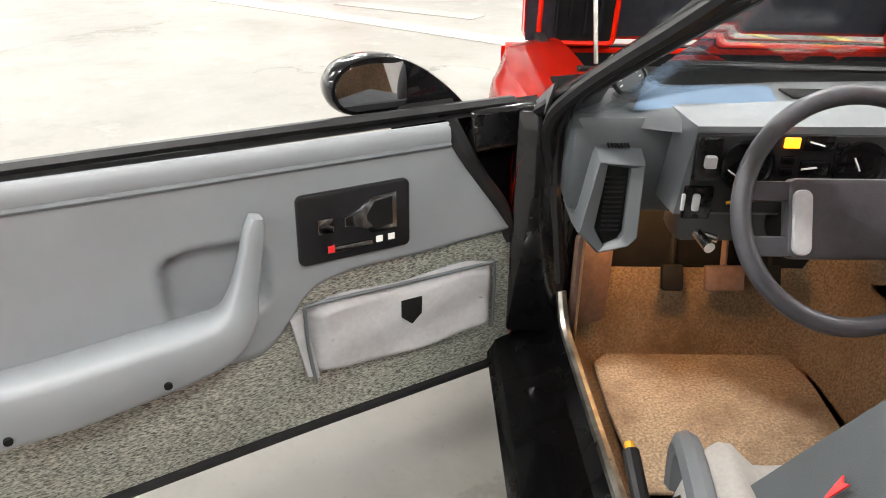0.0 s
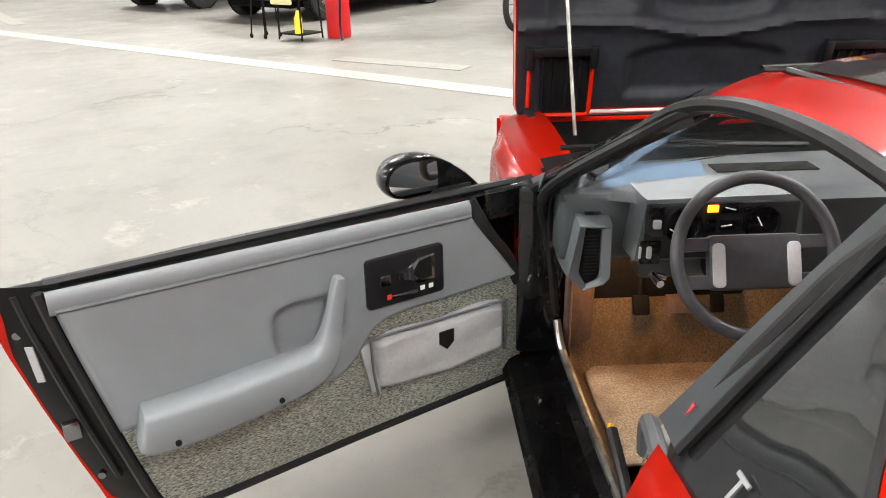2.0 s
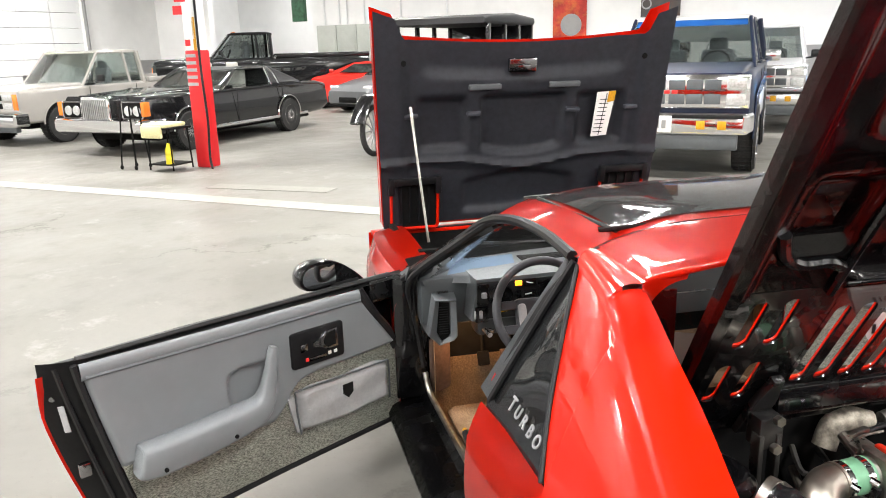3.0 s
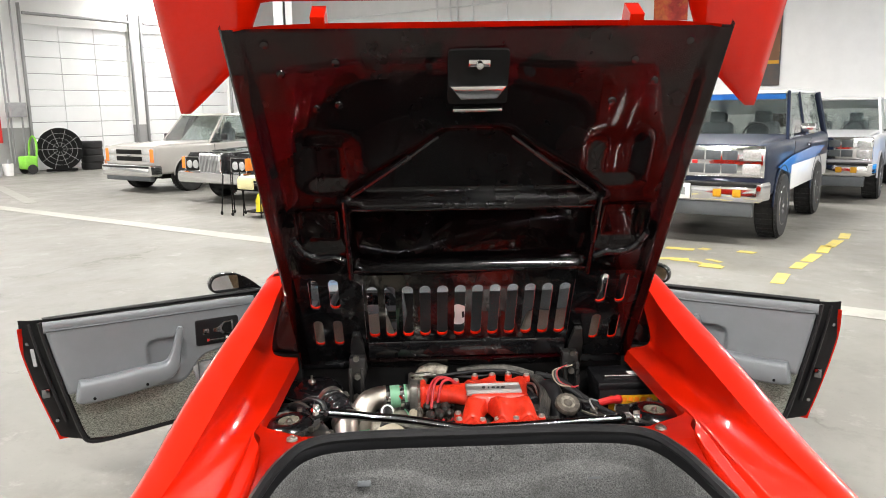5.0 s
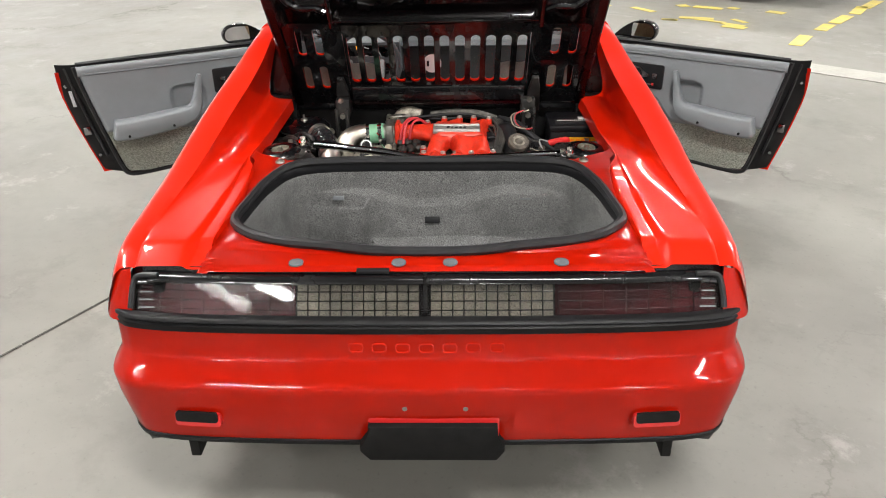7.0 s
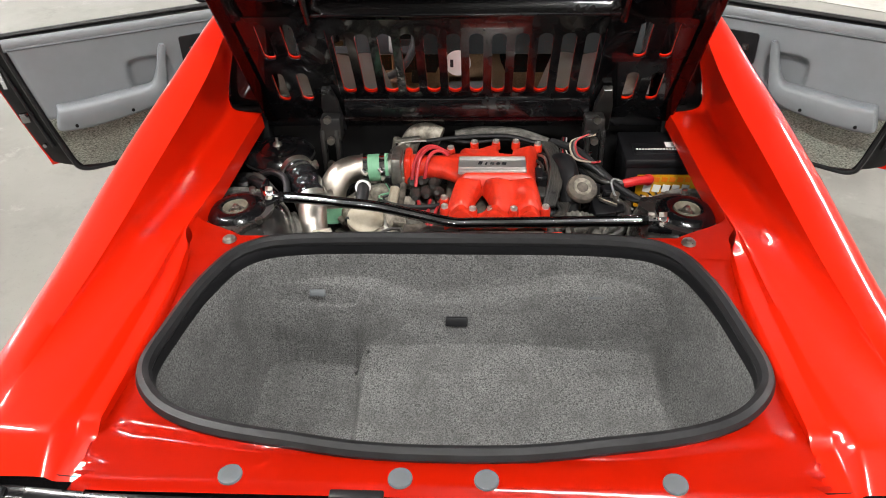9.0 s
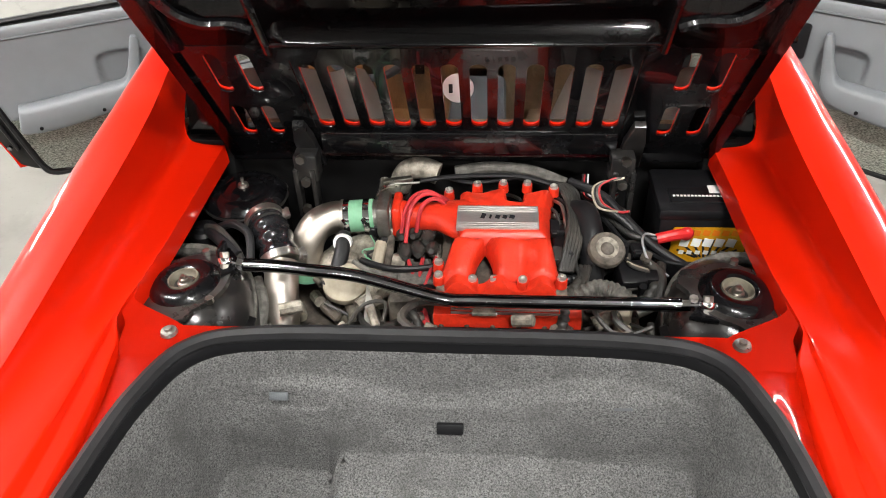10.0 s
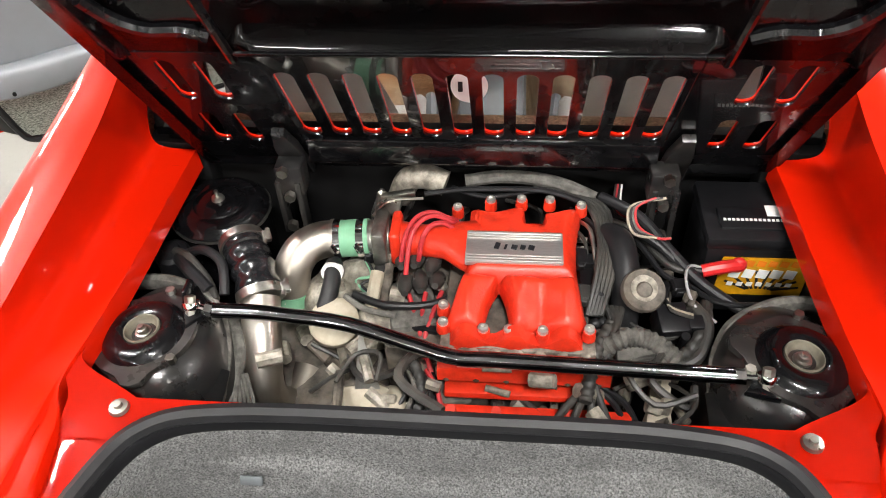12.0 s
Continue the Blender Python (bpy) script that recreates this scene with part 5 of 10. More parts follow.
bm = B()
grid(bm, hood_in, 90, 60, 0.005)
part("inner_liner", bm, "lidliner", hoodt, "moulded charcoal plastic liner", angle=60)
for s in (-1, 1):
    # lamp box
    bm = B()
    tube(bm, [MH @ Vector((s * (0.585 + x), 0.125 + y, 0.035)) for x, y in rrect(0.25, 0.26, 0.015, 2)], 0.009, 6, 1, True)
    lb = part("lamp_cover_rim", bm, "red", hoodt)
    bm = B()
    slab(bm, rrect(0.24, 0.25, 0.015, 2, s * 0.585, 0.125), 0.0, 0.03, MH)
    part("lamp_cover_back", bm, "matt", hoodt)
    bm = B()
    box(bm, MH @ Vector((s * 0.585, 0.265, 0.045)), (0.27, 0.035, 0.03), rot=MH.to_3x3().to_4x4(), bev=0.004)
    for dx in (-0.125, 0.125):
        box(bm, MH @ Vector((s * 0.585 + dx, 0.24, 0.045)), (0.03, 0.09, 0.035), rot=MH.to_3x3().to_4x4(), bev=0.004)
    for k in range(4):
        box(bm, MH @ Vector((s * 0.585 - 0.075 + 0.05 * k, 0.13, 0.036)), (0.008, 0.2, 0.012), rot=MH.to_3x3().to_4x4())
    part("lamp_bracket", bm, "blackp", hoodt)
    bm = B()
    box(bm, MH @ Vector((s * 0.215, 0.735, 0.005)), (0.17, 0.028, 0.025), rot=MH.to_3x3().to_4x4(), bev=0.006)
    part("stiffener", bm, "greyd", hoodt)
    for x in (0.27, 0.6):
        bm = B()
        box(bm, MH @ Vector((s * x, 0.60, 0.008)), (0.075, 0.022, 0.03), rot=MH.to_3x3().to_4x4(), bev=0.006)
        part("clip", bm, "lidliner", hoodt)
    bm = B()
    lathe(bm, [(0.001, 0), (0.016, 0.0), (0.012, 0.006), (0.001, 0.006)], MH @ Matrix.Translation((s * 0.64, 0.87, 0.024)), 12)
    part("bumper_hole", bm, "matt", hoodt)
bm = B()
box(bm, MH @ Vector((-0.02, 0.84, 0.0)), (0.15, 0.07, 0.03), rot=MH.to_3x3().to_4x4(), bev=0.008)
box(bm, MH @ Vector((-0.02, 0.83, 0.02)), (0.07, 0.03, 0.02), rot=MH.to_3x3().to_4x4(), bev=0.005)
part("latch", bm, "darkchrome", hoodt)
bm = B()
slab(bm, [(0.385, 0.445), (0.475, 0.45), (0.505, 0.69), (0.40, 0.685)], 0.012, 0.014, MH)
stk = part("service_label", bm, "white", hoodt, "white service label with a yellow corner")
bm = B()
slab(bm, [(0.46, 0.63), (0.50, 0.635), (0.505, 0.69), (0.465, 0.688)], 0.014, 0.0155, MH)
part("yellow_corner", bm, "yellow", stk)
bm = B()
for k in range(9):
    box(bm, MH @ Vector((0.42 + 0.003 * k, 0.47 + 0.022 * k, 0.0146)), (0.05, 0.004, 0.001), rot=MH.to_3x3().to_4x4())
box(bm, MH @ Vector((0.442, 0.565, 0.0146)), (0.004, 0.23, 0.001), rot=MH.to_3x3().to_4x4() @ Matrix.Rotation(radians(-7), 4, "Z"))
part("label_lines", bm, "black_card", stk)
bm = B()
tube(bm, [MH @ Vector((-0.605, 0.655, 0.03)), (-0.60, 3.72, 1.1), (-0.58, 3.62, 0.74)], 0.007, 6, 1)
rod = part("prop_rod", bm, "steel", hoodt)

# ---- doors, both wide open ----
def make_door(s):
    t = thing("car_door", "open red car door with grey vinyl and tweed inner trim" if s < 0 else "open red passenger door with grey vinyl inner trim", "car door",
              (s * 0.83, 2.9, 0.2), group="car doors")
    tip = Vector((-1.95, 2.28, 0)) if s < 0 else Vector((-1.845, 2.237, 0))
    h0 = Vector((-0.83, 2.9, 0))
    hd = (tip - h0).normalized()
    inw = Vector((-hd.y, hd.x, 0))
    if inw.y > 0:
        inw = -inw

    def P(u, z, w=0.0):
        q = h0 + hd * (u if s < 0 else u * 0.925) + inw * w + Vector((0, 0, z))
        return Vector((-s * q.x, q.y, q.z)) if s > 0 else q

    DM = Matrix.Identity(4)
    for i, vec in enumerate((P(1, 0) - P(0, 0), Vector((0, 0, 1)), P(0, 0, 1) - P(0, 0))):
        for k in range(3):
            DM[k][i] = vec[k]
    DM.translation = P(0, 0)

    def tip_u(z):
        return smooth(z, [(0.19, 1.19), (0.3, 1.225), (0.5, 1.28), (0.66, 1.312), (0.82, 1.318)])

    def edge_u(z):
        return smooth(z, [(0.18, 1.055), (0.22, 1.085), (0.3, 1.11), (0.46, 1.15), (0.758, 1.214), (0.81, 1.222)])

    # outer skin
    def skin_f(u, v):
        z = 0.18 + 0.60 * v
        uu = -0.02 + (tip_u(z) + 0.028) * u
        return P(uu, z, -0.115 - 0.02 * math.sin(math.pi * v) + 0.06 * step(v, 0.6, 1.0))

    bm = B()
    grid(bm, skin_f, 20, 12, 0.004)
    part("outer_skin", bm, "red", t)

    # jamb face between skin and trim at the free end, and its bottom
    def jamb(u, v):
        z = 0.195 + 0.625 * u
        a, b = edge_u(z) - 0.03, tip_u(z)
        k = v
        return P(a + (b - a) * k ** 0.8, z, -0.004 - (0.115 - 0.058 * step(u, 0.6, 1.0)) * k ** 1.5)

    bm = B()
    grid(bm, jamb, 20, 8, 0.004)
    grid(bm, lambda u, v: P(-0.02 + (1.09 + 0.06 * v) * u, 0.185 + 0.03 * (1 - u) - 0.01 * v, -0.11 * v), 20, 3, 0.004)
    grid(bm, lambda u, v: P(-0.02 + (1.325 - 0.09 * (1 - v)) * u, 0.806 + 0.005 * v, 0.006 - 0.065 * v), 20, 3, 0.004)
    part("door_frame", bm, "rubber", t, "black painted door edge with seals")
    bm = B()
    tube(bm, [P(edge_u(z) + 0.012, z, 0.004) for z in (0.81, 0.7, 0.5, 0.35, 0.24, 0.185)] + [P(0.95, 0.178, 0.004), P(0.6, 0.198, 0.004), P(0.2, 0.215, 0.004), P(0.03, 0.222, 0.004)], 0.011, 6, 5)
    tube(bm, [P(edge_u(z) + 0.055, z, -0.035) for z in (0.8, 0.7, 0.5, 0.3)], 0.008, 6, 5)
    tube(bm, [P(0.06, 0.818, -0.02), P(0.5, 0.82, -0.02), P(0.9, 0.82, -0.02), P(1.22, 0.818, -0.02)], 0.011, 6, 4)
    part("weather_strip", bm, "rubber", t)
    bm = B()
    box(bm, P(1.235, 0.45, -0.05), (0.035, 0.045, 0.02), rot=DM.to_3x3().to_4x4(), bev=0.004)
    part("door_lock", bm, "darkchrome", t)
    for z in (0.76, 0.70, 0.30):
        bm = B()
        cyl(bm, P(tip_u(z) - 0.03, z, -0.075), P(tip_u(z) - 0.025, z, -0.06), 0.009, seg=8)
        part("edge_bolt", bm, "darkchrome", t)
    if s < 0:
        bm = B()
        box(bm, P(1.27, 0.635, -0.042), (0.018, 0.085, 0.003), rot=DM.to_3x3().to_4x4() @ Matrix.Rotation(radians(35), 4, "Y") @ Matrix.Rotation(radians(-6), 4, "Z"))
        part("data_label", bm, "leather", t)
    def bottom(u):
        return smooth(u, [(0.055, 0.548), (0.30, 0.538), (0.49, 0.528), (0.545, 0.505), (0.60, 0.445), (0.65, 0.405), (0.75, 0.40), (1.15, 0.44)])

    # lower tweed panel
    def tweed(u, v):
        z0 = smooth(u * 1.1, [(0.0, 0.245), (0.06, 0.228), (0.6, 0.208), (1.0, 0.188), (1.1, 0.20)])
        z1 = min(0.556, bottom(0.055 + 1.165 * u) + 0.02)
        z = z0 + (z1 - z0) * v
        ul = edge_u(z) - 0.004
        ur = 0.04 + 0.015 * v + 0.02 * (1 - step(v, 0, 0.15))
        return P(ur + (ul - ur) * u, z, 0.002 + 0.004 * math.sin(12 * u) * math.sin(5 * v))

    bm = B()
    grid(bm, tweed, 40, 14, 0.008)
    part("tweed_panel", bm, "tweed", t, "grey tweed cloth lower panel")

    # vinyl upper panel with the cupped hand hold
    def vinyl(a, b):
        u = 0.055 + 1.165 * a
        zb = bottom(u)
        z = zb + (0.775 - zb) * b
        ul, ur = edge_u(z) - 0.002, 0.06 + 0.185 * max(0, (z - 0.546) / 0.25)
        uu = ur + (ul - ur) * a
        cup = step(1 - ((uu - 0.685) / 0.095) ** 4 - ((z - 0.572) / 0.075) ** 4, 0.0, 0.5)
        edge = step(b, 0.0, 0.05) * step(a, 0, 0.012) * step(1 - a, 0, 0.012)
        return P(uu, z, 0.004 + 0.014 * edge - 0.03 * cup)

    bm = B()
    grid(bm, vinyl, 100, 40)
    part("vinyl_panel", bm, "grey", t, "smooth grey vinyl upper panel", angle=80)
    # rounded top roll
    bm = B()
    rings = []
    for k in range(31):
        f = k / 30
        u = 0.225 + 0.997 * f
        zt = 0.802 + 0.008 * f
        rings.append([P(u, zt - 0.026 + 0.027 * math.sin(q), 0.008 + 0.013 * math.cos(q)) for q in (-1.5, -1.1, -0.7, -0.3, 0.1, 0.5, 0.9, 1.3, 1.7, 2.2)])
    loft(bm, rings, False, False)
    part("top_roll", bm, "grey", t, angle=80)
    bm = B()
    tube(bm, [P(0.225, 0.762, 0.018), P(0.5, 0.763, 0.018), P(0.9, 0.765, 0.018), P(1.21, 0.768, 0.018)], 0.006, 6, 3)
    part("bead", bm, "greyd", t)
    # armrest and grip
    bm = B()
    rings = []
    arm = [(1.108, 0.459, 0.034, 0.043), (1.103, 0.458, 0.042, 0.051), (1.09, 0.457, 0.045, 0.055), (1.04, 0.455, 0.046, 0.056), (0.95, 0.458, 0.048, 0.056), (0.85, 0.468, 0.048, 0.054), (0.76, 0.478, 0.046, 0.050),
           (0.70, 0.49, 0.042, 0.044), (0.665, 0.52, 0.032, 0.034), (0.648, 0.565, 0.023, 0.024), (0.633, 0.62, 0.019, 0.019), (0.62, 0.675, 0.018, 0.017), (0.615, 0.70, 0.016, 0.010)]
    pth = spline([(u, z, 0) for u, z, *_ in arm], 4)
    for i, p in enumerate(pth):
        f = i / 4
        k = min(int(f), len(arm) - 2)
        w = f - k
        ra = arm[k][2] + (arm[k + 1][2] - arm[k][2]) * w
        rb = arm[k][3] + (arm[k + 1][3] - arm[k][3]) * w
        q = pth[min(i + 1, len(pth) - 1)] - pth[max(i - 1, 0)]
        q.normalize()
        nn = Vector((-q.y, q.x, 0))
        ring = []
        for j in range(16):
            a = 2 * math.pi * j / 16
            cx, sx = math.cos(a), math.sin(a)
            cx = math.copysign(abs(cx) ** 0.45, cx)
            sx = math.copysign(abs(sx) ** 0.45, sx)
            ring.append(P(p.x + nn.x * rb * cx, p.y + nn.y * rb * cx, 0.045 + ra * sx))
        rings.append(ring)
    loft(bm, rings, True, True)
    ar = part("armrest", bm, "grey", t, "grey moulded armrest with an upright grip", angle=60)
    for u, z in ((1.04, 0.43), (0.80, 0.452)):
        bm = B()
        cyl(bm, P(u, z, 0.07), P(u, z - 0.004, 0.0955), 0.007, seg=10)
        part("screw_cap", bm, "matt", ar)
    # black inner handle panel; it and the pouch sit a little towards the free end
    DH = DM @ Matrix.Translation((0.012, 0.007, 0))

    def PH(u, z, w=0.0):
        return P(u + 0.012, z + 0.007, w)

    bm = B()
    slab(bm, rrect(0.222, 0.136, 0.012, 4, 0.415, 0.637), 0.012, 0.028, DH, 0.004)
    hp = part("handle_panel", bm, "blackp", t, "black inner handle panel")
    bm = B()
    slab(bm, [(0.335, 0.615), (0.385, 0.612), (0.405, 0.632), (0.44, 0.635), (0.44, 0.655), (0.405, 0.66), (0.385, 0.685), (0.335, 0.688)], 0.028, 0.035, DH, 0.003)
    slab(bm, rrect(0.03, 0.03, 0.003, 2, 0.475, 0.642), 0.028, 0.031, DH, 0.001)
    slab(bm, rrect(0.09, 0.012, 0.003, 2, 0.43, 0.593), 0.028, 0.033, DH, 0.001)
    part("inner_handle", bm, "darkchrome", hp)
    bm = B()
    slab(bm, [(0.345, 0.625), (0.38, 0.622), (0.395, 0.64), (0.395, 0.652), (0.38, 0.676), (0.345, 0.68)], 0.035, 0.0365, DH)
    part("handle_cup", bm, "matt", hp)
    bm = B()
    box(bm, PH(0.468, 0.597, 0.034), (0.012, 0.012, 0.004), rot=DM.to_3x3().to_4x4())
    part("lock_mark", bm, "redbit", hp)
    bm = B()
    for u in (0.345, 0.37):
        box(bm, PH(u, 0.596, 0.0295), (0.013, 0.012, 0.002), rot=DM.to_3x3().to_4x4())
    part("switch_mark", bm, "white", hp)
    if s < 0:
        # hanging pouch
        bm = B()

        def pouch(a, b):
            u = 0.10 + 0.415 * a
            z = 0.312 + 0.172 * b + 0.004 * math.sin(9 * a) + 0.004 * (1 - a)
            e = step(a, 0, 0.06) * step(1 - a, 0, 0.06) * step(b, 0, 0.12) * step(1 - b, 0, 0.10)
            cr = (0.02 * (1 - step(min(a, 1 - a) * 6, 0, 1))) * (1 if b > 0.5 else -1)
            return PH(u, z - cr * 0.5, 0.008 + 0.026 * e + 0.003 * math.sin(14 * a + 2) * e + 0.003 * math.sin(9 * b + 5 * a) * e)

        grid(bm, pouch, 40, 20)
        po = part("door_pouch", bm, "leather", t, "pale grey suede pouch with a dark shield badge", angle=80)
        bm = B()
        slab(bm, [(0.50, 0.32), (0.525, 0.325), (0.552, 0.462), (0.525, 0.475)], 0.008, 0.022, DH, 0.003)
        part("pouch_fold", bm, "leather", po)
        bm = B()
        tube(bm, [PH(0.525, 0.478, 0.03), PH(0.515, 0.49, 0.03), PH(0.4, 0.489, 0.03), PH(0.25, 0.487, 0.03), PH(0.13, 0.486, 0.03), PH(0.105, 0.47, 0.028), PH(0.10, 0.32, 0.02)], 0.004, 6, 4)
        tube(bm, [PH(0.525, 0.478, 0.03), PH(0.522, 0.40, 0.028), PH(0.51, 0.315, 0.022)], 0.004, 6, 4)
        part("piping", bm, "greyd", po)
        bm = B()
        slab(bm, [(0.285, 0.455), (0.33, 0.455), (0.33, 0.418), (0.308, 0.398), (0.286, 0.418)], 0.038, 0.044, DH, 0.0015)
        part("shield_badge", bm, "matt", po)
    # hinge end: black inner panel, harness and hinges
    bm = B()
    grid(bm, lambda a, b: P(-0.03 + (0.10 + 0.16 * max(0, (0.23 + 0.58 * b - 0.55) / 0.25)) * a, 0.23 + 0.58 * b, -0.012 - 0.05 * (1 - a)), 4, 8, 0.006)
    box(bm, P(0.09, 0.77, -0.02), (0.16, 0.09, 0.05), rot=DM.to_3x3().to_4x4(), bev=0.016, seg=3)
    part("hinge_end_panel", bm, "gloss", t, angle=60)
    bm = B()
    grid(bm, lambda a, b: P(-0.11 + 0.415 * a, 0.20 + 0.60 * b, -0.068 + 0.012 * math.sin(5 * a) * math.sin(7 * b)), 10, 12, 0.004)
    part("inner_shell", bm, "matt", t)
    bm = B()
    tube(bm, [P(0.22, 0.80, 0.0), P(0.19, 0.74, 0.01), P(0.15, 0.68, 0.004), P(0.09, 0.60, 0.0), P(0.06, 0.52, -0.01)], 0.018, 8, 5)
    tube(bm, [P(0.05, 0.5, -0.03), P(-0.04, 0.48, -0.03), P(-0.09, 0.46, -0.02)], 0.016, 8, 4)
    part("harness", bm, "rubber", t)
    for z in (0.40, 0.66):
        bm = B()
        box(bm, P(-0.03, z, -0.05), (0.10, 0.05, 0.025), rot=DM.to_3x3().to_4x4(), bev=0.006)
        cyl(bm, P(-0.05, z - 0.04, -0.045), P(-0.05, z + 0.04, -0.045), 0.012, seg=10)
        part("door_hinge", bm, "dirt", t)
    # window glass, nearly down
    bm = B()
    grid(bm, lambda a, b: P(0.56 + 0.6 * a, 0.79 + (0.032 - 0.02 * abs(2 * a - 1) ** 3) * b, -0.05), 20, 2, 0.004)
    g = part("door_glass", bm, "glass", t)
    g.visible_shadow = False
    # mirror: a rounded housing with a fairing and a set-in glass
    face = [(0.285, 0.804), (0.355, 0.812), (0.405, 0.822), (0.428, 0.842), (0.434, 0.868), (0.426, 0.892), (0.405, 0.911), (0.365, 0.922), (0.32, 0.922), (0.28, 0.912), (0.235, 0.888), (0.195, 0.858), (0.16, 0.825), (0.15, 0.808), (0.20, 0.803)]
    bm = B()
    rings = []
    for k, (sc, w) in enumerate(((0.965, -0.056), (1.0, -0.062), (1.01, -0.085), (0.96, -0.115), (0.82, -0.145), (0.55, -0.165), (0.2, -0.172))):
        rings.append([P(0.31 + (q.x - 0.31) * sc, 0.858 + (q.y - 0.858) * sc, w) for q in spline([(u, z, 0) for u, z in face], 3, True)])
    loft(bm, rings, True, True)
    mi = part("door_mirror", bm, "gloss", t, "glossy black door mirror")
    bm = B()
    slab(bm, [(q.x, q.y) for q in spline([(0.288, 0.815, 0), (0.35, 0.82, 0), (0.398, 0.83, 0), (0.418, 0.848, 0), (0.422, 0.868, 0), (0.415, 0.888, 0), (0.398, 0.903, 0), (0.36, 0.911, 0), (0.31, 0.908, 0), (0.284, 0.902, 0)], 3, True)], -0.056, -0.053, DM)
    part("mirror_glass", bm, "mirror", mi)
    bm = B()
    box(bm, P(0.24, 0.815, -0.08), (0.13, 0.03, 0.06), rot=DM.to_3x3().to_4x4(), bev=0.01)
    part("mirror_foot", bm, "blackp", mi)
    return t


make_door(-1)
make_door(1)
# silver script along the foot of the left quarter window
for i, c in enumerate("TURBO"):
    y = 1.60 - 0.051 * i
    z = 0.872 + 0.004 * i
    n_ = Vector((-1, 0, 0.62)).normalized()
    up_ = Vector((-0.62, 0, -1)).normalized() * -1
    X = Vector((0, -1, 0.06)).normalized()
    mm = Matrix.Identity(4)
    for k in range(3):
        mm[k][0], mm[k][1], mm[k][2] = X[k], up_[k], n_[k]
    mm.translation = Vector((-(side_x(y, z) + 0.004), y, z + 0.002))
    text("side_script", c, 0.041 if i else 0.049, mm, "script", car, 0.0015, bold=0.0008, width=1.0)

# ---- engine bay ----
for nm, c, d in (("bay_floor", (0, 1.1, 0.24), (1.3, 0.68, 0.03)), ("bay_bulkhead", (0, 1.425, 0.58), (1.36, 0.03, 0.72)), ("bay_rear_wall", (0, 0.778, 0.54), (1.2, 0.012, 0.58)),
                 ("bay_side_wall", (-0.66, 1.1, 0.55), (0.03, 0.72, 0.62)), ("bay_side_wall", (0.66, 1.1, 0.55), (0.03, 0.72, 0.62)),
                 ("bay_corner_post", (-0.62, 1.39, 0.86), (0.12, 0.05, 0.14)), ("bay_corner_post", (0.62, 1.39, 0.86), (0.12, 0.05, 0.14)),
                 ("boot_side_wall", (-0.70, 0.5, 0.5), (0.03, 0.75, 0.6)), ("boot_side_wall", (0.70, 0.5, 0.5), (0.03, 0.75, 0.6))):
    bm = B()
    box(bm, c, d, bev=0.004)
    part(nm, bm, "baywall", car)

for s in (-1, 1):
    c = Vector((s * 0.533, 0.917, 0.868))
    # dusty wheel-house dome with the strut's top
    bm = B()
    mt = Matrix.Translation(c) @ Matrix.Rotation(radians(s * 4), 4, "Y")
    loft(bm, [[mt @ Vector((r * (0.76 if math.cos(a) * s < 0 else 0.75) * math.cos(a), r * (1.0 if math.sin(a) > 0 else 0.8) * math.sin(a) * 1.05, h)) for a in [2 * math.pi * j / 36 for j in range(36)]]
              for r, h in ((0.165, -0.34), (0.158, -0.12), (0.148, -0.07), (0.13, -0.03), (0.10, -0.012), (0.092, -0.008), (0.0905, -0.008))], True, True)
    tw = part("strut_tower", bm, "tower", car, "dusty black strut tower", angle=60)
    bm = B()
    slab(bm, [(0.088 * math.cos(a) * (1.25 if abs(math.sin(3 * a / 2 + 0.6)) > 0.92 else 1.0), 0.088 * math.sin(a) * (1.25 if abs(math.sin(3 * a / 2 + 0.6)) > 0.92 else 1.0)) for a in [2 * math.pi * j / 40 for j in range(40)]], -0.012, -0.002, mt, 0.003)
    part("strut_plate", bm, "tower", tw)
    bm = B()
    lathe(bm, [(0.028, -0.004), (0.031, 0.008), (0.038, 0.012), (0.056, 0.012), (0.066, 0.006), (0.072, -0.003), (0.071, -0.006), (0.028, -0.006)], mt, 36)
    part("strut_ring", bm, "gloss", tw)
    bm = B()
    lathe(bm, [(0.001, -0.0035), (0.018, -0.0035), (0.023, -0.001), (0.026, 0.004), (0.028, 0.011), (0.030, 0.012), (0.031, 0.008), (0.031, -0.008), (0.001, -0.008)], mt, 32)
    part("strut_mount", bm, "cup", tw, "dusty beige strut cup")
    bm = B()
    lathe(bm, [(0.001, -0.002), (0.015, -0.002), (0.014, 0.002), (0.0095, 0.003), (0.009, 0.010), (0.0055, 0.011), (0.005, 0.016), (0.001, 0.016)], mt, 16)
    part("strut_nut", bm, "steel", tw)
    for a in (80, 200, 320):
        bm = B()
        p = mt @ Vector((0.092 * math.cos(radians(a)), 0.092 * math.sin(radians(a)), -0.004))
        cyl(bm, p, p + Vector((0, 0, 0.012)), 0.0085, seg=6)
        part("tower_bolt", bm, "steel", tw)
    # undercoated flange between tower and engine
    bm = B()
    tube(bm, [(s * 0.62, 1.075, 0.82), (s * 0.54, 1.07, 0.822), (s * 0.46, 1.03, 0.805), (s * 0.425, 0.96, 0.78), (s * 0.42, 0.88, 0.75), (s * 0.435, 0.82, 0.73)], 0.012, 8, 6, flat=1.5)
    part("tower_flange", bm, "undercoat", car, "grey undercoated metal flange")
    bm = B()
    grid(bm, lambda u, v, s=s: Vector((s * (0.40 + 0.19 * u), 0.815 + 0.09 * v, 0.765 + 0.03 * math.sin(3 * u) + 0.02 * v)), 8, 4, 0.01)
    part("tower_lower_panel", bm, "tower", car)

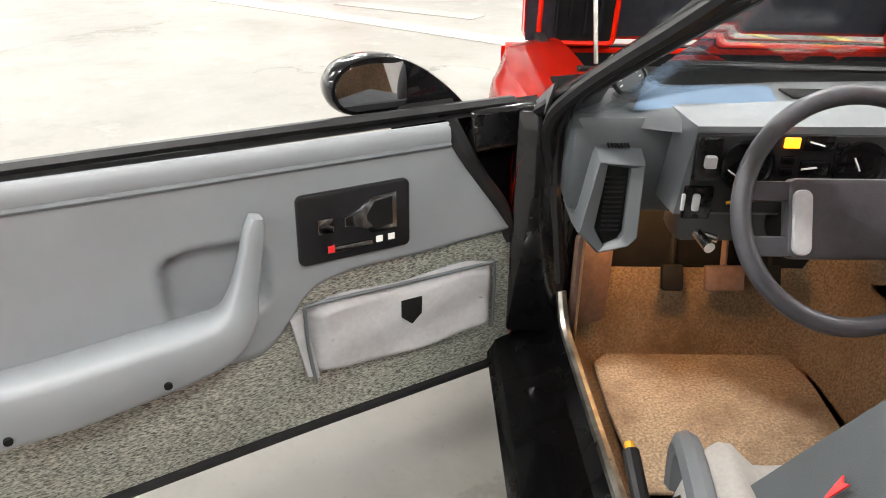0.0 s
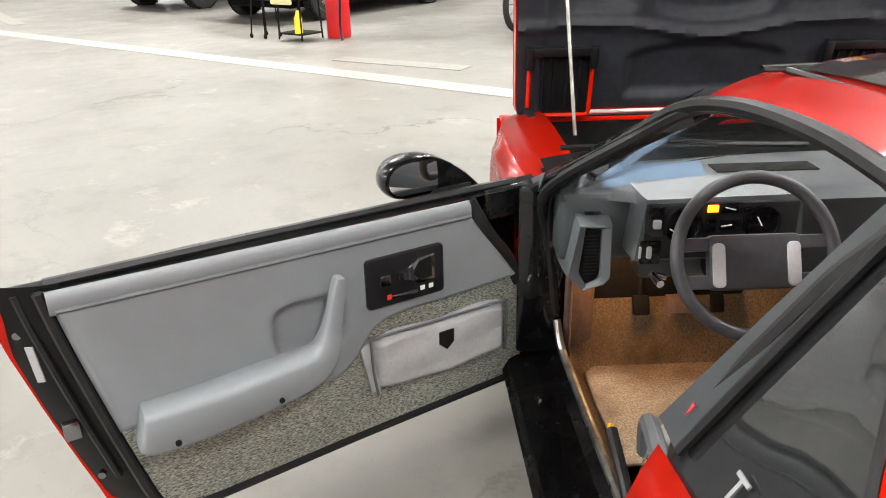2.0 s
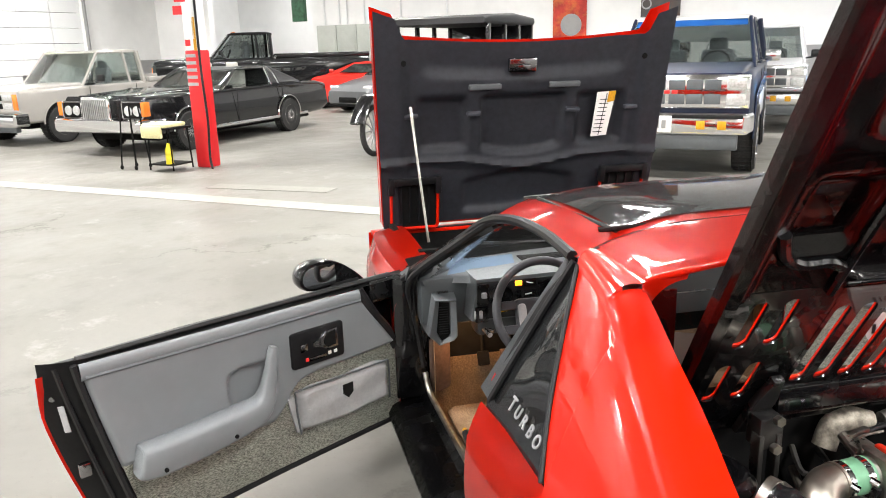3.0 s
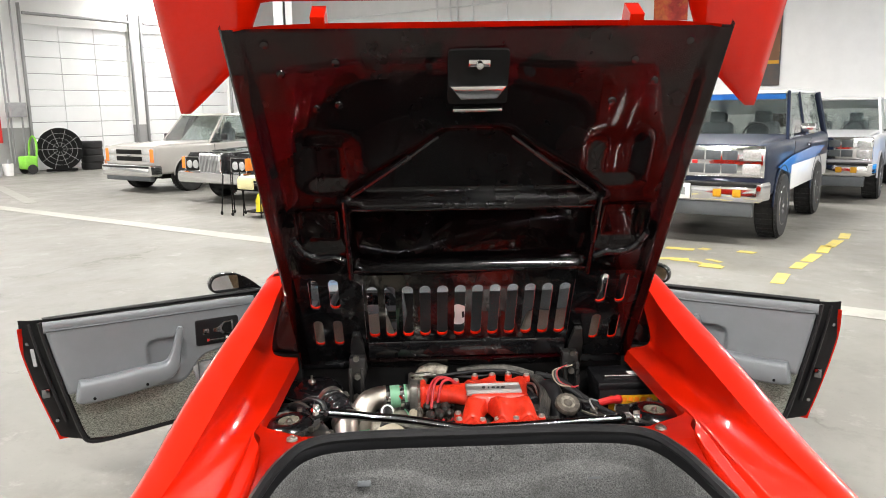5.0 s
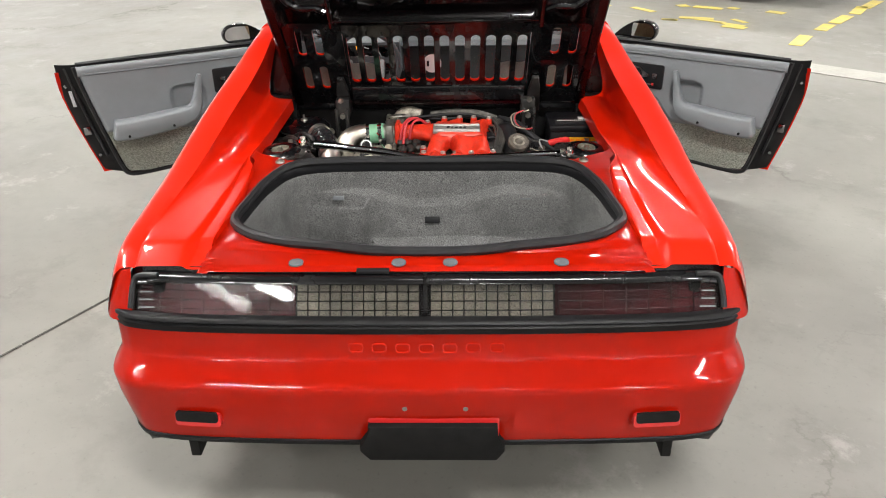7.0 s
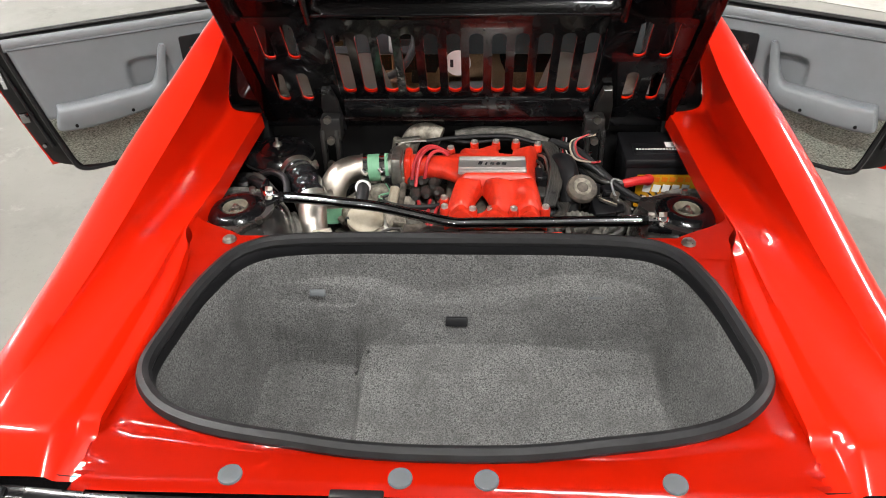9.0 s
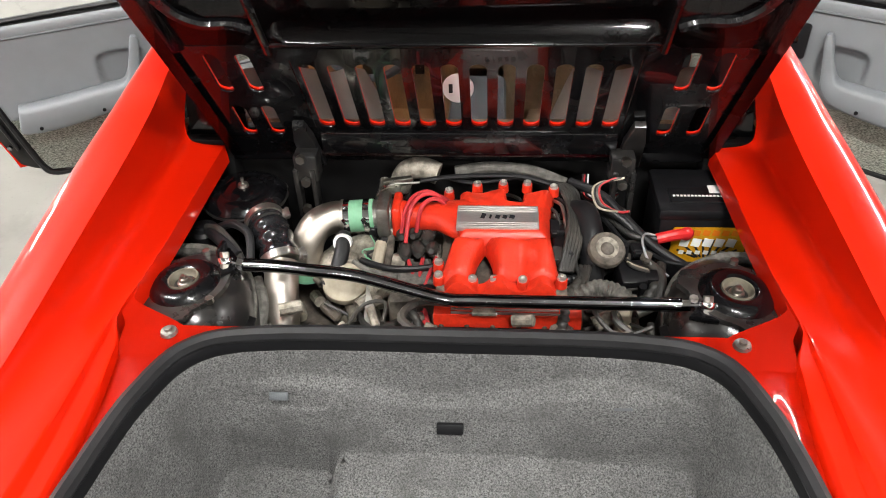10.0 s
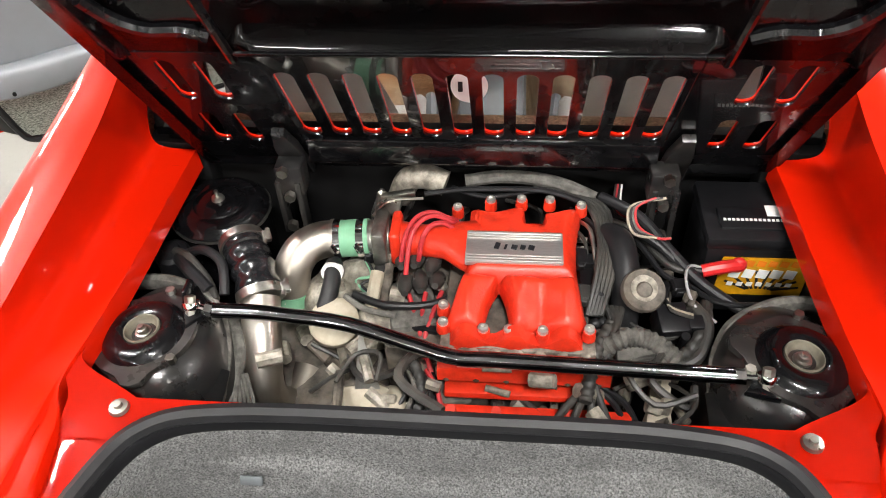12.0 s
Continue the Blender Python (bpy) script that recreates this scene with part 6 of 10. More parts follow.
# strut brace across the bay
brace = thing("strut_brace", "black chrome bent strut brace bolted across the engine bay", "strut brace", (0, 0.93, 0.82))
bm = B()
tube(bm, [(-0.425, 0.963, 0.877), (-0.36, 0.972, 0.866), (-0.30, 0.975, 0.856), (-0.24, 0.974, 0.85), (-0.18, 0.965, 0.846), (-0.08, 0.937, 0.838), (-0.01, 0.918, 0.834), (0.05, 0.915, 0.836), (0.2, 0.902, 0.847), (0.425, 0.881, 0.866)], 0.0135, 14, 6)
part("bar", bm, "darkchrome", brace)
for s, p, q in ((-1, Vector((-0.425, 0.963, 0.877)), Vector((-0.462, 0.966, 0.885))), (1, Vector((0.425, 0.881, 0.866)), Vector((0.470, 0.874, 0.874)))):
    bm = B()
    cyl(bm, p, p + (q - p) * 0.35, 0.0125, seg=6)
    cyl(bm, p + (q - p) * 0.35, q, 0.006, seg=10)
    lathe(bm, [(0.007, -0.006), (0.015, -0.006), (0.016, 0), (0.015, 0.006), (0.007, 0.006)], aim(q, (0.0, 0.5, 0.85)), 16)
    part("rod_end", bm, "chrome", brace)
    bm = B()
    cyl(bm, q + Vector((0, -0.012, -0.014)), q + Vector((0, 0.006, 0.016)), 0.0095, seg=6)
    part("bolt", bm, "steel", brace)
    bm = B()
    slab(bm, [(-0.02, -0.035), (0.03, -0.02), (0.02, 0.05), (-0.01, 0.055)], -0.022, -0.008, Matrix.Translation(q) @ Matrix.Rotation(radians(s * -30), 4, "Z"), 0.003)
    box(bm, q + Vector((-s * -0.014, 0.03, -0.002)), (0.012, 0.035, 0.035), bev=0.004)
    part("bracket", bm, "gloss", brace)

engine = thing("engine", "six-cylinder engine with a red crackle intake, dirty alloy and many hoses", "engine", (0.05, 1.1, 0.3))

# block and heads, mostly hidden
bm = B()
box(bm, (0.08, 1.12, 0.55), (0.46, 0.26, 0.42), bev=0.02)
box(bm, (-0.28, 1.06, 0.50), (0.28, 0.30, 0.30), bev=0.03)
part("block", bm, "dirt", engine)
bm = B()
box(bm, (0.09, 1.11, 0.765), (0.26, 0.27, 0.05), bev=0.008)
part("lower_intake", bm, "dirt", engine)
bm = B()
slab(bm, [(-0.04, 0.958), (0.225, 0.952), (0.225, 0.99), (-0.04, 0.99)], 0.800, 0.812, None, 0.003)
for k in range(7):
    ball(bm, (-0.02 + 0.038 * k, 0.955, 0.806), 0.010, (1, 1, 0.6), 8)
part("intake_flange", bm, "cast", engine, "dirty alloy intake flange")


# red intake plenum: a body with legs astride a teardrop gap
def plenum_z(x, y, top):
    z = 0.868 - 0.040 * (1 - step(y, 0.965, 1.09)) - 0.006 * step(y, 1.2, 1.3)
    rib = 0.013 * math.cos((x - 0.09) * 2 * math.pi / 0.085) * (1 - step(y, 1.03, 1.10)) + 0.006 * math.cos((x - 0.09) * 2 * math.pi / 0.105) * step(y, 1.19, 1.25)
    notch = 0.045 * step(x, 0.098, 0.107) * (1 - step(x, 0.134, 0.143)) * step(y, 1.212, 1.232)
    groove = 0.006 * math.exp(-((x - 0.108) / 0.006) ** 2) * (1 - step(y, 0.99, 1.02))
    return z + rib - notch - groove if top else 0.812


def plenum_patch(bm, f, nu=16, nv=14):
    """A closed patch with a crowned top; f gives x, y."""
    top = [[None] * (nv + 1) for _ in range(nu + 1)]
    low = [[None] * (nv + 1) for _ in range(nu + 1)]
    for i in range(nu + 1):
        for j in range(nv + 1):
            u, v = i / nu, j / nv
            x, y = f(u, v)
            e = min(u, 1 - u, v, 1 - v)
            drop = 0.028 * (1 - min(1, e / 0.13)) ** 2
            top[i][j] = bm.verts.new((x, y, plenum_z(x, y, True) - drop))
            low[i][j] = bm.verts.new((x, y, 0.812))
    for i in range(nu):
        for j in range(nv):
            bm.faces.new((top[i][j], top[i + 1][j], top[i + 1][j + 1], top[i][j + 1]))
    for i in range(nu):
        for j in (0, nv):
            bm.faces.new((top[i][j], top[i + 1][j], low[i + 1][j], low[i][j]))
    for j in range(nv):
        for i in (0, nu):
            bm.faces.new((top[i][j], top[i][j + 1], low[i][j + 1], low[i][j]))


bm = B()
hole_l = [(0.96, 0.032), (1.0, 0.034), (1.05, 0.044), (1.085, 0.058)]
hole_r = [(0.96, 0.078), (1.0, 0.078), (1.05, 0.070), (1.085, 0.058)]
out_l = [(0.96, -0.036), (1.0, -0.036), (1.05, -0.020), (1.09, -0.008), (1.28, -0.004)]
out_r = [(0.96, 0.216), (1.0, 0.216), (1.06, 0.203), (1.1, 0.197), (1.2, 0.20), (1.28, 0.213)]


def leg_l(u, v):
    y = 0.985 + 0.105 * v
    a, b = smooth(y, out_l), smooth(y, hole_l)
    return a + (b - a) * u, y


def leg_r(u, v):
    y = 0.985 + 0.105 * v
    a, b = smooth(y, hole_r), smooth(y, out_r)
    return a + (b - a) * u, y


def block_f(u, v):
    y = 1.082 + 0.195 * v
    a, b = smooth(y, out_l), smooth(y, out_r)
    return a + (b - a) * u, y


plenum_patch(bm, leg_l)
plenum_patch(bm, leg_r, 24)
plenum_patch(bm, block_f, 72, 44)
plenum_patch(bm, lambda u, v: (-0.036 + 0.252 * u, 0.957 + 0.034 * v), 30, 6)
# throat towards the throttle
loft(bm, [[Vector((x, yc + ry * math.cos(a), zc + rz * math.sin(a))) for a in [2 * math.pi * j / 18 for j in range(18)]]
          for x, yc, zc, ry, rz in ((-0.148, 1.2, 0.835, 0.032, 0.032), (-0.135, 1.2, 0.835, 0.034, 0.034), (-0.1, 1.195, 0.835, 0.031, 0.031), (-0.05, 1.19, 0.838, 0.036, 0.031),
                                    (-0.015, 1.18, 0.84, 0.06, 0.030), (0.03, 1.175, 0.84, 0.075, 0.03))], True, True)
box(bm, (-0.142, 1.2, 0.836), (0.02, 0.078, 0.078), bev=0.008)
part("intake_plenum", bm, "crackle", engine, "red crackle-painted intake plenum", angle=60)
for x, y, z in ((-0.038, 1.03, 0.835), (-0.036, 0.995, 0.83), (0.034, 0.982, 0.832), (0.078, 0.982, 0.832), (0.135, 0.98, 0.834), (0.213, 0.985, 0.836), (0.035, 1.285, 0.862), (0.095, 1.29, 0.862), (0.15, 1.29, 0.862), (0.21, 1.275, 0.862), (-0.03, 1.275, 0.85)):
    bm = B()
    lathe(bm, [(0.001, -0.02), (0.0125, -0.02), (0.0115, 0.0), (0.001, 0.0)], Matrix.Translation((x, y, z)), 12)
    bo = part("bolt_boss", bm, "crackle", engine)
    bm = B()
    lathe(bm, [(0.001, 0.0), (0.0095, 0.0), (0.009, 0.007), (0.0045, 0.008), (0.0035, 0.004), (0.001, 0.004)], Matrix.Translation((x, y, z)), 10)
    part("cap_bolt", bm, "zinc", bo)
# ribbed name plate with a dark script mark
bm = B()
slab(bm, rrect(0.176, 0.082, 0.003, 2, 0.083, 1.146), 0.862, 0.8725, None, 0.001)
np_ = part("name_plate", bm, "brushed", engine, "brushed ribbed plate with a dark script mark")
bm = B()
for dy in (-0.036, -0.029, -0.022, 0.022, 0.029, 0.036):
    box(bm, (0.083, 1.146 + dy, 0.8725), (0.172, 0.0035, 0.003), bev=0.0012)
part("plate_rib", bm, "brushed", np_)
bm = B()
for k, (w, h) in enumerate(((0.009, 0.016), (0.004, 0.012), (0.010, 0.011), (0.009, 0.011), (0.011, 0.011))):
    box(bm, (0.052 + 0.0155 * k, 1.146 - (0.016 - h) / 2, 0.8735), (w, h, 0.002), rot=(0, 0, -14))
part("script_mark", bm, "black_card", np_)
# valve cover below
bm = B()
loft(bm, [[Vector((x, 0.945 + dy, 0.768 + dz)) for dy, dz in ((-0.004, -0.03), (-0.006, -0.014), (0.0, 0.0), (0.02, 0.01), (0.03, 0.0), (0.03, -0.03))] for x in (-0.045, -0.03, 0.24, 0.255)], True, True)
vc = part("valve_cover", bm, "crackle", engine, "red ribbed valve cover")
bm = B()
box(bm, (0.115, 0.945, 0.708), (0.30, 0.03, 0.018), bev=0.006)
box(bm, (0.125, 0.912, 0.690), (0.34, 0.022, 0.012), bev=0.004)
for x in (-0.02, 0.06, 0.19):
    cyl(bm, (x, 0.908, 0.694), (x, 0.904, 0.706), 0.009, seg=10)
part("lower_rail", bm, "crackle", engine)
bm = B()
box(bm, (0.105, 0.958, 0.744), (0.31, 0.02, 0.018), bev=0.005)
for k in range(6):
    ball(bm, (-0.03 + 0.053 * k, 0.946, 0.742), 0.008, (1, 1, 1), 8)
part("cylinder_head", bm, "dirt", engine, "oily cast cylinder head edge")
bm = B()
for k in range(3):
    box(bm, (0.10, 0.963 - 0.007 * k, 0.778 - 0.0035 * k), (0.22, 0.0035, 0.004))
part("polished_rib", bm, "brushed", vc)
bm = B()
slab(bm, [(0.025, -0.012), (0.02, 0.004), (0.008, 0.012), (-0.012, 0.013), (-0.024, 0.004), (-0.026, -0.012)], 0, 0.008, Matrix.Translation((0.06, 0.945, 0.777)), 0.002)
part("cover_badge", bm, "cast", vc)
bm = B()
box(bm, (0.115, 0.868, 0.672), (0.36, 0.05, 0.03), bev=0.006)
box(bm, (0.115, 0.90, 0.64), (0.36, 0.09, 0.05), bev=0.01)
part("head_rail", bm, "dirt", engine)

# throttle body, green hose, pipework
bm = B()
cyl(bm, (-0.152, 1.2, 0.835), (-0.20, 1.202, 0.833), 0.034, seg=20)
box(bm, (-0.172, 1.2, 0.835), (0.03, 0.084, 0.084), bev=0.01)
box(bm, (-0.165, 1.262, 0.862), (0.05, 0.05, 0.012), bev=0.004)
cyl(bm, (-0.18, 1.24, 0.85), (-0.18, 1.29, 0.87), 0.012, seg=10)
box(bm, (-0.15, 1.285, 0.868), (0.07, 0.016, 0.02), rot=(0, 0, 15), bev=0.004)
part("throttle_body", bm, "steel", engine, "grey alloy throttle body")
bm = B()
cyl(bm, (-0.196, 1.202, 0.833), (-0.272, 1.197, 0.829), 0.0365, seg=24)
gh = part("silicone_hose", bm, "green", engine, "green silicone hose")
for k in (0.2, 0.8):
    bm = B()
    p = Vector((-0.196, 1.202, 0.833)).lerp(Vector((-0.272, 1.197, 0.829)), k)
    lathe(bm, [(0.036, -0.007), (0.0385, -0.007), (0.0385, 0.007), (0.036, 0.007)], aim(p, (-1, -0.06, -0.05)), 24)
    cyl(bm, p + Vector((-0.005, -0.034, 0.012)), p + Vector((0.005, -0.046, 0.006)), 0.007, seg=8)
    part("hose_clamp", bm, "chrome", gh)
bm = B()
tube(bm, [(-0.262, 1.198, 0.829), (-0.292, 1.192, 0.830), (-0.322, 1.172, 0.824), (-0.340, 1.148, 0.803), (-0.347, 1.132, 0.772), (-0.349, 1.125, 0.745)], 0.0365, 20, 6)
# bead on the elbow
lathe(bm, [(0.036, -0.004), (0.0395, -0.003), (0.0395, 0.003), (0.036, 0.004)], aim((-0.268, 1.1975, 0.829), (-1, -0.1, 0)), 24)
part("intake_elbow", bm, "pipe", engine, "shiny stainless intake elbow")
bm = B()
cyl(bm, (-0.3475, 1.129, 0.758), (-0.350, 1.122, 0.715), 0.0385, seg=20)
part("coupling", bm, "green", engine)
bm = B()
tube(bm, [(-0.384, 1.062, 0.80), (-0.378, 1.022, 0.775), (-0.371, 0.975, 0.735), (-0.369, 0.945, 0.69), (-0.358, 0.94, 0.645), (-0.33, 0.965, 0.615), (-0.312, 1.03, 0.625)], 0.0365, 22, 6)
part("turbo_pipe", bm, "pipe", engine, "large heat-tinted stainless pipe")
bm = B()
rings_hose(bm, [(-0.442, 1.172, 0.836), (-0.420, 1.135, 0.831), (-0.400, 1.10, 0.820), (-0.383, 1.062, 0.80)], 0.0415, 4.0, 22, 0.06)
rh = part("rubber_duct", bm, "duct", engine, "ribbed black rubber duct")
for p, d in (((-0.440, 1.168, 0.836), (0.45, -0.8, -0.1)), ((-0.385, 1.067, 0.803), (0.35, -0.8, -0.4))):
    bm = B()
    lathe(bm, [(0.041, -0.009), (0.0455, -0.009), (0.0455, 0.009), (0.041, 0.009)], aim(p, d), 28)
    box(bm, Vector(p) + Vector((0.046, 0.012, 0.012)), (0.018, 0.022, 0.014), rot=(20, 10, 30), bev=0.003)
    cyl(bm, Vector(p) + Vector((0.048, -0.01, 0.012)), Vector(p) + Vector((0.044, 0.03, 0.014)), 0.005, seg=8)
    part("band_clamp", bm, "steel", rh)
# air cleaner
cleaner = thing("air_cleaner", "round glossy black air cleaner canister", "air filter", (-0.5, 1.28, 0.6))
bm = B()
lathe(bm, [(0.098, -0.22), (0.10, -0.03), (0.102, -0.02), (0.102, -0.012), (0.094, -0.006), (0.09, 0.0), (0.075, 0.006), (0.055, 0.004), (0.05, 0.008), (0.03, 0.012), (0.001, 0.012)], Matrix.Translation((-0.513, 1.268, 0.852)) @ Matrix.Diagonal((0.96, 0.96, 1, 1)), 44)
part("canister", bm, "gloss", cleaner)
bm = B()
tube(bm, [(-0.513 + 0.0985 * math.cos(2 * math.pi * k / 40), 1.268 + 0.0985 * math.sin(2 * math.pi * k / 40), 0.834) for k in range(40)], 0.0035, 6, 1, True)
part("canister_rim", bm, "tower", cleaner)
bm = B()
lathe(bm, [(0.014, 0.01), (0.012, 0.018), (0.004, 0.02), (0.004, 0.034), (0.001, 0.034)], Matrix.Translation((-0.513, 1.268, 0.852)), 12)
part("wing_nut", bm, "steel", cleaner)
bm = B()
lathe(bm, [(0.034, -0.06), (0.036, -0.01), (0.030, -0.002), (0.018, 0.0), (0.016, 0.006), (0.001, 0.006)], Matrix.Translation((-0.588, 1.165, 0.82)), 24)
part("vacuum_canister", bm, "blackp", engine)
# turbo housing and its lumps
bm = B()
lathe(bm, [(0.02, -0.03), (0.04, -0.025), (0.048, -0.006), (0.047, 0.008), (0.033, 0.018), (0.015, 0.021), (0.001, 0.021)], aim((-0.245, 1.04, 0.765), (0.1, -0.35, 0.9)), 28)
part("actuator", bm, "tan", engine, "cream vacuum actuator")
bm = B()
ball(bm, (-0.27, 1.13, 0.735), 0.06, (1, 1, 0.8), 16)
ball(bm, (-0.22, 1.17, 0.76), 0.04, (1.2, 1, 0.8), 14)
cyl(bm, (-0.28, 1.2, 0.73), (-0.2, 1.0, 0.70), 0.035, seg=14)
box(bm, (-0.165, 1.06, 0.735), (0.08, 0.07, 0.07), rot=(10, 20, 30), bev=0.012)
part("turbo_housing", bm, "cast", engine, "dirty cast turbocharger housing")
bm = B()
slab(bm, [(-0.06, -0.06), (0.06, -0.05), (0.065, 0.05), (0.02, 0.07), (-0.05, 0.06)], 0.0, 0.03, Matrix.Translation((-0.175, 0.90, 0.655)) @ Matrix.Rotation(radians(25), 4, "X"), 0.012)
part("heat_shield", bm, "tan", engine, "dirty cream heat shield")
bm = B()
slab(bm, [(-0.012, -0.03), (0.05, -0.07), (0.045, -0.05), (-0.005, 0.09)], 0, 0.004, Matrix.Translation((-0.185, 0.955, 0.72)) @ Matrix.Rotation(radians(50), 4, "X"))
part("tin_bracket", bm, "steel", engine)
bm = B()
tube(bm, [(-0.10, 0.86, 0.66), (-0.115, 0.90, 0.69), (-0.13, 0.94, 0.68), (-0.14, 0.97, 0.63)], 0.021, 12, 5)
part("cream_pipe", bm, "tan", engine)
# ignition coil and boots
bm = B()
box(bm, (-0.105, 1.09, 0.745), (0.09, 0.12, 0.06), rot=(0, 0, 12), bev=0.012)
part("coil_pack", bm, "undercoat", engine)
random.seed(7)
for k, (x, y, z) in enumerate(((-0.130, 1.172, 0.806), (-0.101, 1.178, 0.806), (-0.070, 1.163, 0.806), (-0.120, 1.120, 0.796), (-0.092, 1.124, 0.798), (-0.060, 1.130, 0.796))):
    bm = B()
    d = Vector((random.uniform(-0.1, 0.3), random.uniform(-0.75, -0.5), random.uniform(0.1, 0.3))).normalized()
    m_ = aim((x, y, z), d)
    lathe(bm, [(0.001, -0.03), (0.007, -0.03), (0.009, -0.022), (0.0145, -0.012), (0.0155, 0.006), (0.013, 0.02), (0.0085, 0.028), (0.0065, 0.036), (0.001, 0.036)], m_, 14)
    for a in (0.3, 2.4, 4.5):
        box(bm, m_ @ Vector((0.0145 * math.cos(a), 0.0145 * math.sin(a), 0.0)), (0.004, 0.006, 0.022), rot=m_.to_3x3().to_4x4(), bev=0.001, seg=1)
    part("coil_boot", bm, "dusty", engine)
for pts in ([(-0.130, 1.150, 0.82), (-0.121, 1.172, 0.865), (-0.103, 1.203, 0.884), (-0.076, 1.222, 0.884), (-0.046, 1.226, 0.868), (-0.03, 1.25, 0.84)],
            [(-0.118, 1.122, 0.815), (-0.109, 1.160, 0.872), (-0.093, 1.191, 0.887), (-0.068, 1.209, 0.887), (-0.040, 1.212, 0.872), (-0.024, 1.24, 0.84)],
            [(-0.096, 1.150, 0.825), (-0.086, 1.160, 0.875), (-0.072, 1.180, 0.887), (-0.050, 1.192, 0.884), (-0.03, 1.20, 0.86)],
            [(-0.112, 1.100, 0.785), (-0.099, 1.067, 0.772), (-0.091, 1.030, 0.752), (-0.085, 0.99, 0.72)],
            [(-0.080, 1.105, 0.785), (-0.083, 1.066, 0.774), (-0.083, 1.020, 0.755), (-0.07, 0.98, 0.72)],
            [(-0.050, 1.110, 0.785), (-0.064, 1.058, 0.774), (-0.074, 1.015, 0.755), (-0.06, 0.97, 0.72)]):
    bm = B()
    tube(bm, pts, 0.0048, 8, 6)
    part("ignition_lead", bm, "redwire", engine)
bm = B()
box(bm, (-0.078, 1.035, 0.764), (0.055, 0.014, 0.012), rot=(0, 0, -10), bev=0.003)
part("lead_comb", bm, "blackp", engine, "black comb that holds the ignition leads")
# black hose off the elbow with a clamp
bm = B()
tube(bm, [(-0.262, 1.155, 0.80), (-0.258, 1.135, 0.815), (-0.258, 1.10, 0.80), (-0.268, 1.06, 0.775), (-0.285, 1.03, 0.76)], 0.017, 12, 6)
part("vent_hose", bm, "rubber", engine)
bm = B()
lathe(bm, [(0.018, -0.008), (0.0205, -0.008), (0.0205, 0.008), (0.018, 0.008)], aim((-0.2585, 1.125, 0.812), (0, -0.9, 0.3)), 16)
part("hose_clamp", bm, "white", engine)
# rear pipe and filler on the far side
bm = B()
tube(bm, [(-0.16, 1.36, 0.80), (-0.14, 1.365, 0.845), (-0.105, 1.36, 0.86), (-0.06, 1.35, 0.85)], 0.027, 12, 6)
part("far_hose", bm, "cast", engine)
bm = B()
tube(bm, [(0.245, 1.24, 0.82), (0.275, 1.2, 0.845), (0.285, 1.15, 0.835), (0.288, 1.11, 0.80), (0.288, 1.08, 0.74)], 0.027, 14, 6)
part("filler_neck", bm, "rubber", engine, "black rubber filler neck")
bm = B()
lathe(bm, [(0.001, 0.012), (0.012, 0.012), (0.016, 0.008), (0.028, 0.007), (0.037, 0.010), (0.040, 0.004), (0.039, -0.006), (0.030, -0.012)], aim((0.312, 1.085, 0.832), (0.12, -0.5, 0.85)), 32)
fc = part("filler_cap", bm, "dirt", engine, "round worn steel pressure cap")
bm = B()
lathe(bm, [(0.012, 0.0), (0.024, 0.001), (0.024, 0.003), (0.012, 0.002)], aim((0.313, 1.084, 0.8395), (0.12, -0.5, 0.85)), 24)
part("cap_print", bm, "cast", fc)
# sensor block and brackets
bm = B()
box(bm, (0.225, 1.115, 0.79), (0.045, 0.075, 0.07), bev=0.008)
box(bm, (0.222, 1.16, 0.825), (0.03, 0.03, 0.02), bev=0.004)
part("distributor_box", bm, "blackp", engine)
bm = B()
box(bm, (0.365, 1.06, 0.775), (0.055, 0.06, 0.06), rot=(15, 0, 8), bev=0.006)
box(bm, (0.40, 1.05, 0.785), (0.04, 0.03, 0.03), rot=(10, 0, 0), bev=0.004)
cyl(bm, (0.35, 1.09, 0.79), (0.35, 1.10, 0.835), 0.011, seg=10)
cyl(bm, (0.385, 1.03, 0.75), (0.385, 1.02, 0.79), 0.008, seg=10)
part("solenoid_block", bm, "blackp", engine)
bm = B()
slab(bm, [(-0.028, -0.06), (0.03, -0.06), (0.022, -0.03), (0.012, 0.0), (0.02, 0.04), (0.024, 0.07), (-0.02, 0.07), (-0.014, 0.03), (-0.012, 0.0), (-0.026, -0.03)], 0, 0.022, Matrix.Translation((0.335, 0.925, 0.715)) @ Matrix.Rotation(radians(38), 4, "X"), 0.006)
part("engine_mount", bm, "tan", engine, "pale cast engine mount")
bm = B()
box(bm, (0.31, 1.0, 0.765), (0.09, 0.05, 0.03), rot=(20, 0, 0), bev=0.006)
part("mount_plate", bm, "undercoat", engine)
bm = B()
for k, (x, y, z) in enumerate(((0.245, 1.17, 0.81), (0.243, 1.19, 0.81), (0.24, 1.21, 0.81), (0.235, 1.23, 0.815))):
    cyl(bm, (x - 0.03, y, z), (x + 0.012, y, z), 0.006, seg=8)
part("injector_row", bm, "steel", engine)


def hose(pts, r, material, name="hose", ribs=0):
    bm = B()
    if ribs:
        rings_hose(bm, pts, r, ribs, 10, 0.10)
    else:
        tube(bm, pts, r, 7 if r < 0.007 else 10, 6)
    part(name, bm, material, engine)


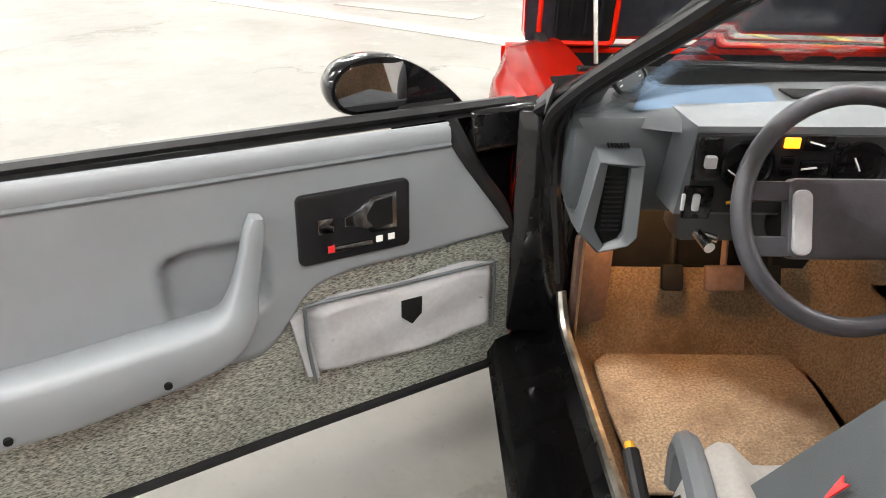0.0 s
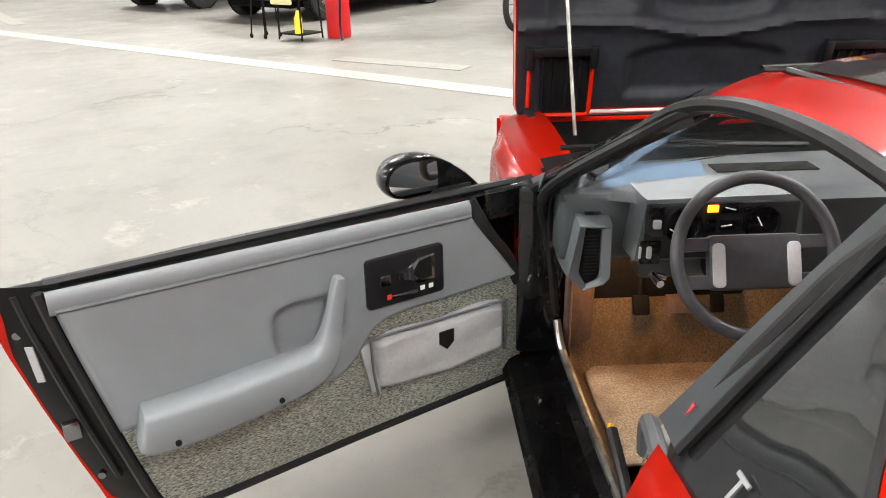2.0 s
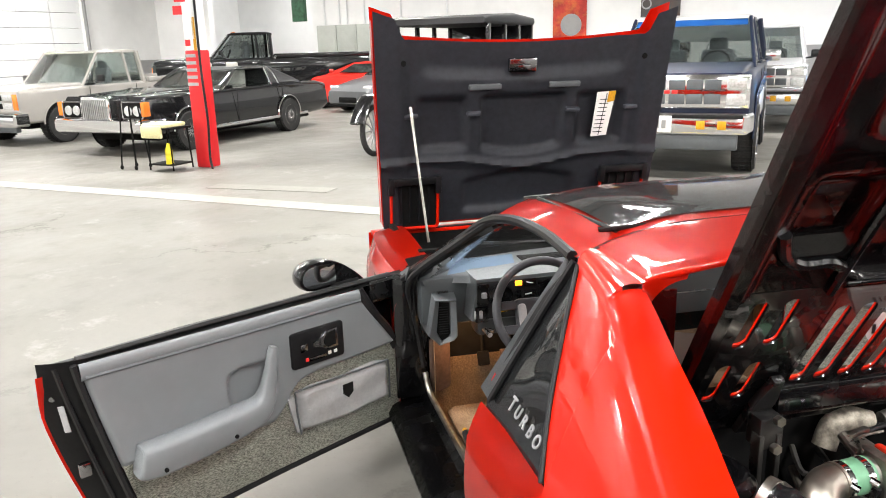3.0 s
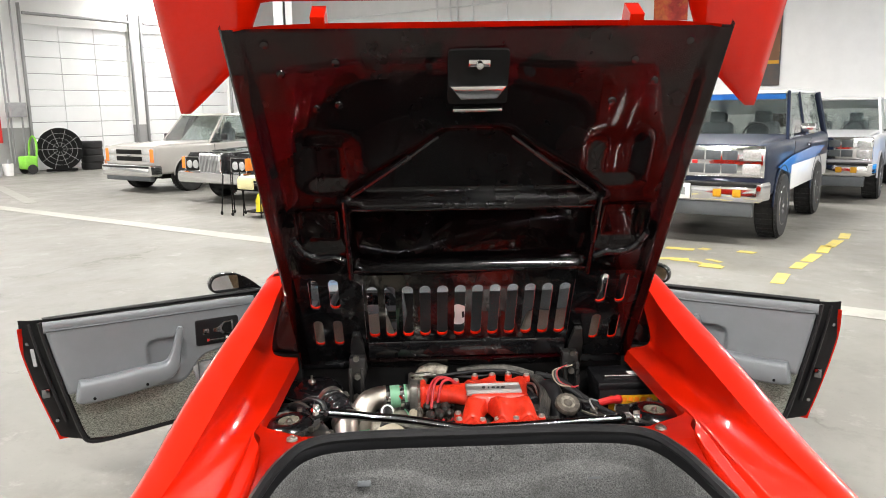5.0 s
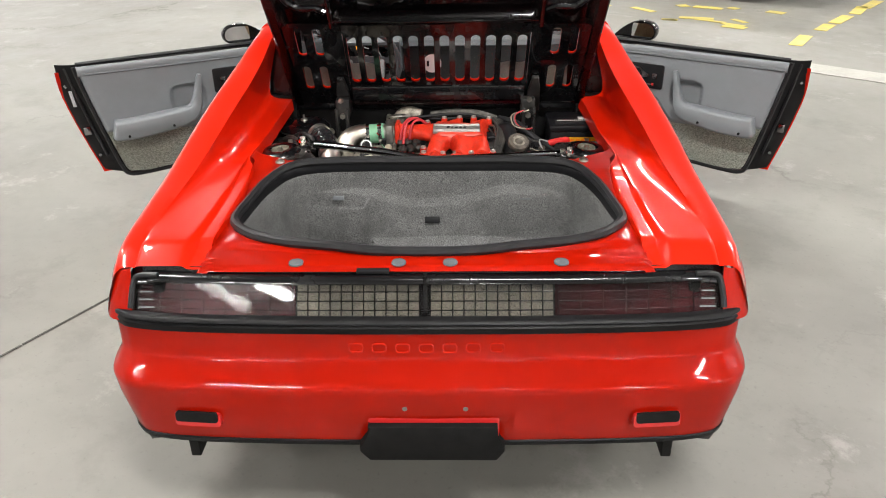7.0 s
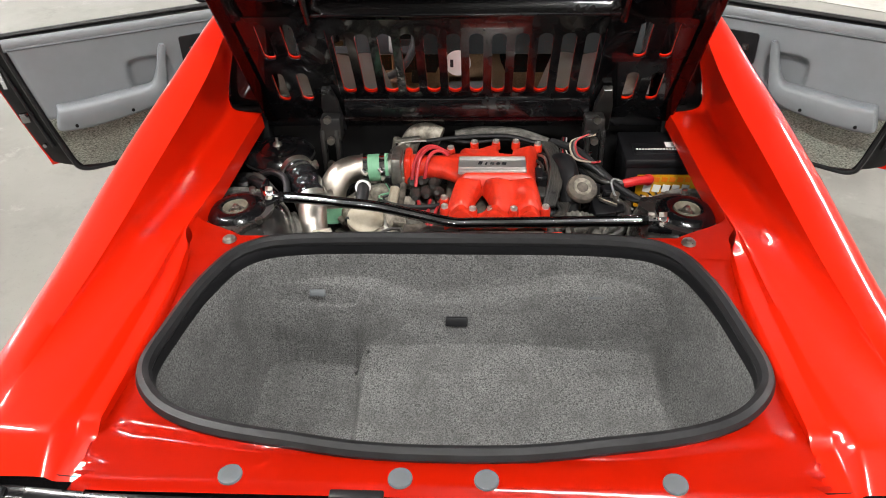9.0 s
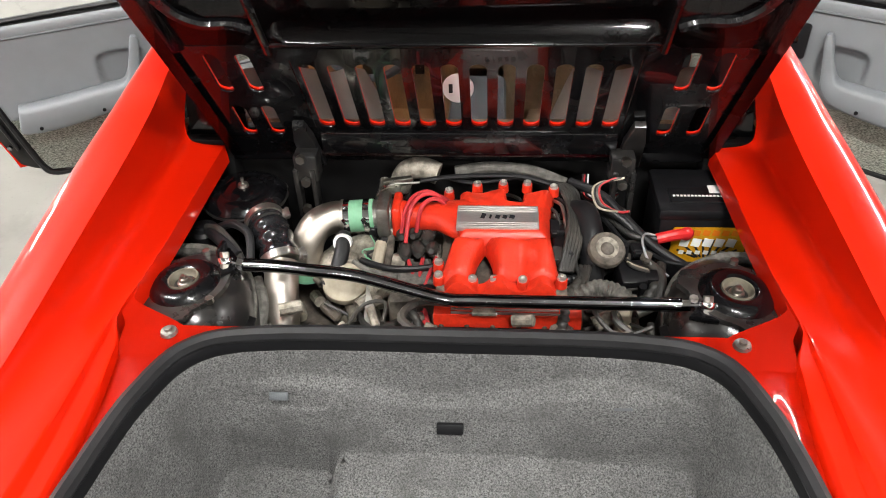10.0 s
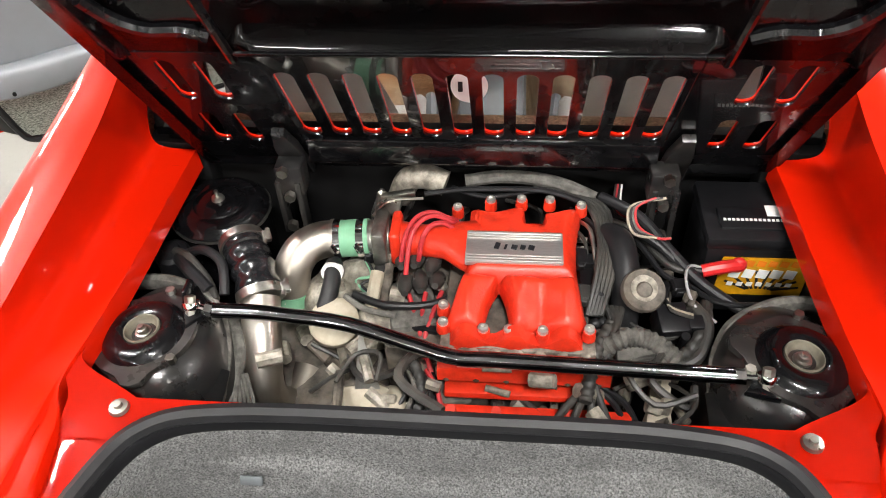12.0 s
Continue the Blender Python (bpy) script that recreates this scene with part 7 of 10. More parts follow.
# single wires, thin hoses and plugs round the plenum
hose([(0.194, 1.315, 0.82), (0.235, 1.234, 0.845), (0.247, 1.143, 0.84), (0.238, 1.058, 0.80)], 0.0048, "rubber", "thin_hose")
hose([(0.198, 1.273, 0.83), (0.226, 1.218, 0.85), (0.233, 1.128, 0.825)], 0.004, "steel", "fuel_line")
hose([(0.182, 1.259, 0.825), (0.214, 1.204, 0.84), (0.222, 1.122, 0.81)], 0.004, "dusty", "thin_hose")
for k in range(3):
    hose([(0.222 + 0.008 * k, 1.20, 0.77), (0.250 + 0.008 * k, 1.12, 0.765), (0.286 + 0.006 * k, 1.073 - 0.004 * k, 0.765), (0.337, 1.05 - 0.004 * k, 0.755)], 0.0042, "dusty" if k != 1 else "rubber", "loom_wire")
for k in range(4):
    hose([(0.300 - 0.004 * k, 1.385, 0.83), (0.300 - 0.005 * k, 1.343 - 0.004 * k, 0.80), (0.335, 1.322 - 0.006 * k, 0.80), (0.367, 1.336 - 0.004 * k, 0.81)], 0.0022, ("white", "rubber", "redwire", "dusty")[k], "thin_wire")
hose([(0.252, 1.315, 0.80), (0.315, 1.259, 0.815), (0.37, 1.183, 0.805), (0.41, 1.167, 0.80)], 0.0075, "dusty", "loom_wire")
hose([(0.256, 1.30, 0.80), (0.318, 1.235, 0.81), (0.362, 1.165, 0.795), (0.40, 1.150, 0.79)], 0.0055, "rubber", "loom_wire")
hose([(0.437, 1.179, 0.80), (0.410, 1.172, 0.812), (0.396, 1.14, 0.822), (0.395, 1.105, 0.818), (0.409, 1.078, 0.80), (0.442, 1.054, 0.79)], 0.0028, "leather", "battery_wire")
for k in range(3):
    hose([(0.381 - 0.006 * k, 1.17, 0.77), (0.358 + 0.004 * k, 1.108, 0.80), (0.36, 1.068 - 0.005 * k, 0.815), (0.40, 1.066 - 0.006 * k, 0.80)], 0.0034, ("rubber", "tan", "dusty")[k], "thin_wire")
hose([(0.443, 1.14, 0.76), (0.424, 1.057, 0.785), (0.39, 1.003, 0.77), (0.35, 0.99, 0.76)], 0.011, "dusty", "ribbed_loom", 9)
hose([(-0.268, 1.115, 0.755), (-0.199, 1.104, 0.775), (-0.12, 1.117, 0.77)], 0.0045, "steel", "fuel_line")
hose([(-0.205, 1.175, 0.80), (-0.19, 1.145, 0.785), (-0.219, 1.135, 0.775), (-0.15, 1.074, 0.76)], 0.003, "green", "thin_wire")
hose([(-0.200, 1.17, 0.80), (-0.183, 1.140, 0.785), (-0.206, 1.125, 0.775), (-0.14, 1.084, 0.76)], 0.003, "rubber", "thin_wire")
hose([(-0.19, 1.221, 0.87), (-0.164, 1.262, 0.875), (-0.097, 1.272, 0.875)], 0.003, "steel", "throttle_cable")
hose([(-0.046, 1.345, 0.845), (0.025, 1.312, 0.85), (0.137, 1.335, 0.85), (0.19, 1.321, 0.845)], 0.005, "rubber", "thin_hose")
hose([(0.179, 0.985, 0.75), (0.222, 1.046, 0.775), (0.264, 1.062, 0.77)], 0.010, "rubber", "ribbed_loom", 7)
for k in range(4):
    hose([(-0.125 + 0.012 * k, 1.03, 0.70), (-0.085 + 0.010 * k, 0.974, 0.715 - 0.006 * k), (-0.088 + 0.012 * k, 0.93, 0.69), (-0.11 + 0.02 * k, 0.89, 0.66)], 0.0045, ("rubber", "dusty", "white", "rubber")[k], "loom_wire")
for k in range(2):
    hose([(0.165, 0.99, 0.73), (0.213 + 0.01 * k, 0.955, 0.735), (0.262 + 0.02 * k, 0.93, 0.71), (0.29 + 0.02 * k, 0.90, 0.67)], 0.006, "rubber", "loom_wire")
for p, sz, turn, material in (((0.385, 1.125, 0.80), (0.035, 0.028, 0.03), 12, "blackp"), ((0.40, 1.10, 0.80), (0.022, 0.03, 0.022), -20, "dirt"),
                              ((0.206, 1.165, 0.825), (0.024, 0.04, 0.03), 4, "blackp"), ((0.208, 1.085, 0.815), (0.026, 0.035, 0.03), -6, "dusty"),
                              ((-0.197, 1.185, 0.81), (0.022, 0.035, 0.035), 10, "blackp"), ((-0.172, 1.15, 0.79), (0.024, 0.02, 0.03), 30, "blackp"),
                              ((-0.15, 1.19, 0.80), (0.03, 0.03, 0.05), 0, "cast"), ((-0.235, 1.06, 0.77), (0.03, 0.035, 0.03), 25, "dirt")):
    bm = B()
    box(bm, p, sz, rot=(10, 6, turn), bev=0.004, seg=1)
    box(bm, (p[0], p[1] - sz[1] * 0.5, p[2] + 0.004), (sz[0] * 0.6, 0.012, sz[2] * 0.5), rot=(10, 6, turn), bev=0.002, seg=1)
    part("plug", bm, material, engine)
# looms and hoses that can be told apart
for k in range(5):
    hose([(0.215 + 0.006 * k, 1.05, 0.80), (0.235 + 0.007 * k, 1.13, 0.845 - 0.003 * k), (0.24 + 0.006 * k, 1.22, 0.85), (0.215 + 0.008 * k, 1.30, 0.85), (0.12, 1.345 + 0.006 * k, 0.845)], 0.0055, "dusty", "loom_wire")
hose([(0.25, 1.32, 0.85), (0.32, 1.27, 0.845), (0.38, 1.20, 0.815), (0.43, 1.15, 0.79), (0.5, 1.10, 0.77)], 0.011, "rubber", "battery_cable")
hose([(0.30, 1.24, 0.84), (0.35, 1.21, 0.83), (0.40, 1.18, 0.80), (0.44, 1.175, 0.795)], 0.008, "rubber", "battery_cable")
hose([(0.395, 1.165, 0.78), (0.415, 1.146, 0.78), (0.446, 1.115, 0.782), (0.484, 1.103, 0.784), (0.524, 1.105, 0.784)], 0.0055, "rubber", "ground_wire")
hose([(0.235, 1.0, 0.76), (0.28, 1.01, 0.79), (0.325, 1.01, 0.785), (0.37, 0.985, 0.765)], 0.017, "undercoat", "corrugated_loom", 14)
hose([(0.26, 1.05, 0.78), (0.235, 1.0, 0.775), (0.22, 0.95, 0.765), (0.21, 0.90, 0.75)], 0.012, "dusty", "corrugated_loom", 12)
hose([(0.40, 1.10, 0.79), (0.425, 1.05, 0.79), (0.41, 1.0, 0.765), (0.37, 0.98, 0.75)], 0.012, "dusty", "curved_hose")
for k in range(4):
    hose([(0.28 - 0.01 * k, 1.08, 0.79), (0.265, 1.03 + 0.004 * k, 0.785), (0.245 - 0.008 * k, 0.98, 0.76), (0.16 + 0.03 * k, 0.88, 0.72), (0.12 + 0.05 * k, 0.83, 0.70)], 0.007, "dusty", "loom_wire")
hose([(-0.10, 0.99, 0.75), (-0.075, 0.94, 0.72), (-0.085, 0.88, 0.69), (-0.13, 0.84, 0.68)], 0.010, "dusty", "corrugated_loom", 14)
for k in range(5):
    hose([(-0.12 + 0.012 * k, 0.98, 0.72), (-0.10 + 0.014 * k, 0.93, 0.715 + 0.006 * (k % 2)), (-0.13 + 0.025 * k, 0.87, 0.69), (-0.09 + 0.018 * k, 0.83, 0.67)], 0.0045, ("rubber", "undercoat", "white", "rubber", "redwire")[k], "loom_wire")
hose([(-0.57, 1.15, 0.83), (-0.53, 1.12, 0.845), (-0.485, 1.08, 0.825), (-0.46, 1.04, 0.815)], 0.0085, "dusty", "vacuum_hose")
hose([(-0.54, 1.14, 0.835), (-0.50, 1.13, 0.855), (-0.458, 1.10, 0.85), (-0.445, 1.05, 0.82)], 0.0095, "rubber", "vacuum_hose")
hose([(-0.555, 1.13, 0.83), (-0.52, 1.09, 0.84), (-0.475, 1.055, 0.825)], 0.013, "rubber", "vacuum_hose")
hose([(-0.43, 1.02, 0.79), (-0.405, 0.97, 0.765), (-0.41, 0.91, 0.73), (-0.405, 0.85, 0.71)], 0.013, "undercoat", "loom")
for k in range(4):
    hose([(-0.405 + 0.006 * k, 0.93, 0.745), (-0.392 + 0.008 * k, 0.89, 0.725), (-0.385 + 0.01 * k, 0.85, 0.71)], 0.0035, "undercoat", "loom_wire")
hose([(-0.415, 0.895, 0.748), (-0.445, 0.885, 0.755), (-0.468, 0.862, 0.745), (-0.475, 0.835, 0.735)], 0.0035, "amber", "orange_wire")
hose([(-0.215, 1.09, 0.79), (-0.15, 1.07, 0.785), (-0.07, 1.08, 0.78), (-0.02, 1.11, 0.78)], 0.0075, "rubber", "hose")
hose([(-0.23, 1.085, 0.79), (-0.19, 1.06, 0.785), (-0.13, 1.05, 0.78)], 0.006, "undercoat", "hose")
hose([(-0.175, 1.14, 0.80), (-0.18, 1.09, 0.775), (-0.175, 1.03, 0.75)], 0.0135, "tan", "hose")
hose([(-0.155, 1.16, 0.80), (-0.155, 1.12, 0.79), (-0.16, 1.07, 0.77)], 0.009, "dirt", "hose")
hose([(-0.10, 1.31, 0.855), (-0.03, 1.32, 0.86), (0.05, 1.315, 0.868), (0.14, 1.315, 0.866), (0.22, 1.30, 0.85)], 0.006, "rubber", "hose")
hose([(-0.02, 1.36, 0.85), (0.06, 1.365, 0.86), (0.16, 1.35, 0.86), (0.24, 1.32, 0.845)], 0.014, "undercoat", "hose")
for k in range(4):
    hose([(0.345 + 0.006 * k, 1.26, 0.90), (0.31 - 0.004 * k, 1.25, 0.885), (0.315 - 0.004 * k, 1.23 - 0.006 * k, 0.855), (0.35, 1.215, 0.84), (0.375, 1.21, 0.845)], 0.0028, ("redwire", "undercoat", "rubber", "tan")[k], "hinge_wire")
# oily clutter deep in the bay
random.seed(11)
bm = B()
for k in range(70):
    x, y = random.uniform(-0.38, 0.40), random.uniform(0.83, 1.36)
    z = random.uniform(0.54, 0.74)
    if random.random() < 0.5:
        box(bm, (x, y, z), (random.uniform(0.02, 0.07), random.uniform(0.02, 0.07), random.uniform(0.02, 0.06)), rot=(random.uniform(-30, 30), random.uniform(-30, 30), random.uniform(0, 90)), bev=0.005, seg=1)
    else:
        d = Vector((random.uniform(-1, 1), random.uniform(-1, 1), random.uniform(-0.5, 0.5))).normalized() * random.uniform(0.02, 0.06)
        cyl(bm, Vector((x, y, z)) - d, Vector((x, y, z)) + d, random.uniform(0.006, 0.022), seg=10)
tagged(part("oily_clutter", bm, "dirt", engine), kind="stuff")
bm = B()
for k in range(70):
    x, y, z = random.uniform(-0.36, 0.38), random.uniform(0.84, 1.36), random.uniform(0.66, 0.79)
    if -0.05 < x < 0.24 and 0.95 < y < 1.3:
        z -= 0.08
    d = Vector((random.uniform(-1, 1), random.uniform(-1, 1), random.uniform(-0.3, 0.6))).normalized() * random.uniform(0.008, 0.03)
    cyl(bm, Vector((x, y, z)) - d, Vector((x, y, z)) + d, random.uniform(0.006, 0.016), seg=8)
    if k % 3 == 0:
        box(bm, (x + 0.02, y, z), (0.03, 0.02, 0.02), rot=(k * 20, k * 13, k * 31), bev=0.004, seg=1)
tagged(part("alloy_clutter", bm, "cast", engine), kind="stuff")
bm = B()
for k in range(85):
    x, y, z = random.uniform(-0.4, 0.42), random.uniform(0.83, 1.36), random.uniform(0.63, 0.80)
    if -0.05 < x < 0.24 and 0.87 < y < 1.3 or x < -0.22 or x > 0.36:
        continue
    a = random.uniform(0, 2 * math.pi)
    l = random.uniform(0.05, 0.14)
    pts = [Vector((x + l * t * math.cos(a + t) + random.uniform(-0.02, 0.02), max(0.83, y + l * t * math.sin(a + t)), z + random.uniform(-0.025, 0.02))) for t in (-1, -0.4, 0.3, 1)]
    tube(bm, pts, random.choice((0.004, 0.005, 0.007, 0.009)), 6, 4)
tagged(part("hose_tangle", bm, "dusty", engine), kind="stuff")

# battery
battery = thing("car_battery", "black car battery with a yellow and white label", "battery", (0.54, 1.29, 0.62))
bm = B()
box(bm, (0.545, 1.285, 0.745), (0.205, 0.165, 0.18), bev=0.008)
part("case", bm, "blackp", battery)
bm = B()
box(bm, (0.545, 1.285, 0.843), (0.215, 0.175, 0.028), bev=0.008)
box(bm, (0.545, 1.255, 0.858), (0.16, 0.06, 0.008), bev=0.003)
part("top", bm, "blackp", battery)
MB = Matrix(((1, 0, 0, 0.545), (0, 0, -1, 1.2012), (0, 1, 0, 0.755), (0, 0, 0, 1)))
bm = B()
slab(bm, rrect(0.165, 0.10, 0.004, 2, 0.012, 0.005), 0, 0.0015, MB)
lbl = part("label", bm, "yellow", battery, "yellow label with white lettering blocks")
bm = B()
for k in range(9):
    a = radians(18 * k + 10)
    box(bm, MB @ Vector((0.012 + 0.05 * math.cos(a), -0.02 + 0.028 * math.sin(a) - 0.01, 0.0022)), (0.05, 0.001, 0.005), rot=(0, -math.degrees(a), 0))
part("label_ray", bm, "black_card", lbl)
for row, (zz, n, w, h, mt_) in enumerate(((0.041, 5, 0.015, 0.014, "amber"), (0.014, 5, 0.020, 0.022, "white"), (-0.014, 7, 0.0112, 0.010, "white"))):
    for k in range(n):
        bm = B()
        x = -0.018 + 0.021 * k if row == 0 else -0.052 + (0.128 / n) * (k + 0.5) - 0.002
        box(bm, MB @ Vector((x, zz, 0.0028)), (w, 0.0012, h), rot=(0, 10, 0))
        part("label_block", bm, mt_, lbl)
bm = B()
for k in range(14):
    box(bm, (0.475 + 0.008 * k, 1.248, 0.8628), (0.005, 0.006, 0.0012))
box(bm, (0.60, 1.275, 0.8625), (0.09, 0.03, 0.0012))
part("top_print", bm, "white", battery)
bm = B()
tube(bm, [(0.505, 1.19, 0.80), (0.48, 1.182, 0.803), (0.455, 1.178, 0.80), (0.435, 1.176, 0.795)], 0.0125, 10, 4)
ball(bm, (0.502, 1.19, 0.80), 0.017, (1, 0.7, 1), 12)
part("terminal_cover", bm, "redbit", battery, "red terminal cover")

# ---- cabin ----
bm = B()
# floor and footwells, one moulded carpet
def carpet(u, v):
    x = -0.745 + 1.49 * u
    y = 1.75 + 1.32 * v
    ax = abs(x)
    tunnel = 0.24 * (1 - step(ax, 0.10, 0.17))
    sillr = 0.10 * step(ax, 0.68, 0.74)
    toe = 0.32 * step(y, 2.86, 3.07)
    return Vector((x, y, 0.195 + tunnel + sillr + toe))


grid(bm, carpet, 60, 40, 0.006)
part("carpet", bm, "carpet", car, "tan cut-pile carpet", angle=70)
for s in (-1, 1):
    bm = B()

    def kick(u, v, s=s):
        return Vector((s * (0.735 - 0.03 * u), 2.80 + 0.23 * u, 0.28 + 0.34 * v))

    grid(bm, kick, 8, 6, 0.01)
    part("kick_panel", bm, "carpet", car)
    bm = B()
    slab(bm, rrect(0.10, 0.24, 0.02, 4), 0, 0.02, Matrix.Translation((s * 0.70, 2.90, 0.42)) @ Matrix.Rotation(radians(90), 4, "X") @ Matrix.Rotation(radians(-s * 25), 4, "Y"), 0.008)
    part("foot_rest", bm, "copper", car, "worn brown vinyl foot rest")
    # floor mat
    bm = B()
    slab(bm, [(-0.22, -0.34), (0.22, -0.34), (0.24, 0.0), (0.22, 0.14), (0.10, 0.17), (0.0, 0.26), (-0.12, 0.28), (-0.16, 0.15), (-0.235, 0.08), (-0.235, -0.1)], 0, 0.012, Matrix.Translation((s * 0.44, 2.78, 0.205)) @ Matrix.Diagonal((-s if s > 0 else 1, 1, 1, 1)), 0.005)
    part("floor_mat", bm, "matc", car, "worn pale brown floor mat")
# pedals
for x, w in ((-0.38, 0.09), (-0.50, 0.05), (-0.27, 0.04)):
    bm = B()
    box(bm, (x, 2.93, 0.40), (w, 0.02, 0.06), rot=(-25, 0, 0), bev=0.006)
    cyl(bm, (x, 2.945, 0.42), (x, 2.99, 0.60), 0.008, seg=8)
    part("pedal", bm, "copper" if w > 0.05 else "matt", car)

def dashtop(u, v):
    x = -0.80 + 1.60 * u
    ax = abs(x)
    y = 2.66 + 0.05 * step(ax, 0.60, 0.68) + (3.0 - 0.17 * (ax / 0.8) ** 2 - 2.66) * v
    z = 0.842 + 0.010 * math.sin(math.pi * v) - 0.02 * (1 - step(v, 0, 0.08)) - 0.005 * step(ax, 0.6, 0.7)
    return Vector((x, y, z))


bm = B()
grid(bm, dashtop, 40, 16, 0.01)
part("dash_top", bm, "greyd", car, "grey vinyl dash top", angle=60)
# thin pale blue sheet puts the reflection on the dash top into colour
def reflection_patch(u, v):
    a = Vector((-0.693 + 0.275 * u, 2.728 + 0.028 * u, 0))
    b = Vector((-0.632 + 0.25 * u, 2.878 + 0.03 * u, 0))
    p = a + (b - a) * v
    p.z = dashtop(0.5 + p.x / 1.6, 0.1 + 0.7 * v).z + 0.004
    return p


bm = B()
grid(bm, reflection_patch, 10, 10, 0.002)
part("dash_film", bm, "bluefilm", car, "pale blue reflection on the dash, painted as a thin sheet")
bm = B()
for k in range(9):
    box(bm, (-0.24, 2.80 + 0.008 * k, 0.8535), (0.27, 0.004, 0.004))
part("defrost_vent", bm, "matt", car)
# lower dash wall
bm = B()
box(bm, (-0.69, 2.76, 0.745), (0.22, 0.10, 0.19), bev=0.02)
box(bm, (0.1, 2.78, 0.70), (1.36, 0.10, 0.24), bev=0.02)
part("dash_wall", bm, "greydd", car)
bm = B()
loft(bm, [[Vector((-0.41 + dx * k, y, 0.755 + dz)) for dx, dz in ((-0.20, -0.085), (-0.180, 0.073), (0.20, 0.077), (0.22, -0.085))] for y, k in ((2.78, 1.04), (2.64, 1.0), (2.615, 0.985))], True, True)
hood_ = part("instrument_hood", bm, "greyd", car, "grey instrument hood", angle=30)
bm = B()
box(bm, (-0.403, 2.612, 0.747), (0.37, 0.014, 0.142), bev=0.006)
cl = part("instrument_panel", bm, "blackp", car, "black instrument panel with gauges and a lit amber lamp")
bm = B()
box(bm, (-0.432, 2.601, 0.806), (0.026, 0.006, 0.018), bev=0.002)
part("warning_lamp", bm, "orangelit", cl)
for x, z, r in ((-0.50, 0.765, 0.045), (-0.31, 0.765, 0.045)):
    bm = B()
    lathe(bm, [(r, 0.0), (r, 0.008), (r - 0.004, 0.008), (r - 0.006, 0.002), (0.001, 0.002)], aim((x, 2.604, z), (0, -1, 0)), 28)
    part("gauge", bm, "gloss", cl)
for k, (x, z, w, h) in enumerate(((-0.385, 0.805, 0.05, 0.026), (-0.385, 0.762, 0.05, 0.026), (-0.432, 0.775, 0.024, 0.014), (-0.432, 0.755, 0.024, 0.014), (-0.345, 0.80, 0.02, 0.014), (-0.345, 0.78, 0.02, 0.014), (-0.345, 0.76, 0.02, 0.014))):
    bm = B()
    box(bm, (x, 2.6035, z), (w, 0.004, h), bev=0.0015)
    part("indicator_window", bm, "gloss", cl)
for x, z, a in ((-0.39, 0.805, 15), (-0.395, 0.762, -8), (-0.52, 0.75, 35), (-0.315, 0.77, 60)):
    bm = B()
    box(bm, (x, 2.600, z), (0.026, 0.002, 0.0025), rot=(0, a, 0))
    part("needle", bm, "white", cl)
bm = B()
box(bm, (-0.568, 2.604, 0.775), (0.045, 0.012, 0.075), bev=0.004)
box(bm, (-0.573, 2.604, 0.697), (0.05, 0.012, 0.06), bev=0.004)
part("switch_pod", bm, "gloss", cl)
bm = B()
box(bm, (-0.565, 2.594, 0.773), (0.02, 0.014, 0.022), bev=0.004)
part("rocker_switch", bm, "leather", cl)
bm = B()
box(bm, (-0.578, 2.595, 0.70), (0.013, 0.012, 0.032), bev=0.005)
part("rocker_switch", bm, "leather", cl)
bm = B()
box(bm, (-0.60, 2.596, 0.70), (0.006, 0.008, 0.03), bev=0.002)
part("rocker_switch", bm, "leather", cl)
for ob_ in (hood_, cl, *cl.children):
    ob_.data.transform(Matrix.Translation((-0.022, 0, 0.022)))
bm = B()
cyl(bm, (-0.585, 2.60, 0.662), (-0.578, 2.555, 0.655), 0.010, seg=14)
cyl(bm, (-0.575, 2.60, 0.660), (-0.555, 2.585, 0.658), 0.007, seg=10)
part("key_and_knob", bm, "chrome", car)
bm = B()
tube(bm, [(-0.545, 2.60, 0.72), (-0.53, 2.585, 0.73), (-0.515, 2.58, 0.735), (-0.50, 2.60, 0.725)], 0.003, 6, 4)
part("yellow_wire", bm, "yellow", car)
# speaker pod at the pillar
POD = [(-0.757, 0.772), (-0.675, 0.766), (-0.672, 0.622), (-0.688, 0.604), (-0.742, 0.590), (-0.782, 0.632)]
bm = B()


def pod_ring(k, y, dz=0.0, across=1.0):
    cx, cz = -0.722, 0.685
    return [Vector((cx + (x - cx) * k * across, y, cz + (z - cz) * k + (dz if z > 0.7 else 0.0))) for x, z in POD]


loft(bm, [pod_ring(0.86, 2.690, across=0.55), pod_ring(0.88, 2.668, across=0.58), pod_ring(0.96, 2.660), pod_ring(0.99, 2.662), pod_ring(1.02, 2.670), pod_ring(1.06, 2.72, 0.012), pod_ring(1.04, 2.83, 0.03)], True, True)
pod = part("speaker_pod", bm, "greyd", car, "grey speaker pod by the pillar", angle=40)
bm = B()
loft(bm, [pod_ring(0.86, 2.688, across=0.54), pod_ring(0.86, 2.678, across=0.54), pod_ring(0.82, 2.676, across=0.5)], True, True)
part("speaker_grille", bm, "matt", pod)
bm = B()
for k in range(12):
    box(bm, (-0.722, 2.675, 0.632 + 0.0095 * k), (0.034, 0.002, 0.003))
part("grille_bar", bm, "blackp", pod)
bm = B()
for k in range(7):
    box(bm, (-0.735 + 0.006 * k, 2.712, 0.7885), (0.003, 0.03, 0.003), rot=(10, 0, 0))
part("top_vent", bm, "matt", pod)
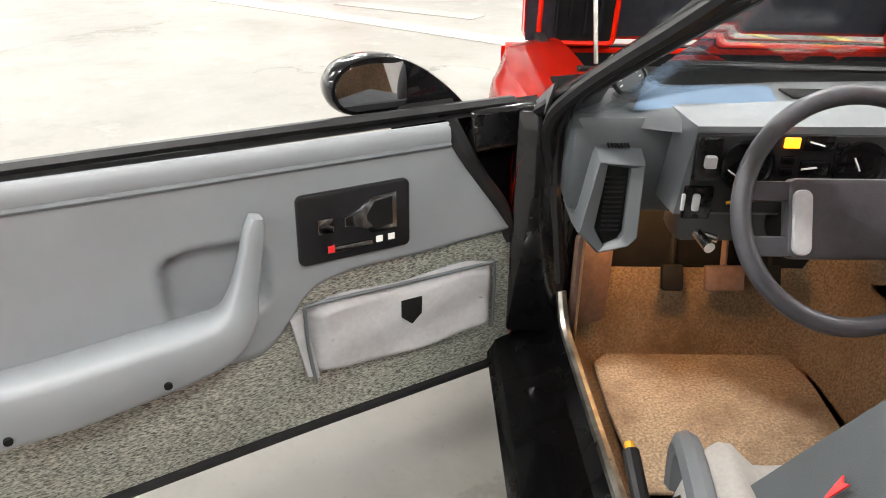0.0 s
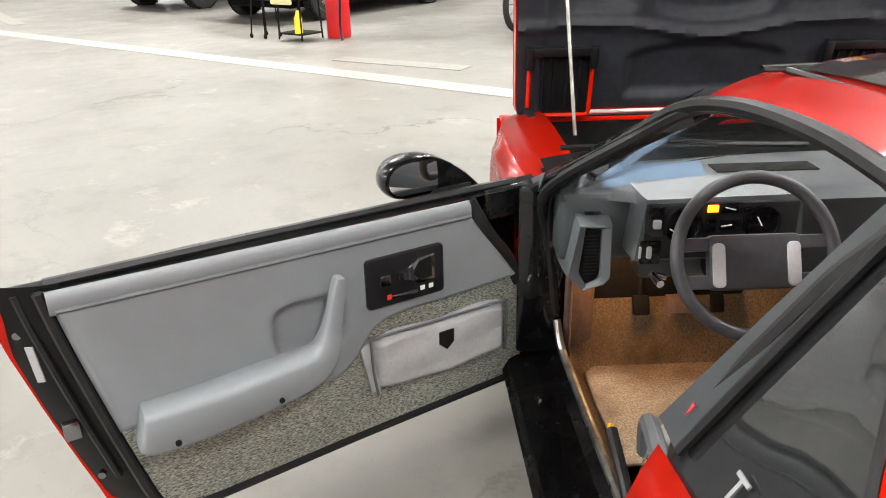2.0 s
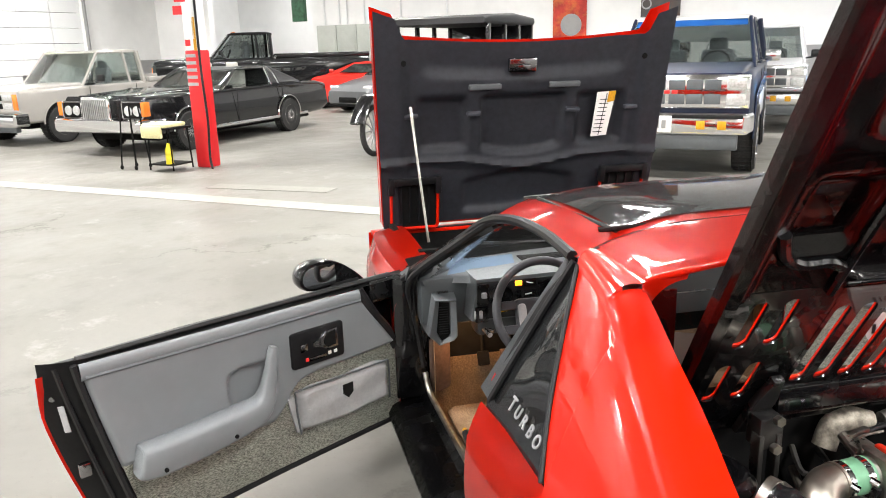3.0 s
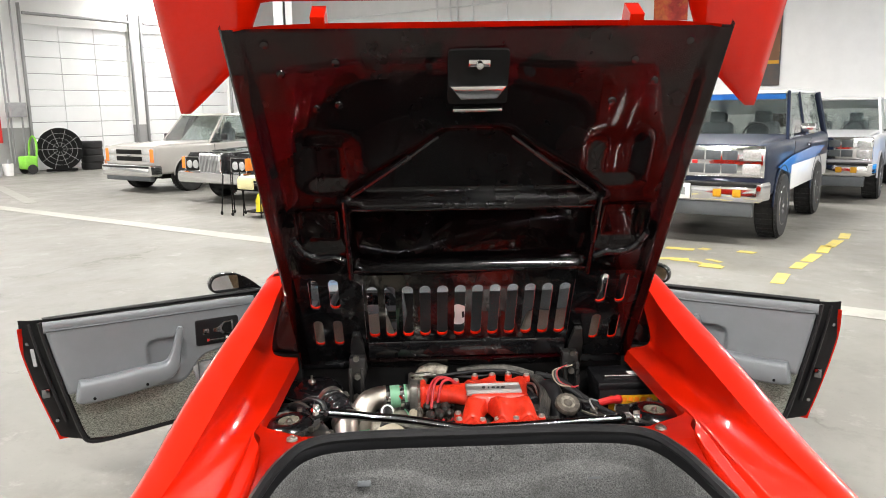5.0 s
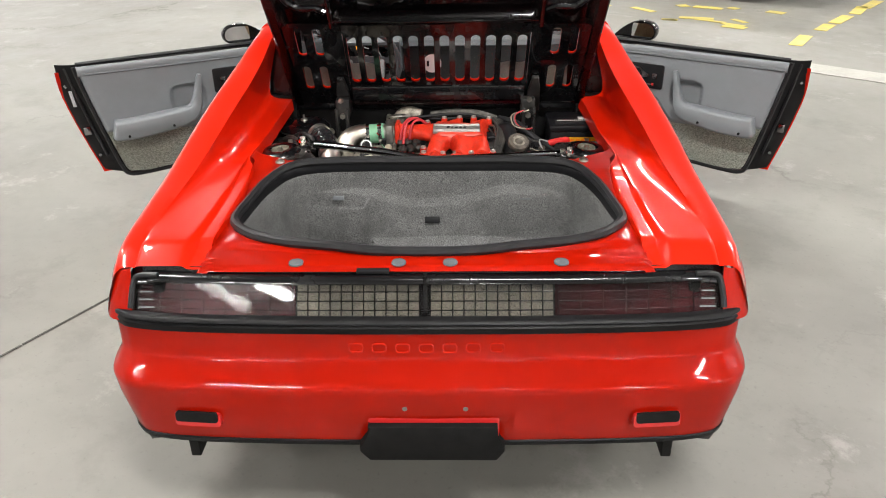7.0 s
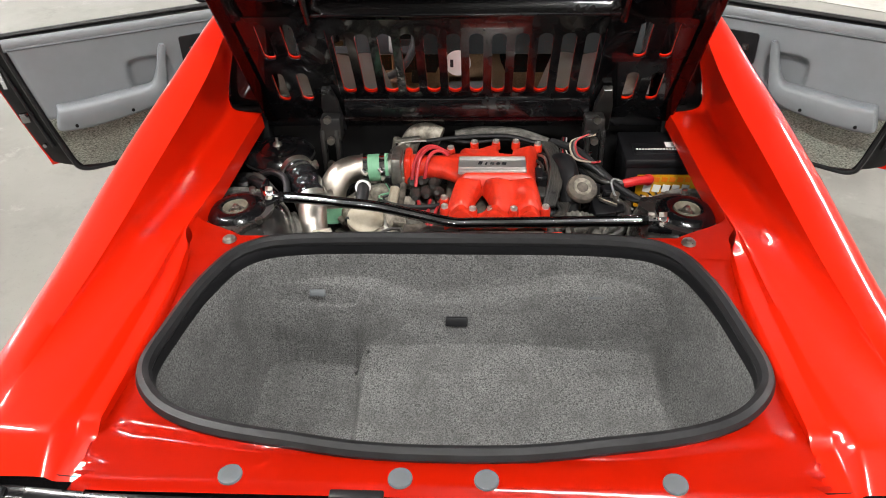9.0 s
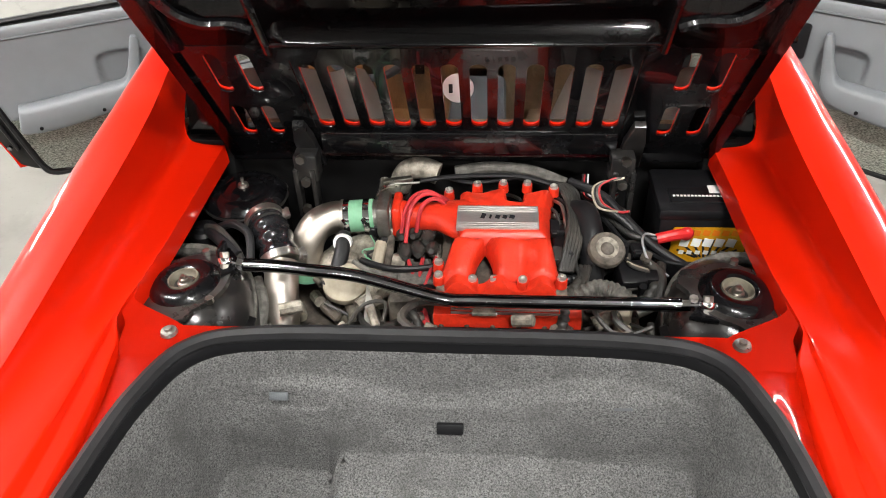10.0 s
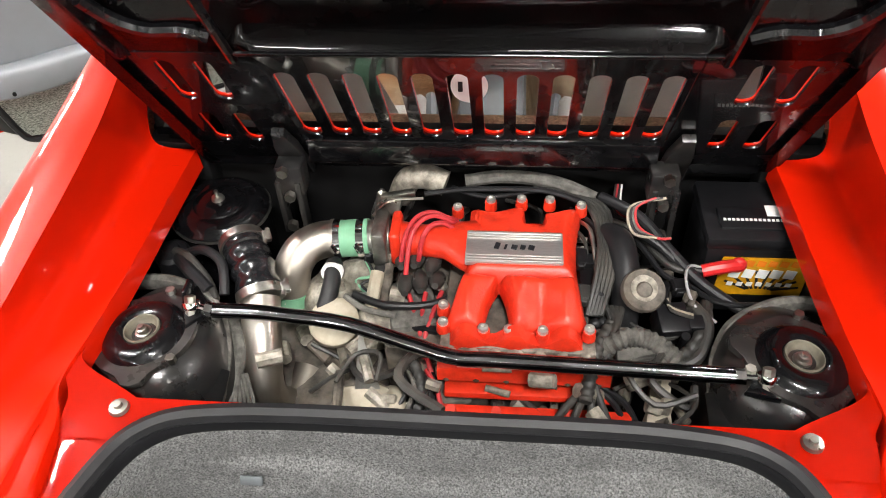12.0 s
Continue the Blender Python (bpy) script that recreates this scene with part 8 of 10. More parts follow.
# round gauge on the pillar
bm = B()
lathe(bm, [(0.02, -0.05), (0.030, -0.03), (0.033, 0.0), (0.030, 0.004), (0.027, 0.0), (0.001, 0.0)], aim((-0.690, 2.785, 0.888), (-0.15, -1, 0.12)), 24)
gp = part("pillar_gauge", bm, "blackp", car, "small round gauge pod on the dash")
bm = B()
lathe(bm, [(0.001, 0.0), (0.025, 0.0), (0.025, 0.002), (0.001, 0.002)], aim((-0.690, 2.7845, 0.888), (-0.15, -1, 0.12)), 24)
dial = part("dial", bm, "greyd", gp, "grey dial with white ticks")
bm = B()
for k in range(9):
    a = radians(-40 + 32.5 * k)
    box(bm, (-0.690 + 0.019 * math.cos(a), 2.7815, 0.888 + 0.019 * math.sin(a)), (0.006, 0.0015, 0.002), rot=(0, -math.degrees(a), 0))
part("tick_ring", bm, "white", dial)
bm = B()
cyl(bm, (-0.689, 2.80, 0.87), (-0.688, 2.805, 0.838), 0.012, seg=14)
lathe(bm, [(0.03, 0.0), (0.026, 0.012), (0.001, 0.014)], Matrix.Translation((-0.688, 2.805, 0.842)), 20)
part("gauge_foot", bm, "blackp", gp)
# steering wheel
MW = Matrix.Translation((-0.402, 2.46, 0.765)) @ Matrix.Rotation(radians(66), 4, "X")
wheel = thing("steering_wheel", "dark grey leather two-spoke steering wheel", "steering wheel", (-0.415, 2.5, 0.745))
bm = B()
tube(bm, [MW @ Vector((0.178 * math.cos(2 * math.pi * k / 32), 0.178 * math.sin(2 * math.pi * k / 32), 0)) for k in range(32)], 0.0155, 12, 2, True)
part("rim", bm, "wheelrim", wheel)
bm = B()
for y in (0.03, -0.055):
    loft(bm, [[MW @ Vector((x, y + dy, -0.018 + 0.012 * abs(x) / 0.17 + dz)) for dy, dz in ((-0.016, -0.006), (0.016, -0.006), (0.014, 0.008), (-0.014, 0.008))] for x in (-0.172, -0.12, -0.06, 0, 0.06, 0.12, 0.172)], True, True)
part("spoke", bm, "wheelrim", wheel)
bm = B()
slab(bm, rrect(0.21, 0.125, 0.014, 4, 0, -0.012), -0.03, 0.0, MW, 0.008)
hubp = part("hub_pad", bm, "wheelrim", wheel)
for sx in (-1, 1):
    bm = B()
    slab(bm, rrect(0.03, 0.10, 0.012, 4, sx * 0.085, -0.018), -0.002, 0.010, MW, 0.005)
    part("horn_button", bm, "leather", hubp)
bm = B()
cyl(bm, MW @ Vector((0, -0.01, -0.03)), MW @ Vector((0, -0.02, -0.22)), 0.045, seg=18)
part("column", bm, "matt", wheel)
for sx in (-1, 1):
    bm = B()
    tube(bm, [MW @ Vector((0, 0, -0.07)), MW @ Vector((sx * 0.12, 0.03, -0.05))], 0.006, 8, 1)
    part("stalk", bm, "blackp", wheel)


# seats
def seat(sx):
    t = thing("car_seat", "pale grey cloth bucket seat with dark side bolsters", "car seat", (sx * 0.43, 2.05, 0.2), group="seats")
    bm = B()

    def cush(u, v):
        x = -0.25 + 0.5 * u
        y = 1.86 + 0.47 * v
        w = abs(2 * u - 1)
        return Vector((sx * 0.43 + x * (1 - 0.06 * v), y, 0.375 + 0.055 * v + 0.05 * step(w, 0.55, 0.8) - 0.10 * step(w, 0.88, 1.0) - 0.12 * step(v, 0.9, 1.0) + 0.012 * math.sin(math.pi * u)))

    grid(bm, cush, 24, 16, 0.03)
    part("cushion", bm, "seat", t, angle=80)
    bm = B()
    box(bm, (sx * 0.43, 2.07, 0.28), (0.46, 0.44, 0.14), bev=0.03)
    part("seat_base", bm, "greyd", t)
    for q in (-1, 1):
        bm = B()
        tube(bm, [(sx * 0.43 + q * 0.235, 1.9, 0.40), (sx * 0.43 + q * 0.242, 2.1, 0.42), (sx * 0.43 + q * 0.228, 2.28, 0.44), (sx * 0.43 + q * 0.22, 2.335, 0.41), (sx * 0.43 + q * 0.215, 2.34, 0.33)], 0.022, 8, 5)
        part("bolster", bm, "greyd", t)
    bm = B()

    def back(u, v):
        x = -0.25 + 0.5 * u
        w = abs(2 * u - 1)
        z = 0.40 + 0.62 * v
        return Vector((sx * 0.43 + x * (1 - 0.35 * v ** 2), 1.84 - 0.26 * v + 0.05 * step(w, 0.5, 0.8), z - 0.03 * w * v))

    grid(bm, back, 20, 20, 0.09)
    part("backrest", bm, "seat", t, angle=80)
    return t


seat(-1)
seat(1)
# parking brake with a yellow-tipped button beside the driver's seat
bm = B()
tube(bm, [(-0.735, 2.10, 0.33), (-0.735, 2.2, 0.37), (-0.733, 2.33, 0.405)], 0.014, 10, 4)
pb = part("parking_brake", bm, "blackp", car, "black parking brake lever")
bm = B()
cyl(bm, (-0.733, 2.33, 0.405), (-0.733, 2.345, 0.41), 0.008, seg=10)
part("brake_button", bm, "yellow", pb)
# console and rear bulkhead
bm = B()
box(bm, (0, 2.25, 0.42), (0.22, 0.9, 0.12), bev=0.03)
part("centre_console", bm, "greyd", car)
bm = B()
box(bm, (0, 1.50, 0.55), (1.5, 0.04, 0.72), bev=0.01)
part("rear_bulkhead", bm, "carpet", car)
# headliner under the metal roof
bm = B()
grid(bm, lambda u, v: Vector((-0.60 + 1.2 * u, 1.46 + 0.38 * v, roof_z(-0.60 + 1.2 * u, 1.46 + 0.38 * v) - 0.045)), 10, 4, 0.008)
part("headliner", bm, "leather", car)
# courtesy lamp under the dash
la = bpy.data.lights.new("courtesy_lamp", "POINT")
la.energy, la.color, la.shadow_soft_size = 3.2, (1.0, 0.52, 0.2), 0.02
new("courtesy_lamp", la).location = (-0.56, 2.84, 0.60)

# ---- roll-up doors, cabinets and fittings of the hall ----
for i, (a, b) in enumerate(ROLL):
    t = thing("door_%d" % (i + 1), "closed white sectional roll-up door with grey tracks", "roll-up door", kind="structure", m=hall(U0, (a + b) / 2, 0, 90))
    w = b - a
    for k in range(9):
        bm = B()
        for j in range(3):
            box(bm, (-w / 2 + w * (j + 0.5) / 3, 0.12, 0.27 + 0.512 * k), (w / 3 - 0.012, 0.05, 0.50), bev=0.012, seg=1)
        part("door_panel", bm, "doorw", t)
    for sx in (-1, 1):
        bm = B()
        box(bm, (sx * (w / 2 + 0.06), -0.06, 2.6), (0.07, 0.10, 5.2), bev=0.005)
        part("door_track", bm, "steelg", t)
    bm = B()
    cyl(bm, (-w / 2, -0.15, 4.9), (w / 2, -0.15, 4.9), 0.05, seg=10)
    part("spring_shaft", bm, "steelg", t)


def wall_box(name, label, cat, u, v, z, su, sv, sz, material, turn=0.0, bev=0.01):
    t = thing(name, label, cat, m=hall(u, v, 0, turn))
    bm = B()
    box(bm, (0, 0, z), (su, sv, sz), bev=bev)
    part("body", bm, material, t)
    return t


for k in range(3):
    t = wall_box("electrical_cabinet", "tall grey-green steel electrical cabinet", "cabinet", -15.9 + 0.8 * k, V1 - 0.25, 1.22, 0.78, 0.45, 2.4, "cab")
    for dz in (0.75, 1.75):
        bm = B()
        box(bm, (0, -0.235, dz), (0.68, 0.02, 0.9), bev=0.006)
        part("cabinet_door", bm, "cab", t)
    bm = B()
    box(bm, (0.24, -0.25, 1.3), (0.03, 0.02, 0.14), bev=0.004)
    part("handle", bm, "steelg", t)
for k, (u, z0, z1) in enumerate(((-16.2, 2.45, 7.0), (-15.6, 2.45, 7.0), (-15.3, 2.45, 7.0), (-14.6, 2.45, 7.0), (-13.2, 0.5, 7.0), (-11.5, 1.5, 7.0), (-22.6, 0.5, 7.0))):
    bm = B()
    cyl(bm, (0, 0, z0), (0, 0, z1), 0.035, seg=8)
    ob = part("conduit", bm, "doorw")
    ob.matrix_basis = hall(u, V1 - 0.05)
    tagged(ob, "white painted conduit running up the wall", "conduit", "conduits")
for k, z in enumerate((3.4, 4.3, 5.45)):
    bm = B()
    cyl(bm, (-22.0 if k == 2 else -16.5, 0, z), (-6, 0, z), 0.035, seg=8)
    ob = part("conduit", bm, "doorw")
    ob.matrix_basis = hall(0, V1 - 0.06)
    tagged(ob, "white painted conduit running along the wall", "conduit", "conduits")

# hanging banners
M["poster1"] = mat("red_orange_banner_print", (0.42, 0.03, 0.02), 0.6, stain=0.9, stain_scale=1.6, stain_to=(0.7, 0.25, 0.04), grain=0.3, grain_scale=3)
M["poster2"] = mat("dark_banner_print", (0.06, 0.055, 0.055), 0.6, stain=0.6, stain_scale=1.2, stain_to=(0.16, 0.09, 0.05))
t = wall_box("wall_banner", "tall red and orange printed banner on the wall", "banner", -7.4, V1 - 0.04, 3.3, 1.05, 0.02, 3.7, "poster1", bev=0.0)
bm = B()
lathe(bm, [(0.001, 0), (0.33, 0.0), (0.33, 0.01), (0.26, 0.012), (0.25, 0.004), (0.001, 0.004)], Matrix.Translation((0.05, -0.015, 2.15)) @ Matrix.Rotation(radians(90), 4, "X"), 24)
part("wheel_print", bm, "steelg", t)
t = wall_box("wall_banner", "dark printed banner with a gold outlined panel", "banner", -4.7, V1 - 0.04, 4.0, 1.12, 0.02, 3.4, "poster2", bev=0.0)
bm = B()
slab(bm, [(-0.42, 1.2), (0.2, 0.62), (0.5, 0.62), (0.5, 3.0), (-0.42, 3.0)], 0, 0.006, Matrix.Translation((0.02, -0.012, 2.3)) @ Matrix.Rotation(radians(90), 4, "X"))
part("gold_panel", bm, "yellow", t)
bm = B()
slab(bm, [(-0.36, 1.25), (0.22, 0.72), (0.5, 0.72), (0.5, 3.0), (-0.36, 3.0)], 0, 0.006, Matrix.Translation((0.02, -0.02, 2.3)) @ Matrix.Rotation(radians(90), 4, "X"))
part("brown_panel", bm, mat("brown_print", (0.16, 0.075, 0.035), 0.6, stain=0.4, stain_scale=2), t)
text("banner_word", "ODY", 0.42, Matrix.Translation((-0.38, -0.03, 2.95)) @ Matrix.Rotation(radians(90), 4, "X") @ Matrix.Rotation(radians(90), 4, "Z"), "leather", t, 0.002)
t = wall_box("fire_extinguisher_box", "small dark green box hung on the wall", "wall box", -17.2, V1 - 0.12, 3.0, 0.5, 0.2, 0.8, mat("green_box", (0.03, 0.10, 0.05), 0.5, grain=0.3, grain_scale=8))

# structural post with a red guard
t = thing("column", "white column with a red guard and stuck-on notices", "column", m=hall(-8.95, 8.15))
bm = B()
box(bm, (0, 0, ROOF / 2), (0.22, 0.22, ROOF), bev=0.01)
part("shaft", bm, "wallw", t)
bm = B()
box(bm, (0, 0, 0.85), (0.25, 0.25, 1.7), bev=0.03)
gd = part("guard", bm, "guard", t, "red plastic post guard")
for k in range(5):
    bm = B()
    box(bm, (-0.02, -0.128, 1.62 - 0.1 * k), (0.19, 0.006, 0.045))
    part("pale_band", bm, "leather", gd)
for k, (x, z, w, h, mt) in enumerate(((-0.08, 2.6, 0.2, 0.12, "guard"), (-0.12, 2.42, 0.2, 0.12, "guard"), (-0.18, 2.25, 0.16, 0.12, "guard"), (0.0, 2.0, 0.16, 0.3, "white"), (0.08, 1.9, 0.05, 0.5, "yellow"), (-0.05, 1.8, 0.09, 0.09, "guard"))):
    bm = B()
    box(bm, (x, -0.114, z), (w, 0.006, h))
    part("notice", bm, mt, t)
bm = B()
tube(bm, [(0.14, -0.1, 4.0), (0.15, -0.12, 2.4), (0.16, -0.14, 1.6), (0.22, -0.2, 1.2), (0.24, -0.2, 0.7), (0.21, -0.2, 0.2), (0.28, -0.25, 0.02)], 0.018, 6, 5)
part("power_cable", bm, "rubber", t)

# wheeled stool with a cloth, and a bottle
t = thing("utility_cart", "small black wire cart with a pale yellow cloth on top", "cart", m=hall(-9.3, 7.75))
for x, y in ((-0.22, -0.2), (0.22, -0.2), (-0.22, 0.2), (0.22, 0.2)):
    bm = B()
    cyl(bm, (x, y, 0.02), (x * 0.9, y * 0.9, 0.62), 0.012, seg=6)
    part("leg", bm, "matt", t)
bm = B()
box(bm, (0, 0, 0.62), (0.5, 0.44, 0.03), bev=0.006)
part("shelf", bm, "matt", t)
bm = B()
box(bm, (0, 0, 0.10), (0.46, 0.4, 0.02), bev=0.004)
part("shelf", bm, "matt", t)
tt = thing("folded_cloth", "pale yellow folded cloth lying on the cart", "cloth", m=hall(-9.34, 7.72, 0.635))
bm = B()
box(bm, (0, 0, 0.03), (0.46, 0.42, 0.06), bev=0.025)
box(bm, (-0.05, -0.2, -0.06), (0.38, 0.05, 0.18), bev=0.02)
part("cloth", bm, mat("pale_yellow_cloth", (0.72, 0.66, 0.36), 0.9, grain=0.1, grain_scale=40, bump=0.4, bump_scale=60), tt)
tt = thing("spray_bottle", "yellow spray bottle standing on the cart shelf", "bottle", m=hall(-9.2, 7.62, 0.11))
bm = B()
lathe(bm, [(0.001, 0), (0.055, 0), (0.055, 0.2), (0.03, 0.25), (0.02, 0.3), (0.001, 0.3)], None, 12)
part("bottle", bm, mat("bright_yellow_plastic", (0.75, 0.62, 0.02), 0.4), tt)
tt = thing("detailing_stool", "thin black rolling stool frame", "stool", m=hall(-9.95, 7.7))
bm = B()
for k in range(4):
    a = radians(45 + 90 * k)
    cyl(bm, (0.2 * math.cos(a), 0.2 * math.sin(a), 0.04), (0.12 * math.cos(a), 0.12 * math.sin(a), 0.95), 0.011, seg=6)
part("stool_frame", bm, "matt", tt)
for k in range(4):
    a = radians(45 + 90 * k)
    bm = B()
    ball(bm, (0.2 * math.cos(a), 0.2 * math.sin(a), 0.035), 0.035, (1, 0.5, 1), 8)
    part("caster", bm, "matt", tt)

# along the left wall: fan, tyres, washer, buckets
t = thing("drum_fan", "large black drum fan with a wire guard on the floor", "fan", m=hall(-23.1, 11.9, 0, 60))
bm = B()
md = Matrix.Translation((0, 0, 0.72)) @ Matrix.Rotation(radians(90), 4, "X")
lathe(bm, [(0.62, -0.22), (0.66, -0.22), (0.66, 0.22), (0.62, 0.22)], md, 36)
part("drum", bm, "matt", t)
bm = B()
for k in range(10):
    a = 2 * math.pi * k / 10
    cyl(bm, md @ Vector((0.08 * math.cos(a), 0.08 * math.sin(a), 0.22)), md @ Vector((0.63 * math.cos(a), 0.63 * math.sin(a), 0.22)), 0.006, seg=5)
for r in (0.2, 0.35, 0.5):
    tube(bm, [md @ Vector((r * math.cos(2 * math.pi * k / 20), r * math.sin(2 * math.pi * k / 20), 0.22)) for k in range(20)], 0.005, 5, 1, True)
part("guard", bm, "steelg", t)
for k in range(4):
    bm = B()
    a = math.pi / 2 * k + 0.4
    slab(bm, [(0.08, -0.06), (0.58, -0.16), (0.58, 0.14), (0.08, 0.06)], 0, 0.01, md @ Matrix.Rotation(a, 4, "Z") @ Matrix.Rotation(0.5, 4, "X"))
    part("blade", bm, "steelg", t)
bm = B()
box(bm, (0, 0, 0.06), (0.9, 0.4, 0.06), bev=0.02)
part("foot", bm, "matt", t)
for (u, v, n) in ((-23.3, 13.05, 4), (-23.2, 14.2, 3)):
    for k in range(n):
        t = thing("spare_tyre", "loose black tyre stacked by the wall", "tyre", group="stacked tyres", m=hall(u + 0.02 * (k % 2), v, 0.115 + 0.23 * k))
        bm = B()
        lathe(bm, [(0.21, -0.10), (0.32, -0.115), (0.345, -0.08), (0.345, 0.08), (0.32, 0.115), (0.21, 0.10)], None, 26)
        part("tyre", bm, "tyre", t)
tt = thing("orange_box", "small orange and white carton on the floor", "box", m=hall(-22.9, 13.5))
bm = B()
box(bm, (0, 0, 0.15), (0.4, 0.3, 0.3), bev=0.01)
part("carton", bm, mat("orange_carton", (0.75, 0.22, 0.05), 0.7, stain=0.3, stain_scale=6, stain_to=(0.7, 0.6, 0.5)), tt)
M["lime"] = mat("lime_plastic", (0.22, 0.55, 0.06), 0.45, grain=0.1, grain_scale=10)
t = thing("pressure_washer", "lime green and black pressure washer", "pressure washer", m=hall(-23.2, 10.9))
bm = B()
box(bm, (0, 0, 0.35), (0.45, 0.4, 0.4), bev=0.06)
part("motor_cover", bm, "lime", t)
bm = B()
tube(bm, [(-0.2, 0.15, 0.3), (-0.22, 0.2, 0.9), (0, 0.22, 1.15), (0.22, 0.2, 0.9), (0.2, 0.15, 0.3)], 0.03, 8, 4)
part("handle", bm, "lime", t)
for s in (-1, 1):
    bm = B()
    lathe(bm, [(0.02, -0.04), (0.14, -0.04), (0.15, 0), (0.14, 0.04), (0.02, 0.04)], aim((s * 0.25, 0, 0.15), (1, 0, 0)), 18)
    part("wheel", bm, "tyre", t)
for k, (v, mt) in enumerate(((10.25, "leather"), (9.9, "redbit"), (9.6, "bluefilm"))):
    t = thing("bucket", "plastic bucket with bottles in it", "bucket", group="buckets", m=hall(-23.1, v))
    bm = B()
    lathe(bm, [(0.001, 0), (0.13, 0), (0.15, 0.36), (0.14, 0.36), (0.12, 0.02), (0.001, 0.02)], None, 18)
    part("pail", bm, "white" if k != 1 else "leather", t)
    bm = B()
    cyl(bm, (0.03, 0, 0.1), (0.04, 0.02, 0.48), 0.04, seg=10)
    part("bottle", bm, mt, t)
wall_box("tool_rail", "red upright tool rail fixed to the wall", "tool rail", -23.95 + 0.06, 10.5, 1.6, 0.08, 0.1, 1.3, "redbit")
wall_box("meter_box", "pale grey electrical box on the wall", "wall box", -23.8, 11.05, 1.95, 0.2, 0.5, 0.45, "leather")
for v in (10.75, 10.85, 11.2):
    bm = B()
    cyl(bm, (0, 0, 0.3), (0, 0, 6.8), 0.03, seg=8)
    ob = part("conduit", bm, "steelg")
    ob.matrix_basis = hall(-23.85, v)
    tagged(ob, "grey steel conduit on the wall", "conduit", "conduits")

# painted lines
M["stripe_faint"] = mat("faded_white_line", (0.23, 0.222, 0.2), 0.5, stain=0.8, stain_scale=3, stain_to=(0.17, 0.164, 0.147), grain=0.06, grain_scale=30)
floor_mark("floor_stripe", "worn white painted line on the floor", "stripe", -11.0, 6.1, 26.0, 0.32)
floor_mark("floor_stripe", "worn white painted line on the floor", "stripe_faint", -6.9, 6.9, 1.7, 0.3, 6)
floor_mark("floor_stripe", "worn white painted line on the floor", "stripe_faint", -17.5, 7.6, 5.0, 0.25, -18)
M["joint"] = mat("dark_floor_joint", (0.05, 0.047, 0.04), 0.8, grain=0.3, grain_scale=20)
bm = B()
for k in range(16):
    f = k / 15
    bmesh.ops.create_cube(bm, size=1.0, matrix=Matrix.Translation((-4.0 + 5.0 * f + 0.012 * math.sin(k * 2.1), 0, 0)) @ Matrix.Diagonal((0.34, 0.012, 0.002, 1)))
jo = part("floor_joint", bm, "joint")
jo.matrix_basis = Matrix.Translation((-1.634, 1.12, 0.0035)) @ Matrix.Rotation(math.atan2(0.437, 0.256), 4, "Z")
tagged(jo, "thin dark sawn joint in the concrete floor", "floor joint", kind="structure")
random.seed(5)
for k in range(14):
    floor_mark("yellow_mark", "flaked yellow paint mark on the floor", "yline", -2.6 + random.uniform(-1.0, 1.1), 7.7 + random.uniform(-0.35, 0.9), random.uniform(0.12, 0.4), random.uniform(0.06, 0.14), random.uniform(-40, 20), 0.0045)
for k in range(6):
    floor_mark("yellow_mark", "flaked yellow paint mark on the floor", "yline", -0.9 + 0.04 * k, 7.2 + 0.62 * k + random.uniform(-0.1, 0.1), 0.13, random.uniform(0.25, 0.6), random.uniform(-4, 4), 0.0045)

# ---- vehicles parked round the hall: front at -y of their own frame ----
def paint(name, c, coat=0.8, rough=0.3):
    return mat(name, c, rough, coat=coat, grain=0.03, grain_scale=3, spec=0.2)


M["p_pewter"] = paint("pewter_paint", (0.36, 0.345, 0.32))
M["p_black"] = paint("black_car_paint", (0.008, 0.008, 0.009), 1.0, 0.2)
M["p_navy"] = paint("navy_paint", (0.008, 0.014, 0.035), 0.4, 0.4)
M["p_silver"] = paint("silver_paint", (0.42, 0.42, 0.43))
M["p_white"] = paint("white_car_paint", (0.75, 0.75, 0.74))
M["p_blue"] = paint("bright_blue_paint", (0.03, 0.28, 0.75))
M["p_sky"] = paint("blue_graphic_paint", (0.03, 0.16, 0.5))
M["p_red"] = paint("red_car_paint", (0.55, 0.02, 0.012))
M["p_grey"] = paint("grey_car_paint", (0.13, 0.135, 0.14))
# pale mottling stands in for lit cabins and reflections in the opaque panes
M["carglass"] = mat("car_glass", (0.03, 0.037, 0.036), 0.04, coat=1.0, spec=0.7, stain=0.8, stain_scale=1.5, stain_to=(0.24, 0.26, 0.245))
M["vinylroof"] = mat("black_vinyl_roof", (0.02, 0.02, 0.022), 0.6, grain=0.2, grain_scale=60, bump=0.2, bump_scale=100)


def section(y, hw, z0, z1, r, tum=0.0, n=4):
    """A rounded box section across the car."""
    pts = []
    for sx, sz, a0 in ((1, 1, 0), (-1, 1, 90), (-1, -1, 180), (1, -1, 270)):
        for k in range(n + 1):
            a = radians(a0 + 90 * k / n)
            h = hw - (tum if sz > 0 else 0)
            rr = min(r, h * 0.9, (z1 - z0) * 0.45)
            pts.append(Vector((sx * (h - rr) + rr * math.cos(a), y, (z1 - rr if sz > 0 else z0 + rr) + rr * math.sin(a))))
    return pts


def hull(secs):
    bm = B()
    loft(bm, [section(*s) for s in secs], True, True)
    return bm


